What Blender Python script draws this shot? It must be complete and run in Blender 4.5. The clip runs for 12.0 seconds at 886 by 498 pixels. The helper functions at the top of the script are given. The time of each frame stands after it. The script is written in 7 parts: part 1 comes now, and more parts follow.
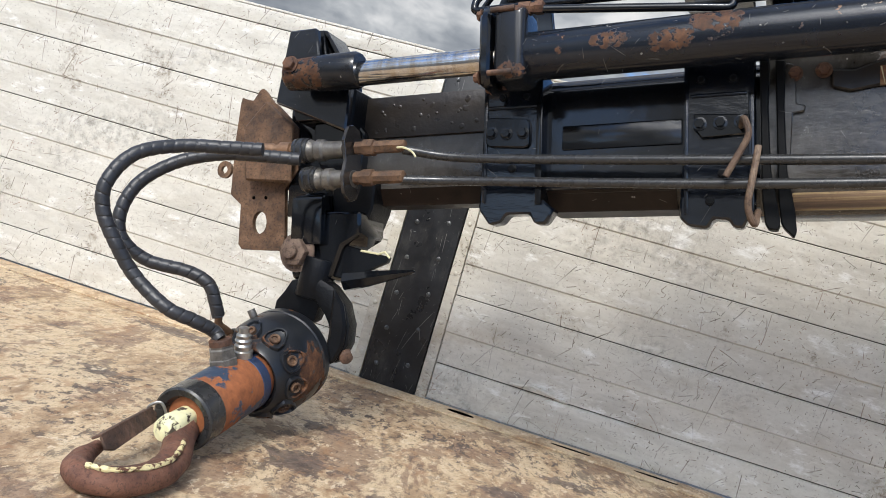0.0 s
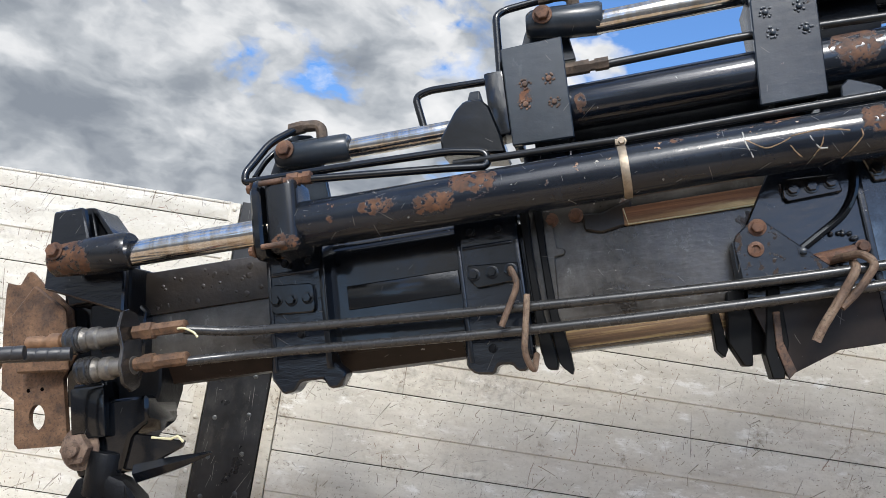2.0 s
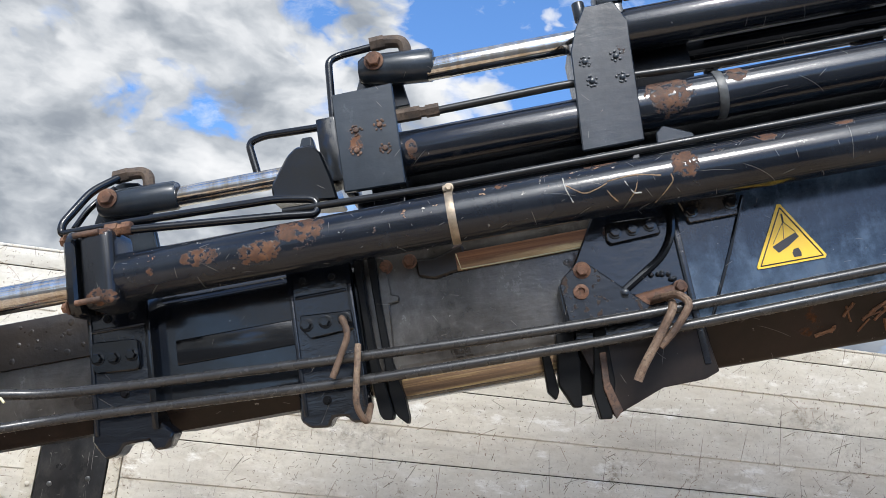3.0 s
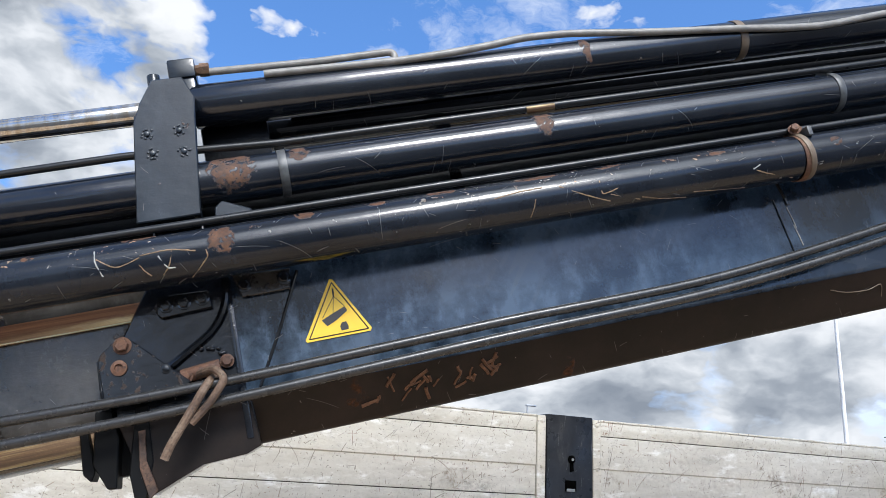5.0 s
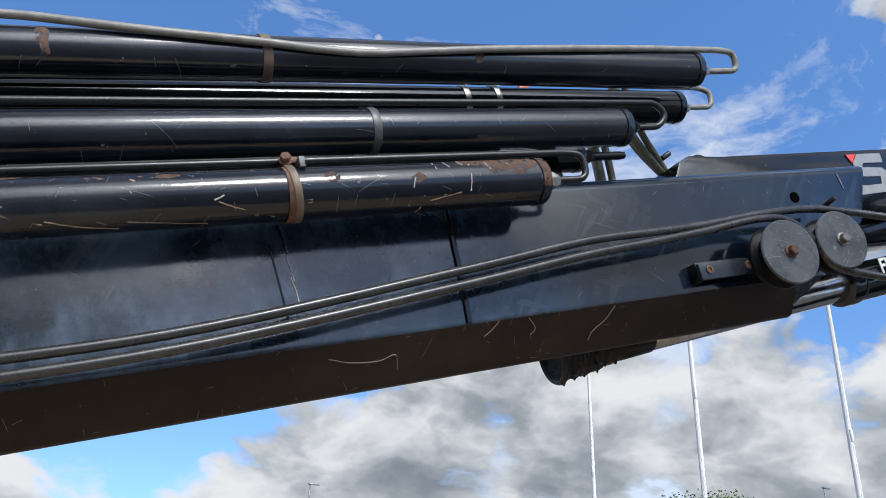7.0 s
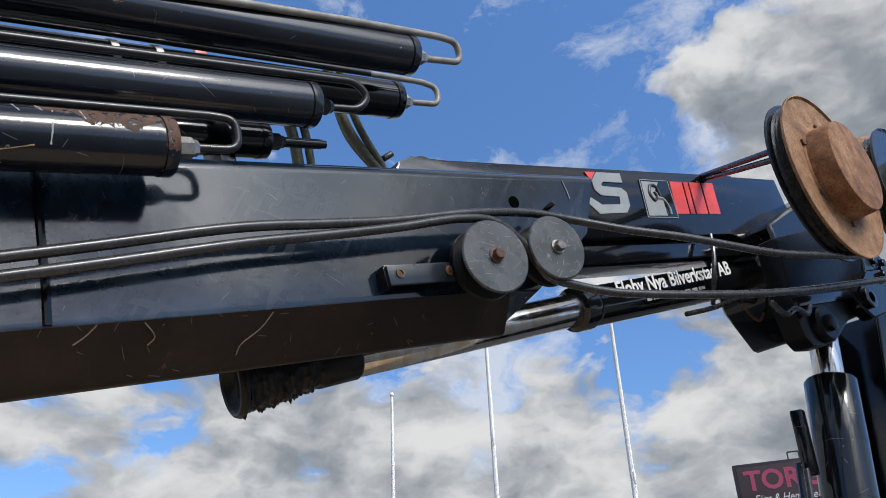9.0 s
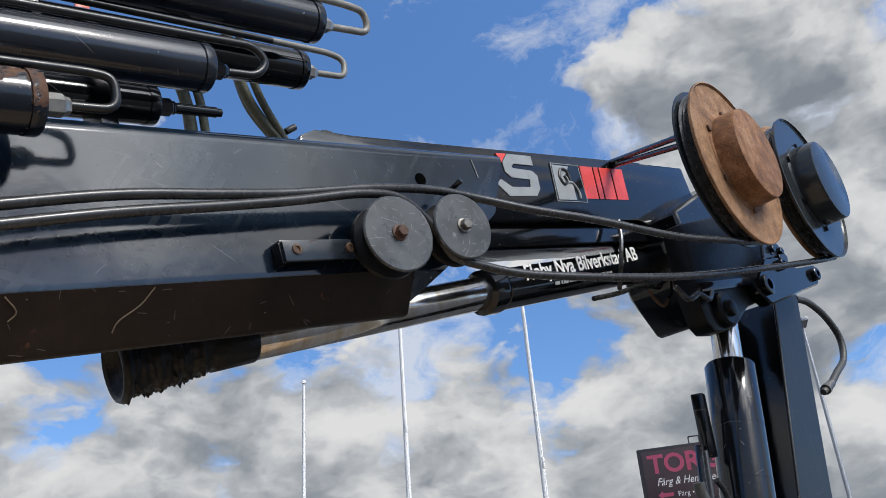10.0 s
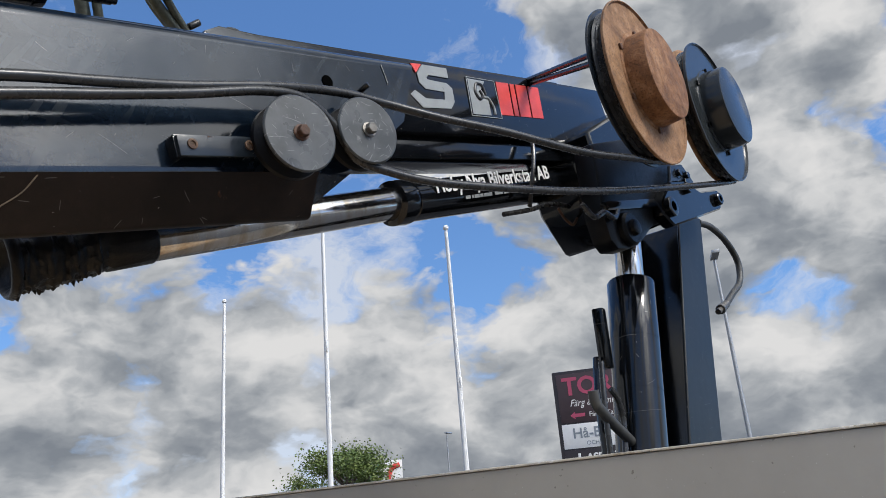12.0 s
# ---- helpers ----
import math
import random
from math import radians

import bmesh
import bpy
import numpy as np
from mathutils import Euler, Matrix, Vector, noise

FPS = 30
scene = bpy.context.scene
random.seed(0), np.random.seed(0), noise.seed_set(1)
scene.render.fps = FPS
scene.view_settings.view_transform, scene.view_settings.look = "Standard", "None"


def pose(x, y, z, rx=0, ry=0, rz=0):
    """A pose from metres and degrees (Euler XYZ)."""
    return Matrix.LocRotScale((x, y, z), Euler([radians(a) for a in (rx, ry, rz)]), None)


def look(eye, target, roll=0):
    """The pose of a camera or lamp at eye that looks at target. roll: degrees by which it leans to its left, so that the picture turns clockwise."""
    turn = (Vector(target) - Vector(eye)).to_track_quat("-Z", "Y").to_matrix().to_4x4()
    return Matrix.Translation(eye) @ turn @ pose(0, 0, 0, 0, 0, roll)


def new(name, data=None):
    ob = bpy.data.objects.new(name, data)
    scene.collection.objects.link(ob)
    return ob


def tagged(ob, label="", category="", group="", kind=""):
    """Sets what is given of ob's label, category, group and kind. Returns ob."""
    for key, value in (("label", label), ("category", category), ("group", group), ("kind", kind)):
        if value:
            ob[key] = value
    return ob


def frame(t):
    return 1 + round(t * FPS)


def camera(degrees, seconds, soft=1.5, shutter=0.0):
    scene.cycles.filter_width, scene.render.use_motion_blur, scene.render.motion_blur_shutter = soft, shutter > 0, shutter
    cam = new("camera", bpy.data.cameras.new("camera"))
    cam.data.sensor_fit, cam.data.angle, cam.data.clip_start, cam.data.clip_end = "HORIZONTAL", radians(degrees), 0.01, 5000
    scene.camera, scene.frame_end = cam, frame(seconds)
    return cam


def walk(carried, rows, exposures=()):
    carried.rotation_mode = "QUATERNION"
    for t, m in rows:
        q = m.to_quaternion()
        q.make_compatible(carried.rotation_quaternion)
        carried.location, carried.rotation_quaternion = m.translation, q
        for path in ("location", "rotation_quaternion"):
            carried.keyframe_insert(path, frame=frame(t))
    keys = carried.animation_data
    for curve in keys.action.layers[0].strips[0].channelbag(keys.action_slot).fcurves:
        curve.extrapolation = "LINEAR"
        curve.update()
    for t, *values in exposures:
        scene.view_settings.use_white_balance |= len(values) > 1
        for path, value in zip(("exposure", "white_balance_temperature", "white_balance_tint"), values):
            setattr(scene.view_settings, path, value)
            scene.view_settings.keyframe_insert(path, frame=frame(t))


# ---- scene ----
cam = camera(58.1, 12.0, 0.75)
METRES, EYE, TILT, LEAN, TURN = 2.0, 1.63, -1.425, -16.227, 9.904
ROWS = [
    (0.0, 0.0, 0.0, 0.0, -0.0, 0.0, 0.0),
    (0.5, 0.0076, -0.0002, 0.0145, -2.18, 1.6, 1.67),
    (1.0, 0.0225, 0.0019, 0.0346, -4.9, 3.34, 3.72),
    (1.5, 0.0319, 0.0005, 0.0483, -8.05, 4.94, 5.8),
    (2.0, 0.0465, -0.0075, 0.0587, -11.4, 6.15, 7.55),
    (2.5, 0.0771, -0.0077, 0.0597, -14.95, 7.01, 8.82),
    (4.5, 0.2145, -0.0561, 0.0549, -30.46, 8.63, 11.42),
    (5.0, 0.2906, -0.1123, 0.0346, -33.28, 9.13, 11.45),
    (5.5, 0.369, -0.1621, 0.0149, -36.32, 9.68, 11.32),
    (6.0, 0.4526, -0.1723, 0.0029, -39.95, 10.31, 10.93),
    (6.5, 0.554, -0.1656, -0.0158, -44.01, 11.01, 10.75),
    (7.0, 0.6302, -0.168, -0.0175, -47.97, 11.59, 10.65),
    (7.5, 0.705, -0.1774, -0.0355, -51.28, 12.32, 10.76),
    (9.5, 0.8643, -0.1797, -0.0635, -64.32, 11.71, 12.05),
    (10.0, 0.8767, -0.1787, -0.0668, -67.28, 10.41, 12.09),
    (10.5, 0.8809, -0.1794, -0.0683, -69.55, 8.91, 11.88),
    (11.0, 0.8804, -0.1807, -0.0717, -71.09, 7.27, 11.56),
    (11.5, 0.8809, -0.1834, -0.0788, -72.13, 5.53, 11.24),
    (12.0, 0.8831, -0.1963, -0.0902, -72.78, 3.95, 11.03),
]
walk(cam, [(t, pose(0, 0, EYE, TILT, LEAN, TURN) @ pose(METRES * x, METRES * y, METRES * z, 90 + pitch, roll, yaw)) for t, x, y, z, yaw, pitch, roll in ROWS],
     exposures=[(0.0, 0.54, 6500, 10), (2.5, 0.70, 6400, 10), (4.5, 0.80, 6250, 10), (5.5, 0.74, 6150, 10), (7.5, 0.44, 6350, 10), (9.5, 0.34, 6480, 10), (12.0, 0.32, 6550, 10)])

# ---------------------------------------------------------------- world and sun
SUN_DIR = Vector((-0.109, -0.723, 0.682)).normalized()
sun = new("sun", bpy.data.lights.new("sun", "SUN"))
sun.data.energy, sun.data.angle, sun.data.color = 1.8, radians(13), (1.0, 0.95, 0.88)
sun.matrix_world = look((0, 0, 30), Vector((0, 0, 30)) - SUN_DIR)

world = bpy.data.worlds.new("sky")
scene.world = world
world.use_nodes = True
wt = world.node_tree
wt.nodes.clear()


def node(tree, kind, **inputs):
    n = tree.nodes.new(kind)
    for key, value in inputs.items():
        name = key.replace("_", " ")
        if isinstance(value, bpy.types.NodeSocket):
            tree.links.new(value, n.inputs[name])
        else:
            n.inputs[name].default_value = value
    return n


def maths(tree, op, a, b=0.0, c=0.0, clamp=False):
    n = tree.nodes.new("ShaderNodeMath")
    n.operation, n.use_clamp = op, clamp
    for i, v in enumerate((a, b, c)):
        if isinstance(v, bpy.types.NodeSocket):
            tree.links.new(v, n.inputs[i])
        else:
            n.inputs[i].default_value = v
    return n.outputs[0]


def vmath(tree, op, a, b=(0, 0, 0)):
    n = tree.nodes.new("ShaderNodeVectorMath")
    n.operation = op
    for i, v in enumerate((a, b)):
        if isinstance(v, bpy.types.NodeSocket):
            tree.links.new(v, n.inputs[i])
        else:
            n.inputs[i].default_value = v
    return n.outputs["Value"] if op in ("DOT_PRODUCT", "LENGTH") else n.outputs[0]


def ramp(tree, fac, stops):
    n = tree.nodes.new("ShaderNodeValToRGB")
    tree.links.new(fac, n.inputs[0])
    while len(n.color_ramp.elements) < len(stops):
        n.color_ramp.elements.new(0.5)
    for el, (p, c) in zip(n.color_ramp.elements, stops):
        el.position = p
        el.color = (c, c, c, 1) if isinstance(c, (int, float)) else (*c, 1)
    return n.outputs[0]


def noise_tex(tree, vec, scale, detail=4.0, rough=0.55, distortion=0.0):
    n = node(tree, "ShaderNodeTexNoise", Vector=vec, Scale=scale, Detail=detail, Roughness=rough, Distortion=distortion)
    return n.outputs[0]


def mix(tree, fac, a, b):
    n = tree.nodes.new("ShaderNodeMix")
    n.data_type = "RGBA"
    for i, v in ((0, fac), (6, a), (7, b)):
        if isinstance(v, bpy.types.NodeSocket):
            tree.links.new(v, n.inputs[i])
        else:
            n.inputs[i].default_value = (*v, 1) if i else v
    return n.outputs[2]


def build_sky(t):
    sky = t.nodes.new("ShaderNodeTexSky")
    sky.sky_type, sky.sun_disc = "NISHITA", False
    sky.sun_elevation = math.asin(SUN_DIR.z)
    sky.sun_rotation = math.atan2(SUN_DIR.x, SUN_DIR.y)
    sky.air_density, sky.dust_density, sky.ozone_density = 1.2, 0.4, 2.0
    d = t.nodes.new("ShaderNodeTexCoord").outputs["Generated"]
    t.links.new(vmath(t, "ADD", d, (0, 0, 0.20)), sky.inputs["Vector"])
    sep = node(t, "ShaderNodeSeparateXYZ", Vector=d)
    up = sep.outputs[2]
    # heaped cloud: broad masses with rounded billows, bright heads and grey bases
    at = vmath(t, "ADD", vmath(t, "MULTIPLY", d, (1.0, 1.0, 1.7)), CLOUD_SHIFT)
    warp = node(t, "ShaderNodeTexNoise", Vector=at, Scale=5.0, Detail=5.0, Roughness=0.55).outputs[1]
    at = vmath(t, "ADD", at, vmath(t, "MULTIPLY", vmath(t, "SUBTRACT", warp, (0.5, 0.5, 0.5)), (0.13, 0.13, 0.13)))

    lobes = ramp(t, up, [(0.0, 0.13), (0.12, 0.115), (0.26, 0.07), (0.36, 0.0), (1.0, 0.0)])
    for (x, y, z), wide, gain in CLOUDS:
        dot = vmath(t, "DOT_PRODUCT", d, tuple(Vector((x, y, z)).normalized()))
        lobe = node(t, "ShaderNodeMapRange", Value=dot, From_Min=math.cos(radians(wide)), From_Max=1.0, To_Min=0.0, To_Max=gain)
        lobe.interpolation_type = "SMOOTHSTEP"
        lobes = maths(t, "ADD", lobes, lobe.outputs[0])

    def cover_at(v):
        """Density of the cloud: masses, billows, torn rims."""
        big = noise_tex(t, v, 2.6, 2.0, 0.5)
        puff = t.nodes.new("ShaderNodeTexVoronoi")
        puff.feature = "SMOOTH_F1"
        t.links.new(v, puff.inputs["Vector"])
        for key, value in (("Scale", 7.0), ("Detail", 3.0), ("Roughness", 0.5), ("Lacunarity", 2.2), ("Smoothness", 0.6)):
            puff.inputs[key].default_value = value
        fine = noise_tex(t, v, 8.0, 11.0, 0.58)
        round_ = maths(t, "MULTIPLY", maths(t, "SUBTRACT", 0.86, puff.outputs["Distance"]), 0.30)
        return maths(t, "ADD", maths(t, "ADD", maths(t, "MULTIPLY", big, 0.55), maths(t, "MULTIPLY", fine, 0.45)), round_)

    here = maths(t, "ADD", cover_at(at), lobes)
    mask = ramp(t, here, [(0.0, 0.0), (0.485, 0.0), (0.515, 0.55), (0.56, 1.0)])
    above = maths(t, "ADD", cover_at(vmath(t, "ADD", at, (-0.01, -0.03, 0.085))), lobes)
    lit = maths(t, "ADD", maths(t, "MULTIPLY", maths(t, "SUBTRACT", here, above), 2.7), maths(t, "MULTIPLY", maths(t, "SUBTRACT", 0.66, here), 1.5))
    tone = ramp(t, maths(t, "ADD", lit, 0.43), [(0.0, (0.29, 0.325, 0.375)), (0.25, (0.40, 0.435, 0.48)), (0.48, (0.60, 0.63, 0.665)), (0.68, (0.84, 0.855, 0.87)), (0.9, (1.0, 1.0, 1.0))])
    deep = node(t, "ShaderNodeHueSaturation", Color=sky.outputs[0], Saturation=1.22, Hue=0.506)
    blue = node(t, "ShaderNodeBackground", Color=deep.outputs[0], Strength=0.172)
    # out-of-view cloud near the sun, brightened to put highlights on the barrels
    glow = node(t, "ShaderNodeMapRange", Value=vmath(t, "DOT_PRODUCT", d, tuple(SUN_DIR)), From_Min=0.84, From_Max=1.0, To_Min=0.58, To_Max=6.5)
    glow.interpolation_type = "SMOOTHSTEP"
    cloud = node(t, "ShaderNodeBackground", Color=tone, Strength=glow.outputs[0])
    both = node(t, "ShaderNodeMixShader", Fac=mask)
    # thin torn wisps in the blue
    veil = ramp(t, maths(t, "ADD", noise_tex(t, at, 3.1, 12.0, 0.66, 0.5), maths(t, "MULTIPLY", lobes, 0.45)), [(0.0, 0.0), (0.51, 0.0), (0.64, 0.75)])
    wisp = node(t, "ShaderNodeBackground", Color=(0.80, 0.83, 0.87, 1), Strength=0.72)
    air = node(t, "ShaderNodeMixShader", Fac=veil)
    t.links.new(blue.outputs[0], air.inputs[1])
    t.links.new(wisp.outputs[0], air.inputs[2])
    t.links.new(air.outputs[0], both.inputs[1])
    t.links.new(cloud.outputs[0], both.inputs[2])
    out = t.nodes.new("ShaderNodeOutputWorld")
    t.links.new(both.outputs[0], out.inputs[0])


# large masses of the broken cloud: direction, half width in degrees, more (+) or less (-) cover
CLOUD_SHIFT = (0.35, 0.10, 0.2)
CLOUDS = [
    ((-0.40, 0.86, 0.34), 26, 0.16),
    ((-0.20, 0.93, 0.31), 7, -0.13),
    ((-0.06, 0.92, 0.36), 14, 0.11),
    ((-0.03, 0.93, 0.30), 5, -0.07),
    ((-0.02, 0.88, 0.475), 9, -0.09),
    ((0.29, 0.78, 0.55), 22, -0.17),
    ((0.245, 0.958, 0.165), 9, -0.17),
    ((0.70, 0.39, 0.60), 22, -0.17),
    ((0.60, 0.48, 0.64), 6, 0.05),
    ((0.75, 0.32, 0.575), 5, 0.07),
    ((0.70, 0.63, 0.345), 5, -0.09),
    ((0.85, 0.41, 0.335), 5, -0.08),
    ((0.83, 0.20, 0.50), 9, 0.08),
    ((0.93, 0.02, 0.40), 26, 0.17),
    ((0.977, 0.064, 0.205), 6, -0.16),
    ((0.80, 0.58, 0.12), 30, 0.06),
    # from here out of view: added to shape light and reflections on the crane
    ((0.18, -0.80, 0.58), 18, 0.12),
    ((0.02, -0.96, 0.26), 20, -0.22),
    ((0.86, -0.45, 0.25), 34, -0.24),
    ((0.10, -0.35, 0.93), 40, 0.10),
    ((-0.11, -0.72, 0.68), 40, 0.14),
]
build_sky(wt)

# ---------------------------------------------------------------- materials


class Mat:
    """A node material under construction: p is its principled shader, xyz its place in metres."""

    def __init__(self, name):
        self.m = bpy.data.materials.new(name)
        self.m.use_nodes = True
        self.t = self.m.node_tree
        self.p = self.t.nodes["Principled BSDF"]
        self.xyz = self.t.nodes.new("ShaderNodeTexCoord").outputs["Object"]

    def put(self, **inputs):
        for key, value in inputs.items():
            name = key.replace("_", " ")
            if isinstance(value, bpy.types.NodeSocket):
                self.t.links.new(value, self.p.inputs[name])
            else:
                self.p.inputs[name].default_value = (*value, 1) if isinstance(value, tuple) and len(value) == 3 else value
        return self

    def noise(self, scale, detail=4.0, rough=0.55, stretch=(1, 1, 1), distortion=0.0):
        v = vmath(self.t, "MULTIPLY", self.xyz, stretch) if stretch != (1, 1, 1) else self.xyz
        return noise_tex(self.t, v, scale, detail, rough, distortion)

    def ramp(self, fac, *stops):
        return ramp(self.t, fac, stops)

    def mix(self, fac, a, b):
        return mix(self.t, fac, a, b)

    def bump(self, height, strength, distance=0.002):
        n = node(self.t, "ShaderNodeBump", Height=height, Strength=strength, Distance=distance)
        self.t.links.new(n.outputs[0], self.p.inputs["Normal"])
        return self


def strokes(a, turn, long, thin, edge, seed=0.0):
    """Short thin marks that all run one way: turn in degrees round y, then noise squeezed across."""
    mp = node(a.t, "ShaderNodeMapping", Vector=a.xyz, Location=(seed, seed * 0.37, seed * 0.71), Rotation=(0.0, radians(turn), 0.0))
    v = vmath(a.t, "MULTIPLY", mp.outputs[0], (long, (long + thin) / 3, thin))
    n = noise_tex(a.t, v, 1.0, 1.0, 0.4)
    return ramp(a.t, n, [(edge, 0.0), (edge + 0.02, 1.0)])


def marks(a, scale, reach, thin, turn=0.0, spread=180.0, keep=0.5, bend=4.0, plane="XZ", seed=0.0):
    """Single scratches, one to a cell of 1 / scale metres: half length reach, half width thin, each turned at random."""
    t = a.t
    sep = node(t, "ShaderNodeSeparateXYZ", Vector=a.xyz)
    flat = t.nodes.new("ShaderNodeCombineXYZ")
    for i, c in enumerate(plane):
        t.links.new(sep.outputs["XYZ".index(c)], flat.inputs[i])
    flat = vmath(t, "ADD", flat.outputs[0], (seed, seed * 0.61, 0))
    v = t.nodes.new("ShaderNodeTexVoronoi")
    v.voronoi_dimensions = "2D"
    t.links.new(flat, v.inputs["Vector"])
    v.inputs["Scale"].default_value = scale
    rnd = node(t, "ShaderNodeSeparateColor", Color=v.outputs["Color"])
    local = node(t, "ShaderNodeSeparateXYZ", Vector=vmath(t, "SUBTRACT", flat, v.outputs["Position"]))
    ang = maths(t, "ADD", maths(t, "MULTIPLY", maths(t, "SUBTRACT", rnd.outputs[0], 0.5), radians(spread)), radians(turn))
    c, s = maths(t, "COSINE", ang), maths(t, "SINE", ang)
    x, y = local.outputs[0], local.outputs[1]
    u = maths(t, "ADD", maths(t, "MULTIPLY", x, c), maths(t, "MULTIPLY", y, s))
    w = maths(t, "SUBTRACT", maths(t, "MULTIPLY", y, c), maths(t, "MULTIPLY", x, s))
    w = maths(t, "ADD", w, maths(t, "MULTIPLY", maths(t, "MULTIPLY", u, u), maths(t, "MULTIPLY", maths(t, "SUBTRACT", rnd.outputs[2], 0.5), bend * 2)))
    long = maths(t, "MULTIPLY", maths(t, "ADD", 0.25, maths(t, "MULTIPLY", rnd.outputs[2], 0.75)), reach)
    taper = maths(t, "SUBTRACT", 1.0, maths(t, "DIVIDE", maths(t, "ABSOLUTE", u), long))
    line = maths(t, "DIVIDE", maths(t, "ABSOLUTE", w), thin)
    m = maths(t, "MULTIPLY", maths(t, "SUBTRACT", maths(t, "MULTIPLY", taper, 3.0, clamp=True), line), 2.0, clamp=True)
    return maths(t, "MULTIPLY", m, maths(t, "LESS_THAN", rnd.outputs[1], keep))


def spot_mask(a, spots, fray):
    """Patches with frayed rims: (place, radii) in metres."""
    best = None
    for c, r in spots:
        r = r if isinstance(r, tuple) else (r, r, r)
        d = vmath(a.t, "LENGTH", vmath(a.t, "MULTIPLY", vmath(a.t, "SUBTRACT", a.xyz, c), tuple(1 / x for x in r)))
        best = d if best is None else maths(a.t, "MINIMUM", best, d)
    ragged = maths(a.t, "ADD", best, maths(a.t, "MULTIPLY", maths(a.t, "SUBTRACT", a.noise(42.0, 9.0, 0.72), 0.5), fray))
    return ramp(a.t, ragged, [(0.0, 1.0), (0.80, 1.0), (0.90, 0.0)])


def paint(name, base, rough=0.16, dust=0.25, rust=0.0, chip=0.0, rust_scale=14.0, coat=0.0, spots=(), tint=1.0, gloss=0.40, flecks=None, ripple=0.0, stain=0.0, soil=(0.030, 0.036, 0.043), chalk_sheen=None):
    """Worn machine paint: dust film, thin scratches, rust that breaks through."""
    a = Mat(name)
    film = a.ramp(a.noise(5.0, 8.0, 0.66), (0.38, 0.0), (0.70, 1.0))
    streak = a.ramp(a.noise(9.0, 5.0, 0.6, (1.0, 1.0, 0.25)), (0.45, 0.0), (0.8, 1.0))
    film = maths(a.t, "MULTIPLY", maths(a.t, "ADD", film, maths(a.t, "MULTIPLY", streak, 0.6)), dust, clamp=True)
    if stain:
        blot = a.ramp(a.noise(6.5, 11.0, 0.74, (0.8, 1, 0.8)), (0.44, 0.0), (0.66, stain))
        pale = a.ramp(a.noise(21.0, 9.0, 0.75, (1, 1, 0.6)), (0.52, 0.0), (0.70, stain * 0.8))
        film = maths(a.t, "ADD", film, maths(a.t, "ADD", blot, pale), clamp=True)
    # film fades along x: chalky paint, with the sky's sheen put into the colour
    if chalk_sheen:
        x = node(a.t, "ShaderNodeSeparateXYZ", Vector=a.xyz).outputs[0]
        worn = node(a.t, "ShaderNodeMapRange", Value=maths(a.t, "ADD", x, maths(a.t, "MULTIPLY", a.noise(3.0, 6.0, 0.65), 0.8)), From_Min=chalk_sheen[0] + 0.4, From_Max=chalk_sheen[1] + 0.4, To_Min=1.0, To_Max=0.16)
        film = maths(a.t, "MULTIPLY", film, worn.outputs[0])
    col = a.mix(film, base, tuple(k + 0.9 * c for k, c in zip(soil, base)))
    if chalk_sheen:
        wipe = maths(a.t, "MULTIPLY", maths(a.t, "MAXIMUM", strokes(a, 52, 5.0, 46.0, 0.56), strokes(a, -20, 7.0, 60.0, 0.60, 3.0)), a.ramp(a.noise(5.5, 5.0, 0.6), (0.50, 0.0), (0.66, 0.17)))
        col = a.mix(wipe, col, (0.10, 0.112, 0.12))
    fine = a.noise(260.0, 2.0)
    r = maths(a.t, "ADD", maths(a.t, "MULTIPLY", film, 0.13), maths(a.t, "ADD", rough, maths(a.t, "MULTIPLY", a.noise(30.0, 3.0), 0.08)), clamp=True)
    height = maths(a.t, "ADD", maths(a.t, "MULTIPLY", a.noise(7.0, 3.0), 0.5), maths(a.t, "MULTIPLY", a.noise(28.0, 4.0), 0.22))
    if chip:
        hair = maths(a.t, "MAXIMUM", marks(a, 12.0, 0.036, 0.0005, 20, 150, 0.18 * chip, 2.0, "XZ", 1.7), marks(a, 30.0, 0.012, 0.0006, 60, 180, 0.30 * chip, 6.0, "XZ", 4.3))
        nick = a.ramp(a.noise(75.0, 3.0, 0.6), (0.74 - 0.02 * chip, 0.0), (0.76 - 0.02 * chip, 1.0))
        col = a.mix(maths(a.t, "MULTIPLY", maths(a.t, "MAXIMUM", maths(a.t, "MULTIPLY", hair, 0.5), nick), 0.7), col, (0.25, 0.235, 0.21))
    if rust or spots:
        edge = 0.70 - 0.26 * rust
        rn = a.noise(rust_scale, 8.0, 0.62)
        m = a.ramp(rn, (edge, 0.0), (edge + 0.035, 1.0)) if rust else None
        if spots:
            sm = maths(a.t, "MULTIPLY", spot_mask(a, spots, 2.0), a.ramp(a.noise(85.0, 5.0, 0.68), (0.42, 0.0), (0.47, 1.0)))
            m = maths(a.t, "MAXIMUM", m, sm) if m else sm
        rc = a.ramp(a.noise(60.0, 6.0, 0.7), (0.3, (0.030 * tint, 0.016 * tint, 0.010 * tint)), (0.5, (0.12 * tint, 0.050 * tint, 0.022 * tint)), (0.72, (0.24 * tint, 0.110 * tint, 0.048 * tint)))
        col = a.mix(m, col, rc)
        r = maths(a.t, "ADD", r, maths(a.t, "MULTIPLY", m, 0.55), clamp=True)
        height = maths(a.t, "ADD", height, maths(a.t, "MULTIPLY", m, maths(a.t, "ADD", 0.5, maths(a.t, "MULTIPLY", a.noise(120.0, 4.0, 0.7), 1.4))))
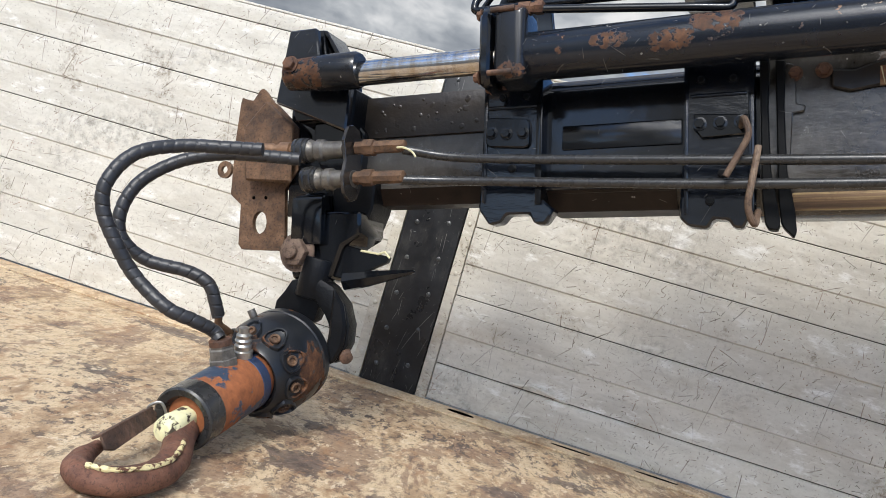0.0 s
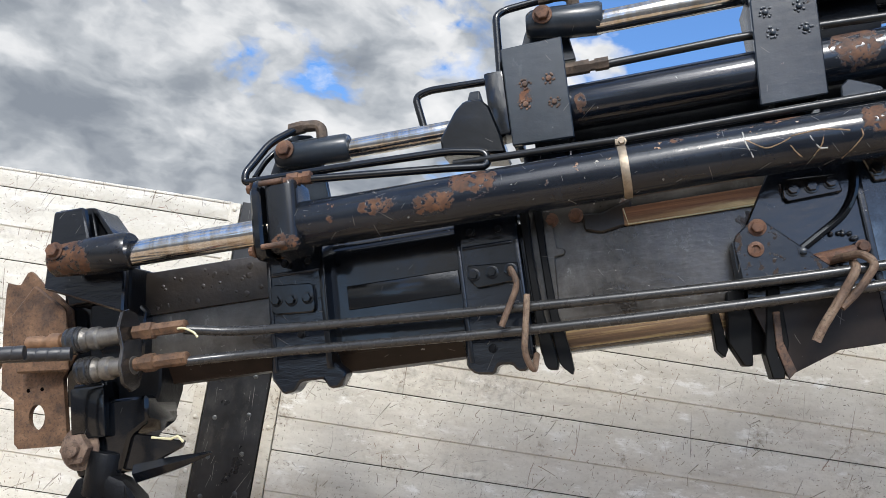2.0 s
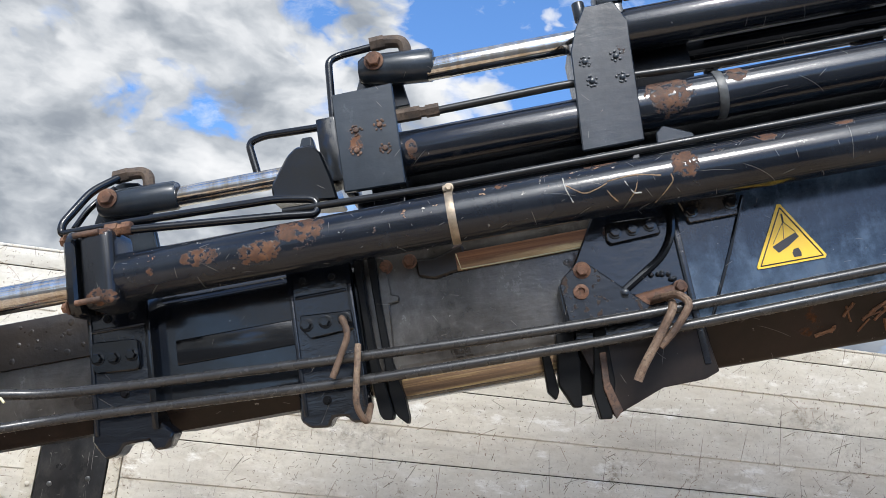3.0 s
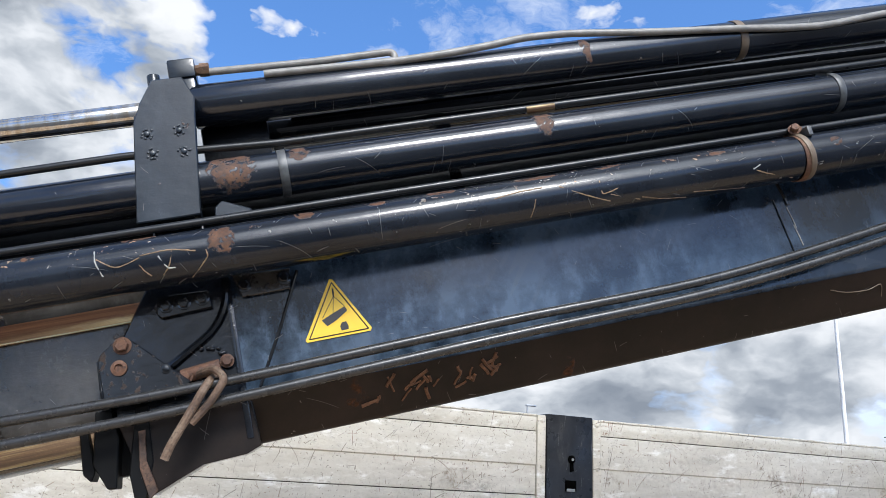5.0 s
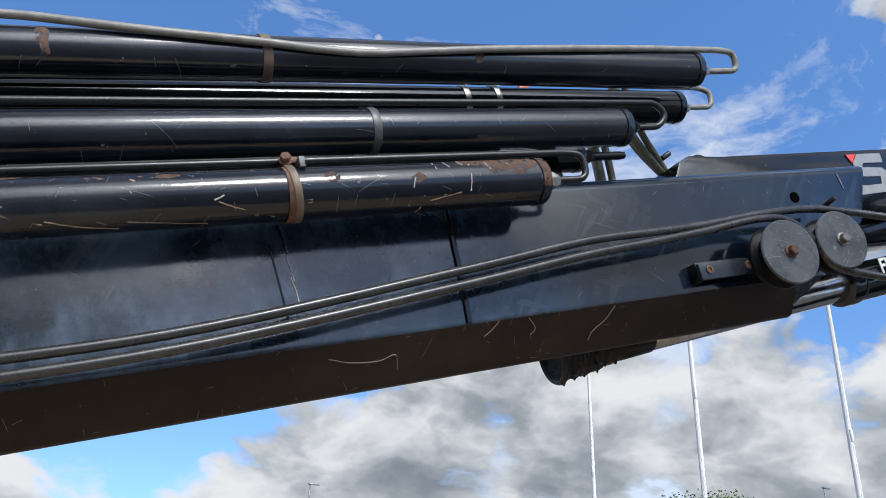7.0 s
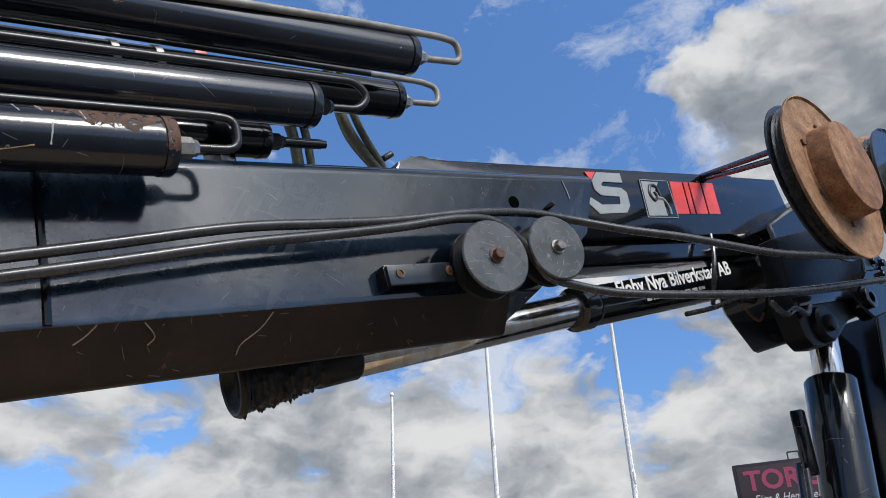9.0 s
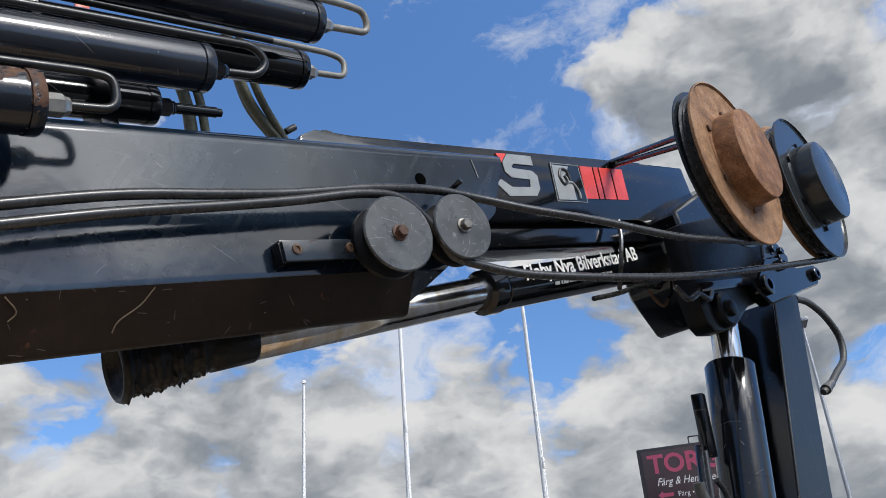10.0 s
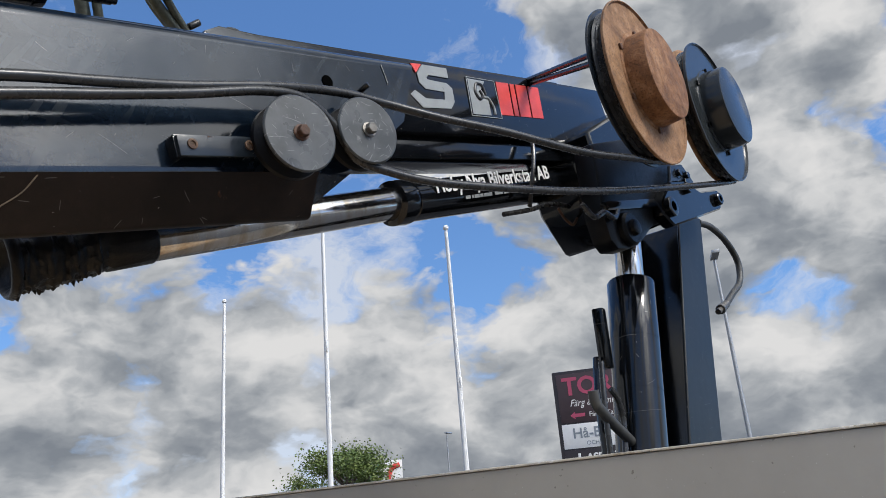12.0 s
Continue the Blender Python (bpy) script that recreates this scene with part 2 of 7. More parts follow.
    if flecks:
        z = node(a.t, "ShaderNodeSeparateXYZ", Vector=a.xyz).outputs[2]
        band = maths(a.t, "SUBTRACT", 1.0, maths(a.t, "DIVIDE", maths(a.t, "ABSOLUTE", maths(a.t, "SUBTRACT", z, flecks[0])), flecks[1]), clamp=True)
        f = a.ramp(maths(a.t, "ADD", a.noise(80.0, 6.0, 0.68, (0.7, 1, 1)), maths(a.t, "MULTIPLY", band, 0.13)), (0.735, 0.0), (0.75, 1.0))
        f = maths(a.t, "MULTIPLY", f, a.ramp(a.noise(4.5, 3.0), (0.46, 0.0), (0.54, 1.0)))
        col = a.mix(f, col, a.ramp(a.noise(24.0, 3.0), (0.40, (0.30, 0.125, 0.045)), (0.50, (0.36, 0.22, 0.12)), (0.62, (0.55, 0.50, 0.42))))
        r = maths(a.t, "ADD", r, maths(a.t, "MULTIPLY", f, 0.4), clamp=True)
    a.put(Base_Color=col, Roughness=r, Coat_Weight=coat, Coat_Roughness=0.10, Specular_IOR_Level=gloss)
    if ripple:
        height = maths(a.t, "ADD", height, maths(a.t, "MULTIPLY", a.noise(42.0, 5.0, 0.6, (0.6, 1, 1.6)), 1.6 * ripple))
    a.bump(maths(a.t, "ADD", height, maths(a.t, "MULTIPLY", fine, 0.06)), 0.35, 0.003)
    return a.m


def rusty(name, dark=(0.07, 0.032, 0.02), mid=(0.17, 0.075, 0.04), light=(0.30, 0.15, 0.08)):
    a = Mat(name)
    n = a.noise(22.0, 9.0, 0.65)
    col = a.ramp(n, (0.32, dark), (0.5, mid), (0.70, light))
    col = a.mix(a.ramp(a.noise(170.0, 4.0, 0.7), (0.52, 0.0), (0.62, 0.55)), col, tuple(c * 0.4 for c in dark))
    a.put(Base_Color=col, Roughness=a.ramp(a.noise(40.0), (0.3, 0.62), (0.7, 0.85)), Metallic=0.0)
    a.bump(maths(a.t, "ADD", a.noise(90.0, 6.0, 0.7), maths(a.t, "MULTIPLY", n, 0.6)), 0.7, 0.003)
    return a.m


def plain(name, col, rough=0.5, metal=0.0, vary=0.15, scale=25.0, bump=0.15):
    a = Mat(name)
    n = a.noise(scale, 6.0, 0.6)
    c = a.ramp(n, (0.25, tuple(x * (1 - vary) for x in col)), (0.75, tuple(min(1, x * (1 + vary)) for x in col)))
    a.put(Base_Color=c, Metallic=metal, Roughness=a.ramp(a.noise(scale * 2.2), (0.3, max(0.03, rough - 0.08)), (0.7, min(1, rough + 0.08))))
    a.bump(a.noise(scale * 6, 3.0), bump, 0.0015)
    return a.m


M_BLACK = paint("black_gloss_paint", (0.0028, 0.0034, 0.0045), 0.06, 0.07, 0.0, 0.35, gloss=0.52)
M_BOOM = paint("dark_blue_black_paint", (0.0032, 0.0075, 0.0145), 0.06, 0.36, 0.0, 0.35, 5.0, 0.15, gloss=0.5, stain=1.0, soil=(0.042, 0.064, 0.094), chalk_sheen=(0.4, 1.5))
M_GREY = paint("dark_grey_paint", (0.010, 0.0135, 0.018), 0.14, 0.35, 0.04, 0.4, 22.0, ripple=0.25, stain=0.3)
M_BRACKET = paint("dark_grey_bracket_paint", (0.012, 0.017, 0.023), 0.15, 0.35, 0.0, 0.3, ripple=0.25, stain=0.3, spots=[((-0.755, -0.01, 0.35), (0.022, 0.03, 0.038)), ((-0.705, -0.01, 0.33), (0.014, 0.02, 0.016)), ((-0.71, -0.01, 0.372), (0.010, 0.02, 0.008))])
# pale soil and stain also paint the cloud sheen on wet grease
M_DIRTY = paint("greasy_black_steel", (0.012, 0.0095, 0.0075), 0.10, 0.35, 0.22, 0.4, 9.0, 0.2, tint=0.45, gloss=0.6, ripple=0.45, stain=0.7, soil=(0.060, 0.058, 0.054))
M_BARREL = paint("chipped_black_barrel_paint", (0.0035, 0.0055, 0.010), 0.11, 0.28, 0.05, 2.0, 24.0, tint=0.62, gloss=0.44, flecks=(0.180, 0.034), spots=[((-0.86, -0.10, 0.175), (0.05, 0.04, 0.035)), ((-0.93, -0.12, 0.155), (0.045, 0.03, 0.02)), ((-1.03, -0.12, 0.165), (0.035, 0.03, 0.016)), ((-1.12, -0.12, 0.155), (0.008, 0.02, 0.008)), ((-0.35, -0.10, 0.20), (0.03, 0.03, 0.008)), ((-0.52, -0.10, 0.19), (0.014, 0.03, 0.008)), ((-0.22, -0.12, 0.17), (0.022, 0.03, 0.03)), ((0.34, -0.10, 0.19), (0.05, 0.03, 0.006)), ((0.48, -0.10, 0.19), (0.03, 0.03, 0.006)), ((0.70, -0.12, 0.18), (0.02, 0.03, 0.006)), ((1.22, -0.10, 0.185), (0.04, 0.04, 0.012)), ((1.29, -0.105, 0.178), (0.075, 0.05, 0.026)), ((1.36, -0.11, 0.160), (0.016, 0.05, 0.04)), ((0.95, -0.115, 0.165), (0.012, 0.03, 0.012)), ((1.10, -0.12, 0.155), (0.014, 0.03, 0.010)), ((0.05, -0.10, 0.19), (0.02, 0.03, 0.008)), ((0.16, -0.10, 0.192), (0.03, 0.03, 0.006)), ((-0.08, -0.10, 0.19), (0.02, 0.03, 0.012))])
# the brown holds the deck's reflection as well as grease
M_UNDER = paint("brown_grease_deck_tint", (0.0065, 0.0045, 0.0034), 0.34, 0.45, 0.10, 0.9, 9.0, 0.0, tint=0.6, gloss=0.2, stain=0.4, soil=(0.017, 0.0105, 0.0075))
M_BARREL_2 = paint("black_barrel_paint_with_rust_bands", (0.0035, 0.0055, 0.010), 0.10, 0.32, 0.0, 0.5, tint=0.65, gloss=0.62, spots=[((-0.19, -0.01, 0.335), (0.045, 0.05, 0.045)), ((-0.065, -0.01, 0.345), (0.022, 0.05, 0.020)), ((0.42, -0.01, 0.335), (0.022, 0.05, 0.035)), ((0.555, 0.0, 0.49), (0.012, 0.05, 0.04)), ((1.36, 0.0, 0.475), (0.014, 0.05, 0.022)), ((-0.66, -0.01, 0.32), (0.012, 0.05, 0.02))])
M_RUST = rusty("flaking_rust", (0.045, 0.022, 0.014), (0.11, 0.05, 0.026), (0.20, 0.105, 0.058))
M_RUSTY_PLATE = rusty("weathered_rust_plate", (0.042, 0.024, 0.015), (0.105, 0.056, 0.029), (0.185, 0.106, 0.058))
M_DRUM = rusty("light_surface_rust", (0.13, 0.062, 0.026), (0.25, 0.128, 0.056), (0.38, 0.22, 0.115))
M_CHROME = Mat("chromed_rod")
M_CHROME.put(Base_Color=M_CHROME.ramp(M_CHROME.noise(8.0, 5.0, 0.6, (6, 1, 1)), (0.4, (0.62, 0.62, 0.62)), (0.62, (0.50, 0.44, 0.36))), Metallic=1.0, Roughness=M_CHROME.ramp(M_CHROME.noise(50.0), (0.3, 0.08), (0.7, 0.2)))
M_CHROME = M_CHROME.m
M_ZINC = plain("zinc_plated_steel", (0.42, 0.41, 0.38), 0.38, 0.9, 0.25, 60.0)
M_RUBBER = plain("black_rubber", (0.026, 0.026, 0.026), 0.27, 0.0, 0.3, 20.0, 0.02)
M_PIPE = plain("grey_painted_pipe", (0.21, 0.20, 0.18), 0.42, 0.0, 0.3, 40.0)
M_PLASTIC = plain("torn_black_plastic", (0.007, 0.0062, 0.0055), 0.36, 0.0, 0.5, 30.0, 0.8)
M_PLASTIC.node_tree.nodes["Principled BSDF"].inputs["Specular IOR Level"].default_value = 0.25
M_FORGED = plain("black_forging_paint", (0.0045, 0.005, 0.006), 0.38, 0.0, 0.5, 35.0, 0.5)
M_COLLAR = paint("greasy_black_collar_paint", (0.004, 0.0055, 0.009), 0.07, 0.14, 0.08, 0.5, 16.0, tint=0.5, gloss=0.6, ripple=0.4)
M_FORGED.node_tree.nodes["Principled BSDF"].inputs["Specular IOR Level"].default_value = 0.18
M_KNOBBY = paint("knobbly_black_paint", (0.0045, 0.005, 0.0065), 0.14, 0.3, 0.5, 0.4, 60.0, tint=0.12, gloss=0.5, ripple=0.4)
M_FLANGE = paint("dull_greasy_flange", (0.004, 0.004, 0.004), 0.45, 0.12, 0.10, 0.5, 16.0, tint=0.5, gloss=0.10)
M_SCRAWL = plain("orange_rust_line", (0.12, 0.052, 0.021), 0.75, 0.0, 0.5, 90.0)


def alu_panel(name, tone, grime):
    """White painted aluminium boards: grey smears, single scratches and ticks, dents, rubbed bare patches."""
    a = Mat(name)
    big = a.noise(1.7, 6.0, 0.62, (0.8, 1, 2.6))
    col = a.ramp(big, (0.32, tuple(c * 0.88 for c in tone)), (0.52, tuple(c * 0.97 for c in tone)), (0.70, tuple(c * 1.06 for c in tone)))
    smear = a.ramp(a.noise(6.0, 9.0, 0.72, (0.45, 1, 1.7), 0.4), (0.50, 0.0), (0.74, 0.6 * grime))
    col = a.mix(smear, col, (0.29, 0.265, 0.225))
    pale = a.ramp(a.noise(8.5, 8.0, 0.7, (0.6, 1, 2.2)), (0.56, 0.0), (0.68, 0.55))
    col = a.mix(pale, col, (0.74, 0.735, 0.70))
    rub = a.ramp(a.noise(34.0, 6.0, 0.75, (0.8, 1, 2.0)), (0.60, 0.0), (0.72, 0.5 * grime))
    col = a.mix(rub, col, (0.22, 0.195, 0.16))
    fine = a.noise(95.0, 5.0, 0.75)
    col = a.mix(a.ramp(fine, (0.52, 0.0), (0.72, 0.4)), col, (0.32, 0.295, 0.25))
    speck = a.ramp(a.noise(150.0, 2.0, 0.6), (0.675, 0.0), (0.71, 0.75 * grime))
    where = a.ramp(a.noise(5.0, 6.0, 0.68), (0.38, 0.25), (0.58, 1.0))
    s = None
    for k, (scale, reach, thin, turn, spread, keep, bend) in enumerate(((11, 0.042, 0.0016, 60, 80, 0.42, 2), (19, 0.024, 0.0012, 45, 110, 0.34, 5), (31, 0.015, 0.0012, 70, 100, 0.24, 6), (48, 0.009, 0.0012, 20, 160, 0.20, 6), (70, 0.005, 0.0014, 0, 180, 0.26, 4), (4.0, 0.12, 0.0012, 88, 26, 0.75, 0.4), (6.5, 0.075, 0.0015, 70, 60, 0.42, 1.0), (9.0, 0.05, 0.0014, 0, 180, 0.3, 5))):
        m = marks(a, scale, reach, thin, turn, spread, keep * min(1, grime + 0.15), bend, "XZ", 1.37 * k)
        s = m if s is None else maths(a.t, "MAXIMUM", s, m)
    s = maths(a.t, "MAXIMUM", maths(a.t, "MULTIPLY", s, where), speck)
    ink = a.ramp(a.noise(9.0, 2.0), (0.36, (0.05, 0.04, 0.033)), (0.54, (0.11, 0.07, 0.042)), (0.66, (0.20, 0.085, 0.045)))
    col = a.mix(maths(a.t, "MULTIPLY", s, a.ramp(a.noise(23.0, 4.0, 0.65), (0.36, 0.45), (0.60, 1.0))), col, ink)
    worn = a.ramp(a.noise(21.0, 9.0, 0.74, (0.5, 1, 1.5), 0.3), (0.46, 0.0), (0.66, 0.42 * grime))
    col = a.mix(worn, col, (0.42, 0.385, 0.315))
    stain = maths(a.t, "MULTIPLY", a.ramp(a.noise(5.0, 5.0, 0.65), (0.585, 0.0), (0.66, 1.0)), a.ramp(a.noise(70.0, 7.0, 0.75), (0.45, 0.0), (0.60, 0.75)))
    col = a.mix(stain, col, (0.17, 0.125, 0.08))
    brown = a.ramp(a.noise(3.4, 8.0, 0.72, (1, 1, 1.6)), (0.60, 0.0), (0.76, 0.5 * grime))
    col = a.mix(brown, col, (0.27, 0.20, 0.115))
    bloom = a.ramp(a.noise(13.0, 8.0, 0.7, (0.5, 1, 1.3)), (0.57, 0.0), (0.66, 0.7))
    col = a.mix(bloom, col, (0.84, 0.84, 0.81))
    soot = maths(a.t, "MULTIPLY", a.ramp(a.noise(2.6, 6.0, 0.66, (0.7, 1, 1.8)), (0.54, 0.0), (0.66, 1.0)), a.ramp(a.noise(38.0, 8.0, 0.76), (0.46, 0.0), (0.62, 0.6)))
    col = a.mix(soot, col, (0.13, 0.115, 0.095))
    a.put(Base_Color=col, Roughness=a.ramp(a.noise(14.0, 4.0), (0.3, 0.34), (0.7, 0.60)), Specular_IOR_Level=0.5)
    h = maths(a.t, "ADD", maths(a.t, "MULTIPLY", a.noise(4.5, 4.0), 0.7), maths(a.t, "MULTIPLY", a.ramp(a.noise(7.5, 3.0), (0.60, 0.0), (0.78, 1.0)), -0.9))
    h = maths(a.t, "ADD", h, maths(a.t, "MULTIPLY", a.noise(60.0, 4.0, 0.7), 0.10))
    a.bump(maths(a.t, "SUBTRACT", h, maths(a.t, "MULTIPLY", s, 0.15)), 0.6, 0.008)
    return a.m


M_ALU = alu_panel("scuffed_white_aluminium", (0.60, 0.575, 0.505), 1.0)
M_ALU_EDGE = alu_panel("dirty_aluminium_trim", (0.58, 0.545, 0.46), 1.3)
M_GRIME = plain("packed_seam_dirt", (0.075, 0.062, 0.048), 0.9, 0.0, 0.4, 30.0)
M_HEAD = Mat("grey_beige_headboard_paint")
_tone = M_HEAD.ramp(M_HEAD.noise(2.2, 7.0, 0.65), (0.3, (0.25, 0.235, 0.21)), (0.7, (0.31, 0.295, 0.265)))
_tone = M_HEAD.mix(M_HEAD.ramp(M_HEAD.noise(55.0, 3.0, 0.6), (0.70, 0.0), (0.73, 0.7)), _tone, (0.10, 0.085, 0.07))
_tone = M_HEAD.mix(M_HEAD.ramp(M_HEAD.noise(90.0, 3.0, 0.6), (0.72, 0.0), (0.74, 0.6)), _tone, (0.50, 0.48, 0.44))
M_HEAD.put(Base_Color=_tone, Roughness=0.5).bump(M_HEAD.noise(6.0, 4.0), 0.3, 0.004)
M_HEAD = M_HEAD.m


def deck_material(name="worn_plywood_deck", worn=1.0):
    """Worn brown film plywood: pale wood showing, dark peeled flakes, dirt."""
    a = Mat(name)
    grain = a.noise(6.0, 10.0, 0.74, (1.5, 0.75, 1), 0.5)
    col = a.ramp(grain, (0.34, (0.22, 0.135, 0.075)), (0.44, (0.43, 0.295, 0.172)), (0.52, (0.61, 0.465, 0.295)), (0.66, (0.52, 0.405, 0.265)))
    fibre = a.noise(45.0, 6.0, 0.75, (1.6, 0.8, 1))
    col = a.mix(a.ramp(fibre, (0.52, 0.0), (0.68, 0.6)), col, (0.69, 0.55, 0.37))
    col = a.mix(a.ramp(fibre, (0.32, 0.65), (0.46, 0.0)), col, (0.22, 0.145, 0.09))
    film = a.ramp(a.noise(4.2, 11.0, 0.74, (1.4, 0.7, 1), 0.4), (0.525, 0.0), (0.545, 0.75 * worn))
    col = a.mix(film, col, a.ramp(a.noise(60.0, 5.0, 0.7), (0.35, (0.16, 0.085, 0.052)), (0.65, (0.31, 0.20, 0.13))))
    where = a.ramp(a.noise(1.7, 5.0, 0.6), (0.42, 0.0), (0.60, 1.0))
    flake = a.ramp(a.noise(11.0, 10.0, 0.74, (1.4, 0.7, 1), 0.3), (0.575, 0.0), (0.587, 1.0))
    chips = a.ramp(a.noise(42.0, 7.0, 0.72, (1.4, 0.75, 1), 0.3), (0.56, 0.0), (0.58, 1.0))
    dark = maths(a.t, "MAXIMUM", maths(a.t, "MULTIPLY", flake, maths(a.t, "ADD", 0.35, maths(a.t, "MULTIPLY", where, 0.6))), maths(a.t, "MULTIPLY", chips, maths(a.t, "ADD", 0.35, maths(a.t, "MULTIPLY", where, 0.6))))
    col = a.mix(maths(a.t, "MULTIPLY", dark, worn), col, (0.095, 0.070, 0.060))
    if worn > 0.5:
        peeled = spot_mask(a, [((-0.385, 1.40, 1.15), (0.075, 0.075, 0.2)), ((-0.42, 1.65, 1.15), (0.05, 0.04, 0.2)), ((-0.87, 1.52, 1.15), (0.06, 0.035, 0.2)), ((-0.98, 2.06, 1.15), (0.16, 0.05, 0.2)), ((0.02, 1.62, 1.15), (0.10, 0.05, 0.2)), ((-0.62, 1.72, 1.15), (0.07, 0.03, 0.2)), ((0.12, 1.85, 1.15), (0.08, 0.035, 0.2))], 3.4)
        col = a.mix(maths(a.t, "MULTIPLY", peeled, 0.85), col, a.ramp(a.noise(70.0, 5.0, 0.7), (0.4, (0.07, 0.052, 0.046)), (0.62, (0.17, 0.12, 0.095))))
    pale = a.ramp(a.noise(30.0, 9.0, 0.74, (1.4, 0.75, 1)), (0.585, 0.0), (0.605, 0.8))
    col = a.mix(pale, col, (0.72, 0.595, 0.42))
    spot = a.ramp(a.noise(140.0, 4.0, 0.75, (1.3, 0.8, 1)), (0.57, 0.0), (0.64, 0.65))
    col = a.mix(spot, col, (0.12, 0.088, 0.065))
    ochre = a.ramp(a.noise(17.0, 9.0, 0.74, (1.4, 0.75, 1)), (0.565, 0.0), (0.60, 0.6))
    col = a.mix(ochre, col, (0.36, 0.205, 0.105))
    lines = maths(a.t, "MAXIMUM", marks(a, 7.0, 0.07, 0.0010, 10, 60, 0.4, 2.0, "XY", 3.0), marks(a, 15.0, 0.03, 0.0010, 0, 180, 0.4, 5.0, "XY", 8.0))
    col = a.mix(maths(a.t, "MULTIPLY", lines, 0.5), col, (0.12, 0.08, 0.06))
    a.put(Base_Color=col, Roughness=a.ramp(a.noise(20.0), (0.3, 0.55), (0.7, 0.85)))
    a.bump(maths(a.t, "ADD", maths(a.t, "MULTIPLY", dark, -0.7), maths(a.t, "MULTIPLY", a.noise(80.0, 6.0, 0.7, (0.5, 1.6, 1)), 0.9)), 0.7, 0.003)
    return a.m


M_STRIP = deck_material("pale_worn_board", 0.3)
M_DECK = deck_material()
# for flat caps that paint the shade inside holes and slots
M_VOID = plain("unlit_recess", (0.002, 0.002, 0.002), 0.9)
M_VOID.node_tree.nodes["Principled BSDF"].inputs["Specular IOR Level"].default_value = 0.0
_r = Mat("scuffed_black_post")
_c = _r.ramp(_r.noise(14.0, 7.0, 0.65), (0.36, (0.007, 0.0075, 0.009)), (0.68, (0.022, 0.023, 0.025)))
_m = marks(_r, 14.0, 0.045, 0.0006, 86, 24, 0.45, 1.0, "XZ", 2.0)
for _k in ((22.0, 0.026, 0.0005, 88, 36, 0.35, 2.0), (40.0, 0.006, 0.0006, 30, 180, 0.22, 6.0), (6.0, 0.10, 0.0007, 80, 30, 0.35, 1.0)):
    _m = maths(_r.t, "MAXIMUM", _m, marks(_r, *_k, "XZ", _k[0] * 0.37))
_c = _r.mix(maths(_r.t, "MULTIPLY", _m, _r.ramp(_r.noise(17.0, 3.0), (0.4, 0.25), (0.62, 0.75))), _c, (0.26, 0.255, 0.24))
_c = _r.mix(_r.ramp(_r.noise(60.0, 6.0, 0.7), (0.66, 0.0), (0.72, 0.6)), _c, (0.20, 0.19, 0.17))
_c = _r.mix(_r.ramp(_r.noise(8.0, 9.0, 0.75, (1.4, 1, 0.7)), (0.55, 0.0), (0.70, 0.35)), _c, (0.10, 0.095, 0.085))
_r.put(Base_Color=_c, Roughness=_r.ramp(_r.noise(20.0), (0.3, 0.24), (0.7, 0.45)), Specular_IOR_Level=0.35).bump(_r.noise(40.0, 4.0), 0.15, 0.002)
M_POST = _r.m
M_ASPHALT = plain("asphalt", (0.052, 0.052, 0.054), 0.85, 0.0, 0.3, 12.0, 0.5)
M_WHITE = plain("white_painted_steel", (0.78, 0.78, 0.77), 0.35, 0.0, 0.06, 6.0, 0.05)
M_GALV = plain("galvanised_steel", (0.42, 0.43, 0.44), 0.45, 0.7, 0.15, 12.0)

M_GREASE = plain("caked_grease", (0.020, 0.016, 0.013), 0.34, 0.0, 0.6, 14.0, 0.55)
_r = Mat("bare_worn_steel")
_n = _r.noise(24.0, 8.0, 0.72, (0.10, 1, 4.0))
_c = _r.ramp(_n, (0.34, (0.045, 0.026, 0.015)), (0.50, (0.13, 0.075, 0.036)), (0.66, (0.36, 0.27, 0.12)))
_c = _r.mix(_r.ramp(_r.noise(9.0, 7.0, 0.7), (0.56, 0.0), (0.64, 0.8)), _c, (0.07, 0.035, 0.02))
_r.put(Base_Color=_c, Roughness=_r.ramp(_n, (0.3, 0.6), (0.7, 0.3)), Metallic=0.25).bump(_n, 0.3, 0.002)
M_WORN = _r.m
_r = Mat("bare_orange_steel")
_n = _r.noise(30.0, 7.0, 0.7, (0.08, 1, 3.5))
_z = node(_r.t, "ShaderNodeSeparateXYZ", Vector=_r.xyz)
_c = _r.ramp(_n, (0.36, (0.09, 0.040, 0.020)), (0.52, (0.20, 0.090, 0.042)), (0.70, (0.32, 0.17, 0.08)))
_rub = maths(_r.t, "MULTIPLY", _r.ramp(maths(_r.t, "ADD", _z.outputs[2], maths(_r.t, "MULTIPLY", _r.noise(60.0, 5.0, 0.7, (0.2, 1, 2)), 0.02)), (0.104, 1.0), (0.113, 0.0)), _r.ramp(maths(_r.t, "ADD", _z.outputs[0], 1.0), (0.44, 0.25), (0.58, 1.0)))
_c = _r.mix(_rub, _c, _r.ramp(_n, (0.4, (0.50, 0.31, 0.12)), (0.6, (0.80, 0.66, 0.34))))
_r.put(Base_Color=_c, Roughness=0.45).bump(_n, 0.3, 0.002)
M_SLIDE = _r.m
M_BAND_GREY = plain("dusty_grey_band", (0.085, 0.088, 0.088), 0.42, 0.2, 0.4, 60.0, 0.3)
M_SCRATCH = plain("tan_scratch", (0.22, 0.14, 0.075), 0.6, 0.0, 0.5, 120.0)
M_SCUFF = plain("pale_paint_scuff", (0.35, 0.34, 0.31), 0.6)
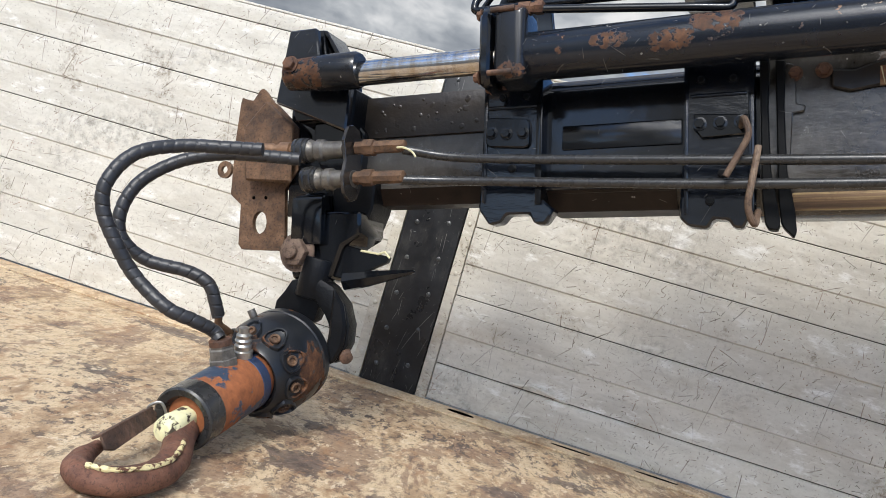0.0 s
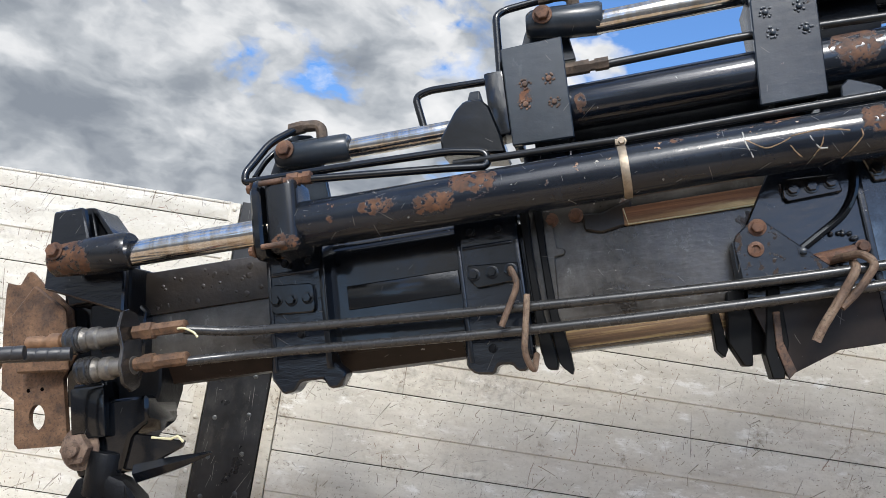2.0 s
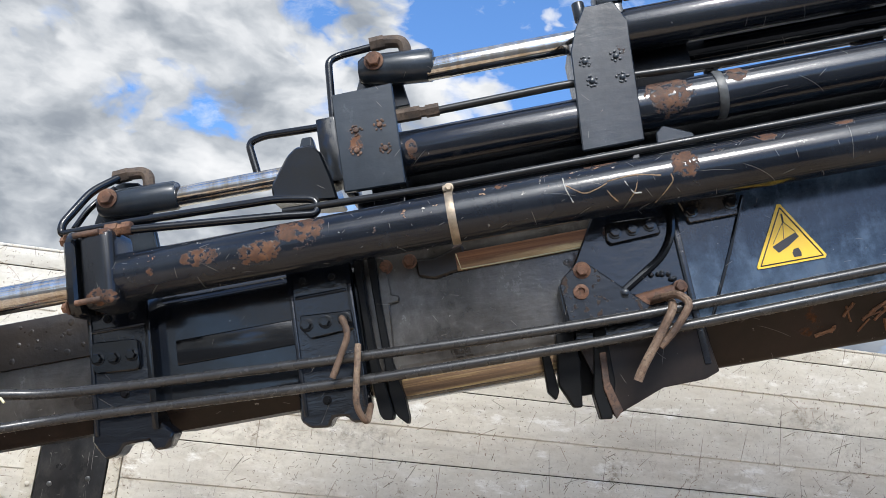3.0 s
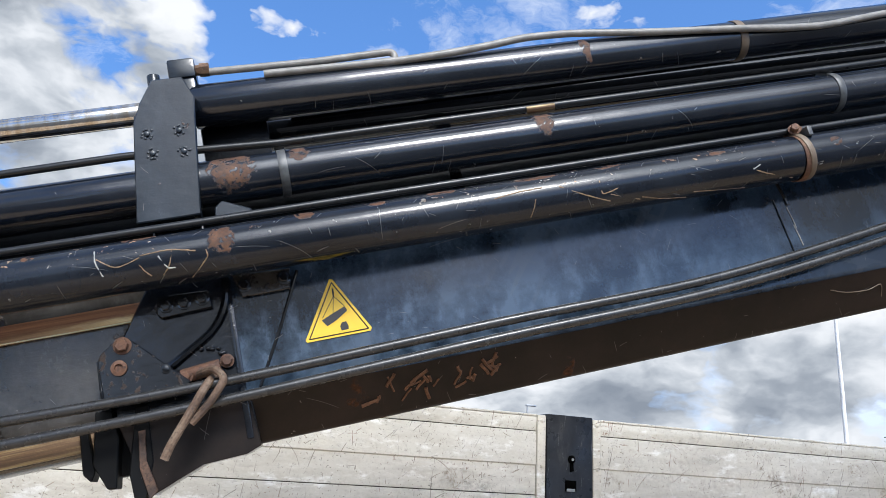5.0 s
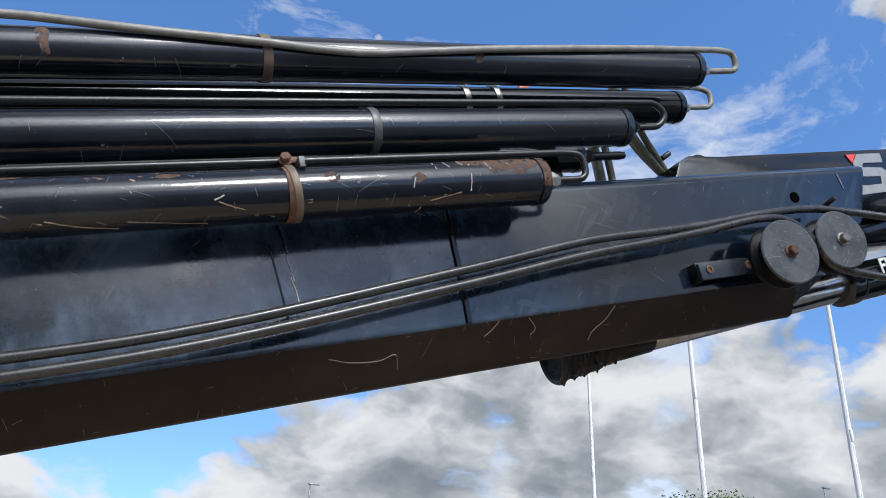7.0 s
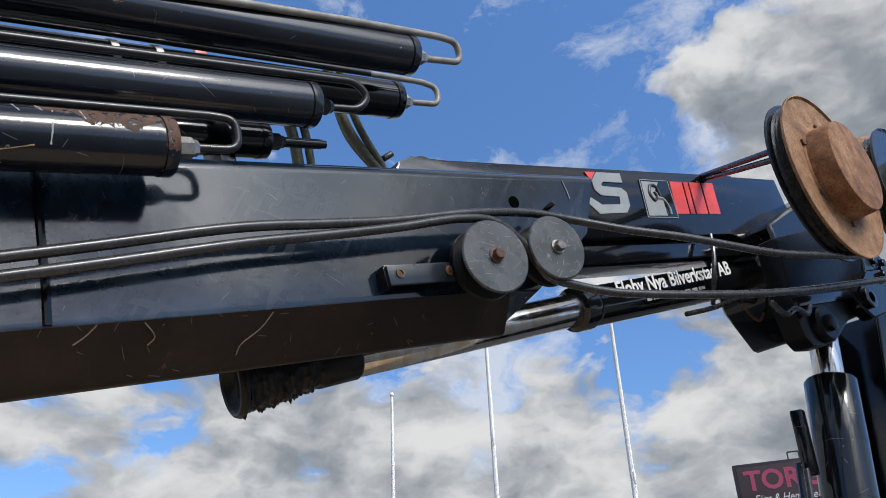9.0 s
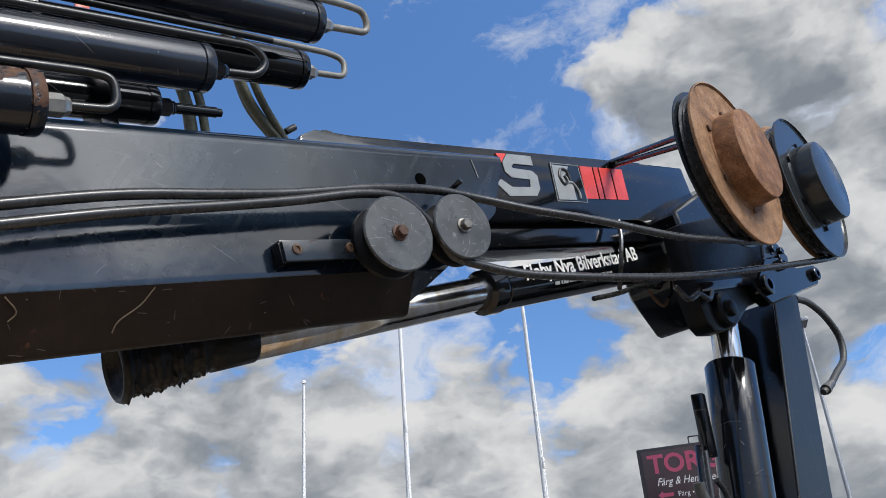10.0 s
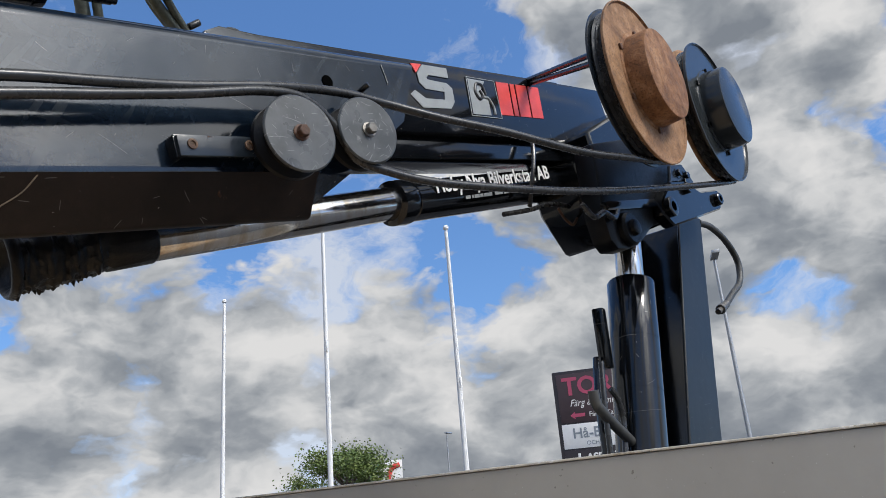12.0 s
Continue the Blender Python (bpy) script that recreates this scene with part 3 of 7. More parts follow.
M_YELLOW = plain("yellow_sticker", (0.78, 0.50, 0.03), 0.35, 0.0, 0.05, 10.0, 0.02)
M_INK = plain("black_print", (0.018, 0.017, 0.018), 0.4)
M_BRONZE = rusty("dark_bronze_fitting", (0.030, 0.022, 0.016), (0.075, 0.052, 0.036), (0.14, 0.10, 0.07))
M_RUST_ROD = rusty("rusty_rod", (0.05, 0.03, 0.02), (0.12, 0.075, 0.048), (0.24, 0.175, 0.12))
M_DULL_BAND = plain("dull_brown_band", (0.135, 0.10, 0.068), 0.5, 0.1, 0.3, 30.0)
M_CLAMP = plain("dull_steel_clamp", (0.30, 0.245, 0.18), 0.42, 0.6, 0.4, 70.0, 0.5)
M_GLAND = paint("rusty_black_gland_paint", (0.007, 0.0075, 0.009), 0.12, 0.2, 0.12, 0.4, 20.0, tint=0.7, spots=[((-1.205, -0.125, 0.128), (0.028, 0.03, 0.016)), ((-1.21, -0.125, 0.240), (0.03, 0.03, 0.008))])
M_EYE = paint("rusty_rod_eye_paint", (0.008, 0.0085, 0.010), 0.16, 0.2, 0.0, 0.3, 20.0, tint=0.6, spots=[((-1.665, -0.11, 0.175), (0.055, 0.05, 0.045)), ((-1.63, -0.11, 0.16), (0.03, 0.05, 0.03))])
M_RUSTY_STUD = rusty("rusty_weld_stud", (0.03, 0.022, 0.018), (0.09, 0.05, 0.032), (0.2, 0.11, 0.07))
M_PIPE_BLACK = plain("black_pipe_paint", (0.009, 0.0095, 0.010), 0.34, 0.0, 0.3, 40.0, 0.1)
M_BRAID = plain("braided_hose", (0.12, 0.125, 0.09), 0.55, 0.2, 0.4, 120.0, 0.5)
M_LOGO_GREY = plain("grey_decal", (0.27, 0.285, 0.285), 0.35, 0.0, 0.15, 20.0, 0.02)
M_RED = plain("faded_red_decal", (0.62, 0.055, 0.045), 0.4, 0.0, 0.25, 14.0, 0.02)
M_LOGO_DARK = plain("dark_decal_field", (0.010, 0.012, 0.013), 0.12)
M_RED_CLIP = plain("orange_red_plastic", (0.62, 0.10, 0.04), 0.4)
M_LETTER = plain("white_lettering", (0.74, 0.74, 0.72), 0.45, 0.0, 0.08, 20.0, 0.02)
_r = Mat("scratched_grey_roller")
_c = _r.ramp(_r.noise(16.0, 7.0, 0.65), (0.36, (0.026, 0.029, 0.030)), (0.66, (0.070, 0.075, 0.076)))
_m = maths(_r.t, "MAXIMUM", marks(_r, 26.0, 0.022, 0.0006, 40, 150, 0.7, 6.0, "XZ", 2.0), marks(_r, 60.0, 0.009, 0.0006, 0, 180, 0.6, 9.0, "XZ", 5.0))
_c = _r.mix(maths(_r.t, "MULTIPLY", _m, 0.6), _c, (0.26, 0.26, 0.25))
_c = _r.mix(_r.ramp(_r.noise(34.0, 6.0, 0.7), (0.62, 0.0), (0.72, 0.6)), _c, (0.20, 0.20, 0.19))
_r.put(Base_Color=_c, Roughness=_r.ramp(_r.noise(20.0), (0.3, 0.22), (0.7, 0.42))).bump(_r.noise(90.0, 3.0), 0.1, 0.001)
M_ROLLER = _r.m
M_REEL = paint("dark_grey_reel_paint", (0.018, 0.021, 0.022), 0.12, 0.25, 0.0, 0.9)
M_HUB = rusty("flaking_hub_rust", (0.11, 0.045, 0.016), (0.225, 0.098, 0.036), (0.36, 0.195, 0.095))
M_MAST = paint("grey_lit_column_side", (0.010, 0.012, 0.014), 0.26, 0.30, 0.0, 0.9, flecks=(-0.02, 0.16), gloss=0.22, soil=(0.030, 0.031, 0.031))
M_HOSE_GREY = plain("faded_hose", (0.05, 0.05, 0.047), 0.5)
M_COUPLING = plain("dirty_zinc", (0.15, 0.14, 0.125), 0.42, 0.6, 0.6, 50.0, 0.5)
M_FERRULE = plain("rust_and_zinc", (0.20, 0.115, 0.065), 0.5, 0.3, 0.5, 50.0, 0.4)
M_TIE = plain("pale_yellow_plastic", (0.62, 0.58, 0.36), 0.5)
M_PIN = rusty("worn_brown_pin", (0.06, 0.04, 0.03), (0.13, 0.085, 0.06), (0.24, 0.17, 0.12))
M_ROTOR = paint("rust_streaked_rotor_paint", (0.009, 0.010, 0.012), 0.28, 0.2, 0.74, 0.5, 12.0, tint=0.75)
M_BLUE = plain("worn_blue_paint", (0.020, 0.034, 0.075), 0.4, 0.0, 0.5, 30.0, 0.4)
M_HOOK = rusty("hook_rust", (0.065, 0.028, 0.018), (0.135, 0.058, 0.035), (0.21, 0.10, 0.06))
M_WRAP = plain("spiral_wrap", (0.024, 0.025, 0.028), 0.42, 0.0, 0.3, 60.0, 0.2)
M_SIGN_DARK = plain("dark_sign_box", (0.030, 0.024, 0.026), 0.4)
M_SIGN_BROWN = plain("dark_brown_sign", (0.060, 0.038, 0.042), 0.4, 0.0, 0.15, 2.0)
M_PINK = plain("pink_sign_paint", (0.42, 0.07, 0.13), 0.4, 0.0, 0.1, 2.0)
M_SIGN_LINE = plain("grey_blue_sign_paint", (0.22, 0.25, 0.28), 0.5, 0.0, 0.1, 2.0)
M_GREEN_SIGN = plain("green_sign_paint", (0.05, 0.22, 0.16), 0.4)
M_BARK = plain("bark", (0.10, 0.075, 0.055), 0.85, 0.0, 0.3, 8.0, 0.6)


def leaf_material():
    a = Mat("green_leaves")
    n = a.noise(2.0, 3.0)
    a.put(Base_Color=a.ramp(n, (0.3, (0.045, 0.080, 0.018)), (0.5, (0.105, 0.155, 0.034)), (0.7, (0.19, 0.23, 0.060))), Roughness=0.5, Transmission_Weight=0.0)
    return a.m


M_LEAF = leaf_material()


def flaked(name, under, over, scale, edge):
    """Paint that has partly flaked off what lies under it."""
    a = Mat(name)
    n = a.noise(scale, 7.0, 0.66)
    m = a.ramp(n, (edge, 0.0), (edge + 0.03, 1.0))
    dark = a.ramp(a.noise(scale * 3, 6.0, 0.7), (0.3, tuple(c * 0.6 for c in under)), (0.7, tuple(c * 1.35 for c in under)))
    a.put(Base_Color=a.mix(m, dark, a.ramp(a.noise(scale * 2), (0.3, tuple(c * 0.8 for c in over)), (0.7, over))), Roughness=a.ramp(m, (0.0, 0.75), (1.0, 0.45)))
    a.bump(maths(a.t, "ADD", m, maths(a.t, "MULTIPLY", a.noise(scale * 5, 5.0, 0.7), 0.8)), 0.6, 0.0025)
    return a.m


M_YELLOW_FLAKE = flaked("flaked_yellow_paint", (0.07, 0.05, 0.03), (0.84, 0.80, 0.48), 46.0, 0.43)
M_YELLOW_LINE = flaked("thin_yellow_line", (0.12, 0.055, 0.03), (0.78, 0.68, 0.36), 95.0, 0.47)
M_SHAFT = flaked("rust_with_blue_paint", (0.26, 0.086, 0.030), (0.030, 0.048, 0.080), 15.0, 0.515)

# ---------------------------------------------------------------- mesh helpers
WHERE = {}


def part(name, bm, material, parent=None, label="", m=None, sharp=0.6):
    """Links a bmesh as one mesh object. m: its world pose; by default that of its parent."""
    if m is None:
        m = WHERE[parent.name] if parent else Matrix()
    bm.normal_update()
    for e in bm.edges:
        e.smooth = not (len(e.link_faces) == 2 and e.calc_face_angle(0) > sharp)
    for f in bm.faces:
        f.smooth = True
    me = bpy.data.meshes.new(name)
    bm.to_mesh(me)
    bm.free()
    me.materials.append(material)
    return linked(name, me, parent, label, m)


def linked(name, me, parent=None, label="", m=None):
    ob = new(name, me)
    if m is None:
        m = WHERE[parent.name] if parent else Matrix()
    if parent:
        ob.parent = parent
        ob.matrix_basis = WHERE[parent.name].inverted() @ m
    else:
        ob.matrix_basis = m
    WHERE[ob.name] = m.copy()
    if label:
        tagged(ob, label)
    return ob


def empty(name, m, label, category, group="", kind=""):
    ob = new(name)
    ob.empty_display_size = 0.1
    ob.matrix_basis = m
    WHERE[ob.name] = m.copy()
    return tagged(ob, label, category, group, kind)


def box(x0, x1, y0, y1, z0, z1, bevel=0.0, bm=None, seg=2):
    bm = bm or bmesh.new()
    g = bmesh.ops.create_cube(bm, size=1.0)["verts"]
    for v in g:
        v.co = Vector(((x0 + x1) / 2 + v.co.x * (x1 - x0), (y0 + y1) / 2 + v.co.y * (y1 - y0), (z0 + z1) / 2 + v.co.z * (z1 - z0)))
    if bevel:
        es = list({e for v in g for e in v.link_edges})
        bmesh.ops.bevel(bm, geom=es, offset=bevel, segments=seg, profile=0.6, affect="EDGES")
    return bm


def prism(pts, y0, y1, bevel=0.0, bm=None, seg=1):
    """The outline pts, in x and z, pulled from y0 to y1."""
    bm = bm or bmesh.new()
    a = [bm.verts.new((x, y0, z)) for x, z in pts]
    b = [bm.verts.new((x, y1, z)) for x, z in pts]
    fs = [bm.faces.new(a), bm.faces.new(b[::-1])]
    n = len(pts)
    for i in range(n):
        fs.append(bm.faces.new((a[i], b[i], b[(i + 1) % n], a[(i + 1) % n])))
    bmesh.ops.recalc_face_normals(bm, faces=fs)
    if bevel:
        bmesh.ops.bevel(bm, geom=list({e for f in fs for e in f.edges}), offset=bevel, segments=seg, profile=0.6, affect="EDGES")
    return bm


def prism_x(pts, x0, x1, bevel=0.0):
    """The outline pts, in y and z, pulled from x0 to x1."""
    bm2 = prism(pts, x0, x1, bevel)
    for v in bm2.verts:
        v.co = Vector((v.co.y, v.co.x, v.co.z))
    bmesh.ops.recalc_face_normals(bm2, faces=bm2.faces)
    return bm2


def lathe(p, q, profile, segs=32, bm=None):
    """Rings round the axis from p to q; profile: pairs of distance along it (metres) and radius."""
    bm = bm or bmesh.new()
    p, q = Vector(p), Vector(q)
    turn = (q - p).to_track_quat("Z", "Y").to_matrix()
    rings = []
    for d, r in profile:
        if r <= 1e-6:
            rings.append([bm.verts.new(p + turn @ Vector((0, 0, d)))])
        else:
            rings.append([bm.verts.new(p + turn @ Vector((r * math.cos(2 * math.pi * i / segs), r * math.sin(2 * math.pi * i / segs), d))) for i in range(segs)])
    fs = []
    for a, b in zip(rings, rings[1:]):
        for i in range(segs):
            j = (i + 1) % segs
            vs = [a[i % len(a)], a[j % len(a)], b[j % len(b)], b[i % len(b)]]
            vs = list(dict.fromkeys(vs))
            if len(vs) > 2:
                fs.append(bm.faces.new(vs))
    bmesh.ops.recalc_face_normals(bm, faces=fs)
    return bm


def rod(p, q, r, segs=24, edge=0.0, bm=None):
    """A closed round bar with rounded rims."""
    n = (Vector(q) - Vector(p)).length
    e = min(edge or r * 0.08, n / 3)
    return lathe(p, q, [(0, 0), (0, r - e), (e * 0.3, r - e * 0.3), (e, r), (n - e, r), (n - e * 0.3, r - e * 0.3), (n, r - e), (n, 0)], segs, bm)


def smooth_path(pts, steps=8):
    """A rounded line through pts."""
    P = [Vector(p) for p in pts]
    P = [P[0] * 2 - P[1]] + P + [P[-1] * 2 - P[-2]]
    out = []
    for i in range(1, len(P) - 2):
        a, b, c, d = P[i - 1:i + 3]
        for k in range(steps):
            s = k / steps
            out.append(0.5 * ((2 * b) + (c - a) * s + (2 * a - 5 * b + 4 * c - d) * s * s + (3 * b - a - 3 * c + d) * s ** 3))
    return out + [P[-2]]


def bent_path(pts, r, steps=6):
    """Straight runs with corners rounded to about r: a bent pipe."""
    P = [Vector(p) for p in pts]
    out = [P[0]]
    for a, b, c in zip(P, P[1:], P[2:]):
        u, w = (a - b), (c - b)
        k = min(r, u.length * 0.48, w.length * 0.48)
        s, e = b + u.normalized() * k, b + w.normalized() * k
        for i in range(steps + 1):
            t = i / steps
            out.append((1 - t) ** 2 * s + 2 * t * (1 - t) * b + t * t * e)
    return out + [P[-1]]


def sweep(path, r, segs=12, bm=None, wave=0.0, pitch=0.012):
    """A round hose or pipe along a line of points."""
    bm = bm or bmesh.new()
    P = [Vector(p) for p in path]
    t0 = (P[1] - P[0]).normalized()
    nrm = t0.orthogonal().normalized()
    rings, run = [], 0.0
    for i, p in enumerate(P):
        t = (P[min(i + 1, len(P) - 1)] - P[max(i - 1, 0)]).normalized()
        nrm = (nrm - t * nrm.dot(t)).normalized()
        b = t.cross(nrm)
        if i:
            run += (p - P[i - 1]).length
        rr = r
        rings.append([bm.verts.new(p + (nrm * math.cos(2 * math.pi * k / segs) + b * math.sin(2 * math.pi * k / segs)) * (rr + wave * math.sin(2 * math.pi * (run / pitch + k / segs)))) for k in range(segs)])
    fs = []
    for a, b in zip(rings, rings[1:]):
        for k in range(segs):
            fs.append(bm.faces.new((a[k], a[(k + 1) % segs], b[(k + 1) % segs], b[k])))
    fs.append(bm.faces.new(rings[0][::-1]))
    fs.append(bm.faces.new(rings[-1]))
    bmesh.ops.recalc_face_normals(bm, faces=fs)
    return bm


def hexnut(p, axis, r, h, bm=None, washer=True):
    """A bolt head: six sides, chamfered, on a washer."""
    p, axis = Vector(p), Vector(axis).normalized()
    bm = bm or bmesh.new()
    if washer:
        lathe(p, p + axis, [(0, 0), (0, r * 1.35), (h * 0.15, r * 1.35), (h * 0.18, r * 1.2), (h * 0.18, 0)], 20, bm)
    lathe(p + axis * h * 0.15, p + axis * 2, [(0, 0), (0, r), (h * 0.75, r), (h * 0.85, r * 0.86), (h * 0.85, 0)], 6, bm)
    return bm


def rough_up(bm, amount, scale, seed=0):
    for v in bm.verts:
        v.co += noise.noise_vector(v.co * scale + Vector((seed, seed, seed))) * amount
    return bm


def plate_with_hole(outline, hole, y0, y1, segs=24, bm=None):
    """A flat plate (x, z outline) with one round or oval hole (cx, cz, rx, rz)."""
    bm = bm or bmesh.new()
    cx, cz, rx, rz = hole
    ring = [(cx + rx * math.cos(2 * math.pi * i / segs), cz + rz * math.sin(2 * math.pi * i / segs)) for i in range(segs)]

    def hit(ang):
        d = Vector((math.cos(ang), math.sin(ang)))
        best = None
        for (ax, az), (bx, bz) in zip(outline, outline[1:] + outline[:1]):
            ex, ez = bx - ax, bz - az
            den = d.x * ez - d.y * ex
            if abs(den) < 1e-9:
                continue
            s = ((ax - cx) * ez - (az - cz) * ex) / den
            k = ((ax - cx) * d.y - (az - cz) * d.x) / den
            if s > 0 and -1e-6 <= k <= 1 + 1e-6 and (best is None or s < best):
                best = s
        return best
    angs = [2 * math.pi * i / segs for i in range(segs)]
    for x, z in outline:
        angs.append(math.atan2(z - cz, x - cx) % (2 * math.pi))
    angs = sorted(set(round(a, 5) for a in angs))
    lay = []
    for y in (y0, y1):
        inner = [bm.verts.new((cx + rx * math.cos(a), y, cz + rz * math.sin(a))) for a in angs]
        outer = [bm.verts.new((cx + hit(a) * math.cos(a), y, cz + hit(a) * math.sin(a))) for a in angs]
        lay.append((inner, outer))
    n = len(angs)
    fs = []
    for i in range(n):
        j = (i + 1) % n
        (i0, o0), (i1, o1) = lay
        fs += [bm.faces.new((i0[i], i0[j], o0[j], o0[i])), bm.faces.new((i1[i], o1[i], o1[j], i1[j])), bm.faces.new((o0[i], o0[j], o1[j], o1[i])), bm.faces.new((i0[j], i0[i], i1[i], i1[j]))]
    bmesh.ops.recalc_face_normals(bm, faces=fs)
    return bm


def letters(name, text, size, m, material, parent, label="", depth=0.0008, shear=0.0, stretch=1.0, bold=0.0, space=1.0):
    """Flat raised writing in the built-in font; it starts at m's origin and runs along its x."""
    cu = bpy.data.curves.new(name, "FONT")
    cu.body, cu.size, cu.extrude, cu.shear, cu.offset, cu.space_character = text, size, depth, shear, bold, space
    cu.resolution_u = 3
    ob = bpy.data.objects.new(name, cu)
    scene.collection.objects.link(ob)
    dep = bpy.context.evaluated_depsgraph_get()
    me = bpy.data.meshes.new_from_object(ob.evaluated_get(dep))
    bpy.data.objects.remove(ob)
    bpy.data.curves.remove(cu)
    me.transform(Matrix.Diagonal((stretch, 1, 1, 1)))
    me.name = name
    me.materials.clear()
    me.materials.append(material)
    return linked(name, me, parent, label, m)


# ---------------------------------------------------------------- ground
bm = bmesh.new()
bmesh.ops.create_grid(bm, x_segments=8, y_segments=8, size=2500)
tagged(part("ground", bm, M_ASPHALT), "dark grey asphalt yard under the truck", "ground", kind="structure")

# ---------------------------------------------------------------- truck bed
DECK, TOP, WALL_Y, NEAR_Y, HEAD_X, REAR_X = 1.15, 2.117, 2.24, -0.27, 3.74, -2.98
truck = empty("flatbed_truck", pose(0.5, 1.0, 0.0), "flatbed truck body with worn plywood deck and white dropsides", "truck")
deck = part("deck", box(REAR_X, HEAD_X, NEAR_Y, WALL_Y, DECK - 0.03, DECK, 0.003), M_DECK, truck, "worn brown plywood load deck with peeled flakes", Matrix())
strip = part("edge_board", box(REAR_X, HEAD_X, WALL_Y - 0.105, WALL_Y - 0.008, DECK + 0.0005, DECK + 0.005, 0.002), M_STRIP, truck, "pale worn board along the dropside", Matrix())
for x, wide in ((-0.191, 0.038), (0.121, 0.055), (0.354, 0.06), (1.2, 0.05), (2.6, 0.05)):
    bm = lathe((0, 0, 0), (0, 0, 1), [(0, 0), (0, 1.0), (0.0012, 1.0), (0.0012, 0)], 24)
    for v in bm.verts:
        v.co = Vector((x + v.co.x * wide, 2.19 + v.co.y * (0.014 if wide < 0.05 else 0.006), DECK + 0.0052 + v.co.z))
    part("lashing_slot", bm, M_VOID, strip, "dark oval lashing recess", Matrix())
part("rave_rail", box(REAR_X, HEAD_X, NEAR_Y - 0.05, NEAR_Y - 0.002, DECK - 0.14, DECK - 0.004, 0.006), M_POST, truck, "black steel side rail under the deck", Matrix())
part("rave_rail", box(REAR_X, HEAD_X, WALL_Y + 0.002, WALL_Y + 0.06, DECK - 0.14, DECK - 0.004, 0.006), M_POST, truck, "black steel side rail under the deck", Matrix())
SEAMS = [DECK + 0.006, 1.262, 1.462, 1.662, 1.864, 2.066]
def STEP(y, z, h):
    """The fold half way up a board."""
    if h < 0.15:
        return [(y - 0.003, z + h * 0.4)]
    return [(y - 0.0005, z + h * 0.452), (y - 0.0040, z + h * 0.472)]


PANELS = [(REAR_X + 0.02, -0.533), (-0.302, 1.895), (2.145, HEAD_X - 0.02)]
for x0, x1 in PANELS:
    side = part("side_board", box(x0, x1, WALL_Y + 0.004, WALL_Y + 0.028, DECK + 0.006, TOP - 0.004, 0.002), M_GRIME, truck, "scuffed white aluminium dropside of stacked boards", Matrix())
    for z0, z1 in zip(SEAMS, SEAMS[1:] + [TOP]):
        h, y = z1 - z0, WALL_Y
        out = [(y + 0.003, z0 + 0.0012), (y, z0 + 0.0022), *STEP(y, z0, h), (y - 0.004, z1 - h * 0.12), (y - 0.0025, z1 - 0.0030), (y + 0.003, z1 - 0.0012)]
        part("plank", prism_x(out, x0, x1), M_ALU, side, m=Matrix())
    part("plank", box(x0, x1, WALL_Y - 0.006, WALL_Y + 0.032, TOP - 0.003, TOP + 0.004, 0.002), M_ALU, side, m=Matrix())
dent = smooth_path([(-0.085, WALL_Y - 0.002, 1.268), (-0.055, WALL_Y - 0.012, 1.272), (-0.025, WALL_Y - 0.016, 1.281), (0.005, WALL_Y - 0.010, 1.276), (0.040, WALL_Y - 0.004, 1.268), (0.080, WALL_Y - 0.001, 1.264)], 5)
part("bent_edge", sweep(dent, 0.0045, 8), M_ALU, side, "edge of a board bent outwards", Matrix())
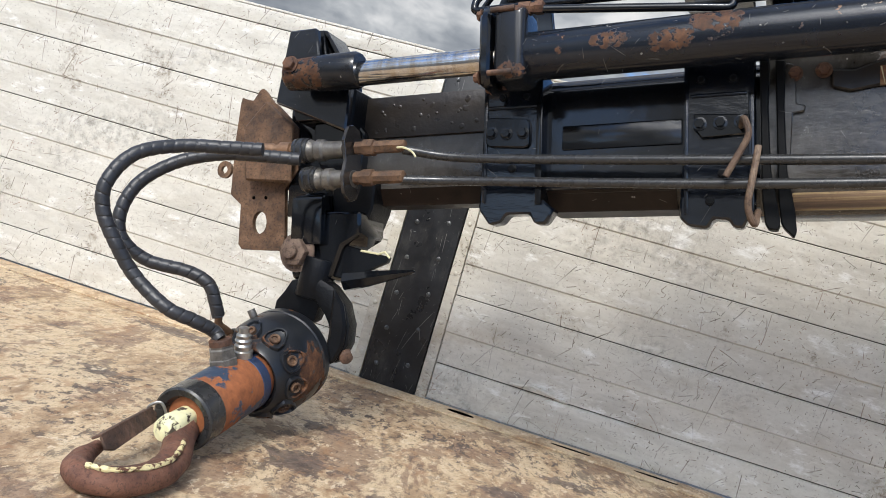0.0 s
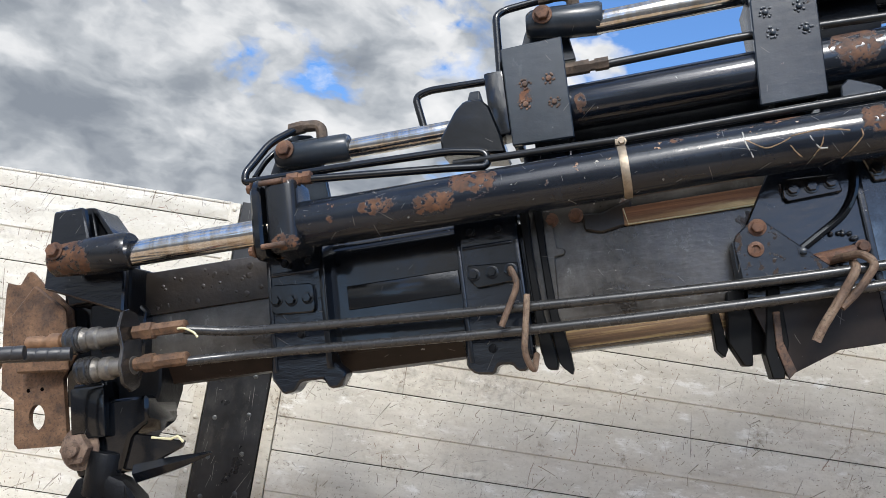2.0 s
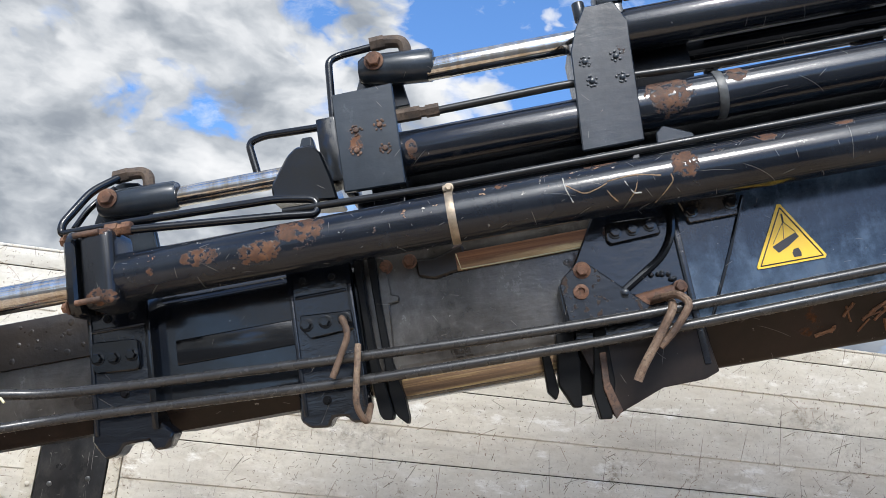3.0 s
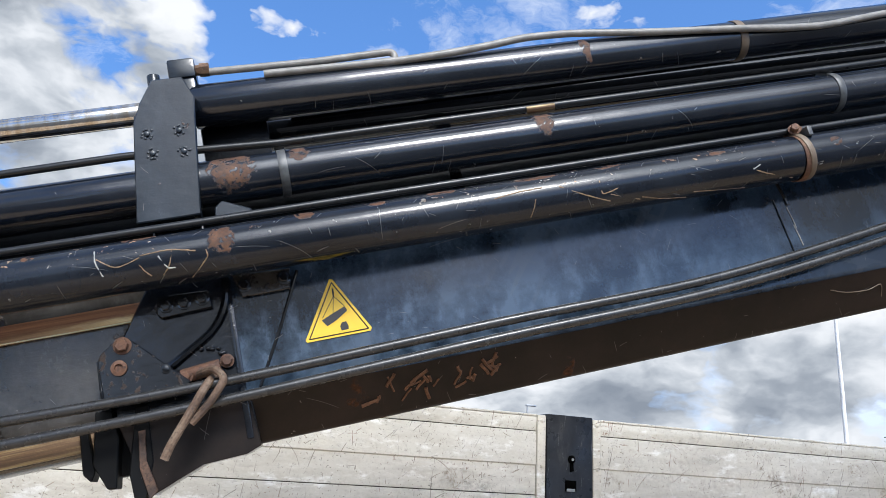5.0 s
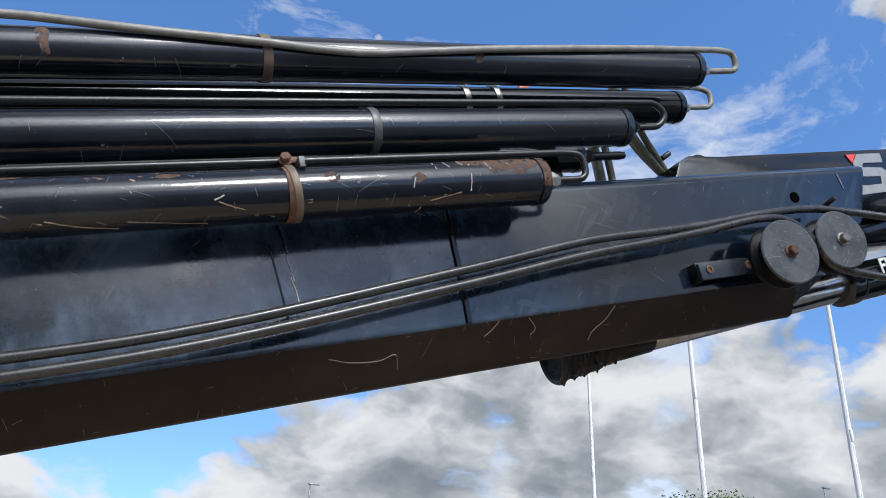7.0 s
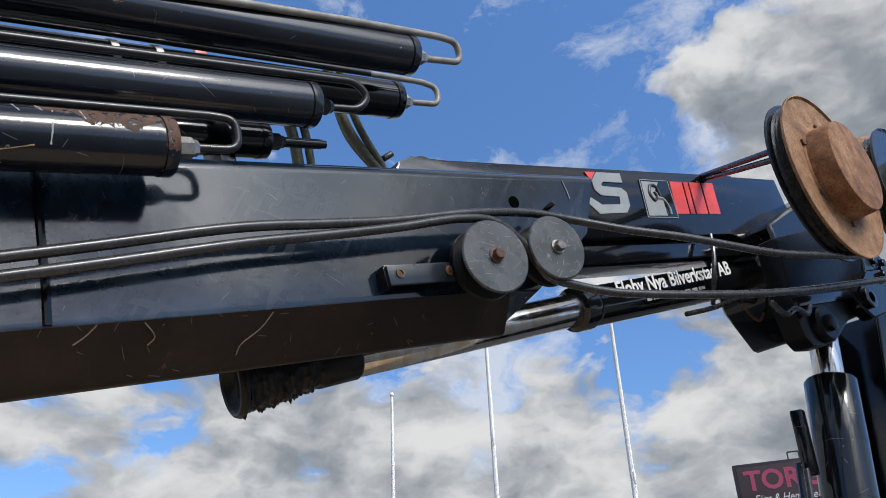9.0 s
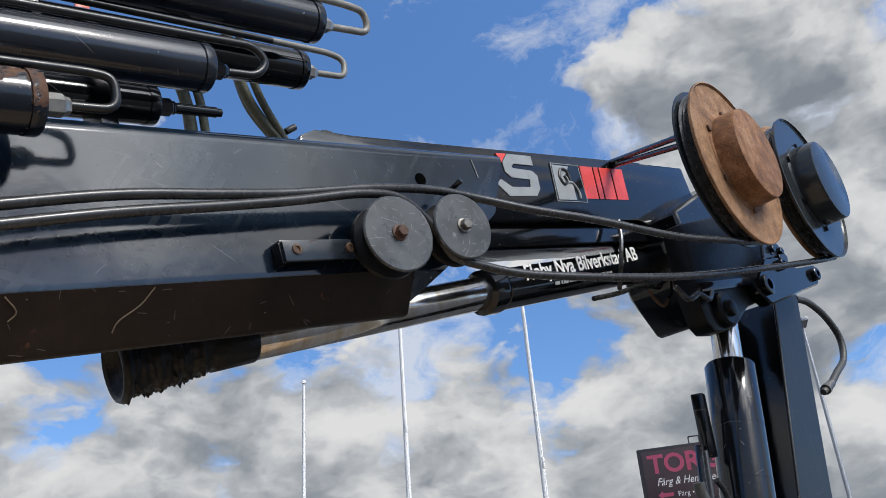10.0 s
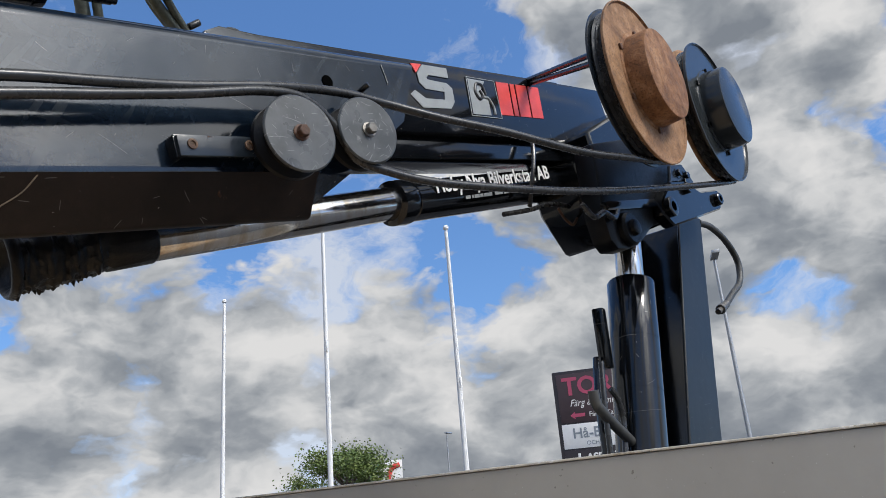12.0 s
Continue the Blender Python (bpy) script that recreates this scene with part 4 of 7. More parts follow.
for x0, x1 in ((-0.502, -0.338), (1.931, 2.108)):
    post = part("side_post", box(x0, x1, WALL_Y - 0.012, WALL_Y + 0.07, DECK, TOP + 0.008, 0.004), M_POST, truck, "black steel dropside post with scratches", Matrix())
    for k in range(9):
        for dx in (0.035, 0.125):
            if x0 < 0:
                c = Vector((x0 + dx, WALL_Y - 0.012, DECK + 0.06 + k * 0.105 + (0.02 if dx > 0.1 else 0)))
                part("post_bolt", lathe(c, c + Vector((0, -1, 0)), [(0, 0.0068), (0.0015, 0.0064), (0.0032, 0.003), (0.0034, 0)], 10), M_ROLLER, post, m=Matrix())
    if x0 > 1:
        cx = (x0 + x1) / 2 + 0.005
        part("keyhole", lathe((cx, WALL_Y - 0.0125, 1.982), (cx, 0, 1.982), [(0, 0.0), (0, 0.0135), (0.003, 0.0135), (0.003, 0)], 20), M_VOID, post, "dark keyhole in the post", Matrix())
        part("keyhole", prism([(cx - 0.005, 1.978), (cx + 0.005, 1.978), (cx + 0.008, 1.945), (cx - 0.006, 1.942)], WALL_Y - 0.0155, WALL_Y - 0.0126), M_VOID, post, m=Matrix())
        part("latch_opening", box(cx - 0.024, cx + 0.018, WALL_Y - 0.0155, WALL_Y - 0.0126, 1.880, 1.915, 0.001), M_VOID, post, "dark square latch opening", Matrix())
        part("latch_tongue", box(cx - 0.020, cx + 0.012, WALL_Y - 0.0168, WALL_Y - 0.0156, 1.880, 1.889, 0.0004), M_ZINC, post, "bright steel latch tongue", Matrix())
        part("keyhole_stud", lathe((cx + 0.003, WALL_Y - 0.0156, 1.982), (cx + 0.003, 0, 1.982), [(0, 0), (0, 0.005), (0.0012, 0.0045), (0.0014, 0)], 12), M_ZINC, post, m=Matrix())
    for a, b in ((x0 - 0.034, x0 - 0.003), (x1 + 0.003, x1 + 0.034)):
        part("post_edge", box(a, b, WALL_Y - 0.010, WALL_Y + 0.03, DECK + 0.004, TOP + 0.002, 0.004), M_ALU_EDGE, post, "dull aluminium edging with rivets", Matrix())
        for k in range(7):
            c = Vector(((a + b) / 2, WALL_Y - 0.010, DECK + 0.08 + k * 0.145))
            part("rivet", lathe(c, c + Vector((0, -1, 0)), [(0, 0.007), (0.002, 0.0065), (0.004, 0.003), (0.0045, 0)], 12), M_ALU_EDGE, post, m=Matrix())
part("headboard", box(HEAD_X, HEAD_X + 0.04, NEAR_Y - 0.03, WALL_Y + 0.06, DECK - 0.03, TOP - 0.034, 0.004), M_HEAD, truck, "plain grey painted headboard behind the crane", Matrix())
part("headboard_cap", box(HEAD_X - 0.004, HEAD_X + 0.044, NEAR_Y - 0.032, WALL_Y + 0.062, TOP - 0.033, TOP - 0.027, 0.002), M_ALU_EDGE, truck, "bare worn top edge", Matrix())
for y in (0.55, 1.4):
    part("chassis_rail", box(REAR_X, HEAD_X + 1.6, y - 0.04, y + 0.04, 0.74, 1.0, 0.01), M_POST, truck, "black steel chassis rail", Matrix())
for x in (-2.6, -1.4, -0.2, 1.0, 2.2, 3.6):
    part("cross_bearer", box(x - 0.04, x + 0.04, NEAR_Y, WALL_Y, 1.003, DECK - 0.032, 0.004), M_POST, truck, "black steel cross bearer", Matrix())
for x in (-1.9, -0.6, 4.9):
    for y, s in ((-0.05, 1), (2.02, -1)):
        c = Vector((x, y, 0.5))
        ty = part("wheel", lathe(c + Vector((0, -0.14, 0)), c + Vector((0, 0.2, 0)), [(0, 0.29), (0, 0.44), (0.03, 0.49), (0.25, 0.49), (0.28, 0.44), (0.28, 0.29), (0, 0.29)], 40), M_RUBBER, truck, "black rubber tyre", Matrix())
        part("rim", lathe(c + Vector((0, -0.10, 0)), c + Vector((0, 0.2, 0)), [(0, 0), (0, 0.12), (0.06, 0.2), (0.02, 0.288), (0.2, 0.288), (0.2, 0)], 32), M_GALV, ty, m=Matrix())
    part("axle", rod((x, 0.0, 0.5), (x, 2.0, 0.5), 0.06), M_POST, truck, m=Matrix())
    for y in (0.55, 1.4):
        part("axle_mount", box(x - 0.06, x + 0.06, y - 0.05, y + 0.05, 0.5, 0.742, 0.008), M_POST, truck, m=Matrix())

# ---------------------------------------------------------------- crane
# the boom's own frame: x runs up along the boom, y away from the near face, z across it
BOOM = pose(0.981, 1.229, 2.137, 0, -15.7, -14.2)
CW = Matrix()
crane = empty("loader_crane", pose(4.5, 0.55, 0.95), "black knuckle boom loader crane stretched over the truck bed", "crane")


def section(name, a0, a1, v, top, fold, bottom, material, label, width=0.2, inset=0.05, cut=None, slope=0.0):
    """A box boom section with chamfered lower and rounded upper corners; cut: two points (x, z) of a slanting end."""
    out = [(v + 0.004, fold - 0.006), (v, fold + 0.006), (v, fold + 0.010), (v + 0.001, top - 0.026), (v + 0.001, top - 0.022), (v + 0.006, top - 0.009), (v + 0.018, top), (v + 0.022, top), (v + width - 0.022, top), (v + width - 0.018, top), (v + width - 0.006, top - 0.009), (v + width, top - 0.022), (v + width, fold), (v + width - inset, bottom + slope + 0.006), (v + width - inset - 0.014, bottom + slope), (v + inset + 0.014, bottom), (v + inset, bottom + 0.006)]
    bm = prism_x(out, a0, a1)
    for (x0, z0), (x1, z1) in cut or ():
        nrm = Vector((-(z1 - z0), 0, x1 - x0)).normalized()
        r = bmesh.ops.bisect_plane(bm, geom=bm.verts[:] + bm.edges[:] + bm.faces[:], plane_co=(x0, 0, z0), plane_no=nrm, clear_outer=True)
        bmesh.ops.contextual_create(bm, geom=[e for e in r["geom_cut"] if isinstance(e, bmesh.types.BMEdge)])
    bmesh.ops.recalc_face_normals(bm, faces=bm.faces)
    return part(name, bm, material, crane, label, BOOM)


outer = section("outer_boom", -0.225, 2.45, 0.0, 0.188, -0.082, -0.157, M_BOOM, "long dark blue-black painted box boom, scratched and dusty", slope=0.022, cut=[((2.42, 0.19), (2.33, 0.04)), ((2.335, 0.04), (2.0, -0.160))])
# thin overlay on the chamfer, with the brown deck reflection in its colour
part("lower_skin", prism_x([(-0.0012, -0.0822), (0.0498, -0.1518), (0.0540, -0.1560), (0.0640, -0.1585), (0.1360, -0.1362), (0.1360, -0.1350), (0.064, -0.1570), (0.052, -0.1510), (0.001, -0.0822)], -0.222, 2.04), M_UNDER, outer, "lower side of the boom, dark brown for grease and deck reflection")
ext3 = section("boom_extension", -0.80, 0.5, 0.016, 0.180, -0.068, -0.119, M_DIRTY, "greasy worn black extension section", 0.168, 0.03)
ext2 = section("boom_extension", -1.22, 0.0, 0.031, 0.147, -0.064, -0.101, M_BLACK, "glossy black extension section", 0.138, 0.03)
ext1 = section("boom_extension", -1.62, -0.5, 0.048, 0.156, -0.046, -0.078, M_DIRTY, "dirty black innermost extension section", 0.104, 0.02)
part("wear_strip", box(-1.60, -1.30, 0.040, 0.0475, 0.062, 0.150, 0.002), M_GREASE, ext1, "caked dark grease along the upper side")
part("worn_patch", box(-0.618, -0.360, 0.008, 0.0155, 0.087, 0.120, 0.002), M_SLIDE, ext3, "bare brown strip worn by the slide pad")
part("bare_edge", sweep([(-0.616, 0.0072, 0.118), (-0.611, 0.0072, 0.0885), (-0.50, 0.0072, 0.0875), (-0.362, 0.0072, 0.0880)], 0.0012, 6), M_TIE, ext3, "pale rim of the worn strip")
part("worn_patch", box(-0.75, -0.47, 0.026, 0.034, -0.114, -0.080, 0.003), M_WORN, ext3, "bare brown strip along the lower edge")
part("stiffener", box(-1.15, -0.93, 0.0275, 0.0305, 0.012, 0.058, 0.002), M_BLACK, ext2)
part("lower_skin", prism_x([(0.0468, -0.0465), (0.0668, -0.0740), (0.0690, -0.0795), (0.130, -0.0795), (0.130, -0.0785), (0.0695, -0.0785), (0.0485, -0.0465)], -1.618, -1.31), M_UNDER, ext1, "lower side, dark brown for grease and deck reflection")
part("lower_skin", prism_x([(0.0298, -0.0645), (0.0598, -0.0960), (0.0620, -0.1025), (0.150, -0.1025), (0.150, -0.1015), (0.0625, -0.1015), (0.0315, -0.0645)], -1.18, -0.94), M_UNDER, ext2, "lower side, dark brown for grease and deck reflection")
# welds, hole and rib on the outer boom
part("weld_seam", sweep([(1.203, -0.001, 0.145), (1.201, -0.001, 0.06), (1.198, -0.001, -0.02), (1.194, -0.001, -0.079)], 0.006, 8), M_BLACK, outer)
part("weld_seam", sweep([(-0.105, -0.001, 0.125), (-0.150, -0.001, 0.03), (-0.205, -0.001, -0.075)], 0.003, 8), M_BLACK, outer)
part("weld_seam", sweep([(0.862, -0.001, 0.10), (0.868, -0.001, 0.02), (0.872, -0.001, -0.03)], 0.0015, 6), M_BLACK, outer)
part("lubrication_hole", lathe((2.126, -0.0012, 0.110), (2.126, 1, 0.110), [(0, 0), (0, 0.0135), (0.002, 0.0135), (0.002, 0)], 28), M_VOID, outer, "round dark hole in the side plate")
part("end_rib", sweep(bent_path([(-0.229, -0.004, 0.150), (-0.236, -0.004, 0.085), (-0.262, -0.004, 0.045), (-0.352, -0.004, -0.010)], 0.03), 0.007, 8), M_BLACK, outer)
part("paint_run", sweep(smooth_path([(0.882, -0.0008, 0.134), (0.888, -0.0008, 0.105), (0.891, -0.0008, 0.082)], 4), 0.0035, 6), M_COLLAR, outer, "black run of grease under the strap")
for a, w in ((0.887, 0.078), (0.889, 0.040), (2.30, 0.165)):
    part("paint_run", sweep([(a, -0.0005, w), (a + 0.004, -0.0006, w - 0.025), (a + 0.006, -0.0005, w - 0.045)], 0.0011, 6), M_SCUFF, outer)
# rusty scrawls on the lower side
random.seed(21)
for k in range(30):
    a = random.choice((-0.01, 0.01, 0.06, 0.09, 0.16, 0.19, 0.21, 0.22)) + random.uniform(-0.02, 0.02)
    u, an, n = random.uniform(0.25, 0.75), random.uniform(-1.4, 1.4), random.uniform(0.005, 0.018)
    pts = []
    for q in (-1, -0.3, 0.4, 1):
        uu = min(0.95, max(0.08, u + q * n * math.sin(an) / 0.086))
        pts.append((a + q * n * math.cos(an) + random.uniform(-0.002, 0.002), 0.05 * uu - 0.0016, -0.0822 - 0.0696 * uu))
    part("rust_scrawl", sweep(smooth_path(pts, 3), random.uniform(0.0016, 0.0034), 6), M_SCRAWL, outer, "orange rust scrawl")
for pts in ([(0.93, 0.3), (0.97, 0.45), (1.02, 0.5), (1.05, 0.42), (1.055, 0.75)], [(1.32, 0.05), (1.335, 0.30), (1.325, 0.45)], [(1.52, 0.05), (1.50, 0.35), (1.47, 0.60), (1.462, 0.80)], [(1.255, 0.02), (1.24, 0.2), (1.225, 0.32)]):
    part("rust_scrawl", sweep(smooth_path([(a, 0.05 * u - 0.0018, -0.0822 - 0.0696 * u) for a, u in pts], 4), 0.0011, 5), M_DULL_BAND, outer, "thin brown scratch")
# warning sticker
sticker = part("warning_sticker", prism([(-0.112, -0.004), (-0.110, -0.008), (0.004, -0.008), (0.007, -0.003), (-0.046, 0.097), (-0.052, 0.098)], -0.0022, -0.0012), M_YELLOW, outer, "yellow triangular hanging load warning sticker")
for pts in (((-0.105, -0.0035), (-0.049, 0.0915)), ((-0.049, 0.0915), (0.001, -0.0035)), ((0.001, -0.0035), (-0.105, -0.0035))):
    part("sticker_line", sweep([(pts[0][0], -0.0022, pts[0][1]), (pts[1][0], -0.0022, pts[1][1])], 0.0011, 6), M_INK, sticker)
for pts in ([(-0.078, 0.026), (-0.060, 0.034), (-0.034, 0.044), (-0.030, 0.036), (-0.052, 0.022), (-0.070, 0.014)], [(-0.044, 0.016), (-0.036, 0.017), (-0.033, 0.008), (-0.034, 0.002), (-0.047, 0.002), (-0.048, 0.010)]):
    part("sticker_figure", prism(pts, -0.0028, -0.0022), M_INK, sticker)
for q in ((-0.076, 0.03), (-0.056, 0.036), (-0.034, 0.045)):
    part("sticker_line", sweep([(-0.050, -0.0024, 0.066), (q[0], -0.0024, q[1])], 0.0006, 5), M_INK, sticker)
part("sticker_line", sweep([(-0.049, -0.0024, 0.080), (-0.050, -0.0024, 0.064)], 0.0016, 6), M_INK, sticker)


def bolts(spots, parent, r=0.009, h=0.009, material=None):
    for p in spots:
        part("bolt", hexnut(p, (0, -1, 0), r, h), material or M_BLACK, parent)


def pad(outline, v, parent_spots, name="slide_pad_plate", material=None):
    """A bolted cover of a slide pad."""
    ob = part(name, prism(outline, v - 0.009, v, 0.002), material or M_BLACK, crane, "black bolted slide pad cover", BOOM)
    bolts([(a, v - 0.009, w) for a, w in parent_spots], ob)
    return ob


# collars with feet at the ends of the sections
colA = part("boom_collar", prism([(-1.306, -0.072), (-1.300, 0.150), (-1.19, 0.146), (-1.186, -0.08), (-1.157, -0.105), (-1.175, -0.131), (-1.195, -0.131), (-1.205, -0.112), (-1.250, -0.112), (-1.262, -0.128), (-1.286, -0.132), (-1.308, -0.100)], 0.004, 0.045, 0.004), M_COLLAR, crane, "black collar round the section end", BOOM)
part("collar_lip", box(-1.193, -1.181, -0.004, 0.2, -0.095, 0.158, 0.002), M_BLACK, colA)
pad([(-1.293, 0.070), (-1.286, 0.076), (-1.212, 0.070), (-1.205, 0.062), (-1.205, 0.020), (-1.213, 0.014), (-1.286, 0.019), (-1.293, 0.026)], 0.004, ((-1.281, 0.045), (-1.251, 0.042), (-1.218, 0.042)))
colB = part("boom_collar", prism([(-0.930, -0.095), (-0.916, 0.155), (-0.806, 0.150), (-0.806, -0.120), (-0.818, -0.130), (-0.826, -0.145), (-0.842, -0.143), (-0.850, -0.130), (-0.874, -0.128), (-0.884, -0.144), (-0.916, -0.140), (-0.932, -0.125)], 0.002, 0.045, 0.004), M_COLLAR, crane, "black collar round the section end", BOOM)
pad([(-0.907, 0.056), (-0.815, 0.050), (-0.813, 0.016), (-0.893, 0.012), (-0.907, 0.030)], 0.002, ((-0.897, 0.037), (-0.863, 0.037), (-0.829, 0.037)))
for a, k in ((-0.800, 0.0), (-0.775, 0.006)):
    part("end_flange", prism([(a, 0.142), (a + 0.016, 0.140), (a + 0.014, 0.06), (a + 0.018, -0.05), (a + 0.030, -0.12), (a + 0.032, -0.140 - k * 2), (a + 0.028, -0.150 - k * 2), (a + 0.014, -0.148), (a + 0.008, -0.138), (a + 0.004, -0.10)], -0.006 + k, 0.03, 0.002), M_FLANGE, crane, "black end flange plate", BOOM)
part("seal_strip", prism([(-0.760, 0.138), (-0.745, 0.135), (-0.742, 0.066), (-0.728, 0.062), (-0.730, 0.052), (-0.748, 0.050), (-0.752, -0.03), (-0.768, -0.04)], 0.008, 0.016, 0.002), M_DIRTY, crane, "dirty strip on the section side", BOOM)
part("worn_pad", prism([(-0.69, 0.122), (-0.655, 0.118), (-0.60, 0.135), (-0.60, 0.090), (-0.66, 0.080), (-0.69, 0.090)], 0.009, 0.016, 0.004), M_GREASE, crane, "greasy pad under the cylinder", BOOM)
bolts([(-0.745, 0.010, 0.118), (-0.70, 0.010, 0.120)], ext3, 0.010, 0.010, M_RUST)
colC = part("boom_collar", prism([(-0.36, 0.150), (-0.225, 0.146), (-0.215, -0.163), (-0.240, -0.172), (-0.312, -0.174), (-0.400, -0.207), (-0.44, -0.07), (-0.43, 0.035)], 0.002, 0.06, 0.003), M_COLLAR, crane, "black collar round the outer boom's end", BOOM)
pad([(-0.350, 0.120), (-0.262, 0.116), (-0.258, 0.084), (-0.345, 0.080), (-0.352, 0.088)], 0.0, ((-0.335, 0.100), (-0.305, 0.100), (-0.274, 0.102)))
pad([(-0.218, 0.135), (-0.116, 0.130), (-0.122, 0.092), (-0.206, 0.092)], 0.0, ((-0.200, 0.112), (-0.130, 0.114)), material=M_DIRTY)
part("collar_skirt", prism([(-0.440, -0.070), (-0.222, -0.085), (-0.2145, -0.164), (-0.240, -0.173), (-0.312, -0.175), (-0.401, -0.208)], -0.0012, 0.006, 0.001), M_UNDER, colC, "dark brown lower part of the collar")
bracketC = part("hose_bracket", prism([(-0.450, 0.020), (-0.444, 0.032), (-0.415, 0.054), (-0.400, 0.054), (-0.308, -0.040), (-0.320, -0.050), (-0.400, -0.050), (-0.446, -0.060)], -0.036, -0.026, 0.002), M_KNOBBY, crane, "black triangular hose bracket with bolts", BOOM)
part("bracket_web", box(-0.452, -0.440, -0.034, 0.01, -0.06, 0.022, 0.002), M_BLACK, bracketC)
bolts([(-0.408, -0.036, 0.040)], bracketC, 0.011, 0.012, M_RUST)
part("bushing", lathe((-0.417, -0.036, 0.004), (-0.417, -1, 0.004), [(0, 0.013), (0.004, 0.013), (0.005, 0.007), (0.001, 0.0065), (0.001, 0)], 20), M_RUST, bracketC, "rusty bushing")
bolts([(-0.345, -0.036, -0.012)], bracketC, 0.006, 0.004)
for pts, v0, v1, mt in (([(-0.470, -0.055), (-0.444, -0.055), (-0.438, -0.107), (-0.450, -0.184), (-0.464, -0.182), (-0.482, -0.140)], -0.002, 0.04, M_FLANGE), ([(-0.406, -0.06), (-0.386, -0.06), (-0.388, -0.153), (-0.406, -0.211), (-0.424, -0.209), (-0.428, -0.166)], -0.005, 0.04, M_FLANGE), ([(-0.500, -0.07), (-0.488, -0.07), (-0.482, -0.15), (-0.490, -0.165), (-0.502, -0.15)], 0.01, 0.05, M_FLANGE)):
    part("end_flange", prism(pts, v0, v1, 0.002), mt, crane, "black end flange with rusty rim", BOOM)
part("rusty_rim", prism([(-0.405, -0.100), (-0.394, -0.100), (-0.398, -0.150), (-0.386, -0.200), (-0.400, -0.2125), (-0.410, -0.160)], -0.0095, -0.0052, 0.001), M_RUSTY_STUD, colC, "rusty front edge of the flange")
# box added to keep the gap between the flanges dark
part("collar_filler", box(-0.462, -0.388, 0.028, 0.070, -0.165, -0.04, 0.004), M_FLANGE, colC)
rp = part("pin_lug", rod((-0.325, -0.012, -0.026), (-0.26, -0.012, -0.020), 0.012), M_RUST, crane, "rusty pin with bolt", BOOM)
random.seed(9)
for k in range(34):
    an = k * 0.185
    c = Vector((-0.290 + 0.040 * math.cos(an) + random.uniform(-0.005, 0.005), -0.001, -0.006 + 0.026 * math.sin(an) + random.uniform(-0.005, 0.005)))
    part("weld_bead", lathe(c, c + Vector((0, -1, 0)), [(0, 0.0045), (0.002, 0.0038), (0.0036, 0.002), (0.004, 0)], 10), M_KNOBBY, rp)
bolts([(-0.318, -0.024, -0.030), (-0.248, -0.012, -0.014)], rp, 0.009, 0.010, M_RUST)


def hanger(pts, r=0.0056, bend=0.02):
    return part("hose_hanger", sweep(bent_path(pts, bend), r, 10), M_RUST_ROD, crane, "bent rusty rod that holds the hoses", BOOM)


hanger([(-0.829, -0.004, 0.030), (-0.822, -0.070, 0.030), (-0.812, -0.074, 0.000), (-0.850, -0.072, -0.068)])
hanger([(-0.800, -0.07, -0.020), (-0.806, -0.078, -0.060), (-0.818, -0.074, -0.120), (-0.806, -0.060, -0.152), (-0.802, -0.020, -0.120)])
hanger([(-0.30, -0.014, -0.028), (-0.266, -0.062, -0.030), (-0.250, -0.068, -0.050), (-0.281, -0.067, -0.086), (-0.314, -0.066, -0.111)], 0.0066, 0.03)
hanger([(-0.272, -0.03, -0.040), (-0.280, -0.072, -0.054), (-0.315, -0.073, -0.098), (-0.348, -0.070, -0.138), (-0.361, -0.068, -0.158)], 0.0072, 0.03)

# lips, ribs and grease round the collars
for col_ob, a0, a1, w0, w1, v in ((colA, -1.300, -1.292, -0.09, 0.148, 0.000), (colA, -1.292, -1.192, 0.092, 0.100, -0.001), (colA, -1.292, -1.190, -0.052, -0.046, -0.001), (colB, -0.924, -0.916, -0.12, 0.150, -0.003), (colB, -0.818, -0.808, -0.12, 0.146, -0.004), (colB, -0.914, -0.820, 0.086, 0.093, -0.002), (colC, -0.236, -0.224, -0.15, 0.140, -0.004)):
    part("collar_rib", box(a0, a1, v, v + 0.012, w0, w1, 0.003), M_COLLAR, col_ob)
for a, w in ((-1.262, 0.116), (-1.214, 0.114), (-1.24, -0.024)):
    part("bolt", hexnut((a, 0.003, w), (0, -1, 0), 0.006, 0.006), M_FORGED, colA)
for a, w in ((-0.895, 0.118), (-0.842, 0.116), (-0.86, -0.05), (-0.88, -0.098)):
    part("bolt", hexnut((a, 0.001, w), (0, -1, 0), 0.006, 0.006), M_FORGED, colB)
random.seed(4)
for k in range(22):
    a, w = random.uniform(-1.60, -1.33), random.uniform(0.07, 0.145)
    r = random.uniform(0.003, 0.008)
    part("grease_lump", rough_up(lathe((a, 0.0405, w), (a, -1, w), [(0, r), (0.0006, r * 0.9), (0.0013, r * 0.5), (0.0015, 0)], 14), 0.0015, 120, k), M_GREASE, ext1)

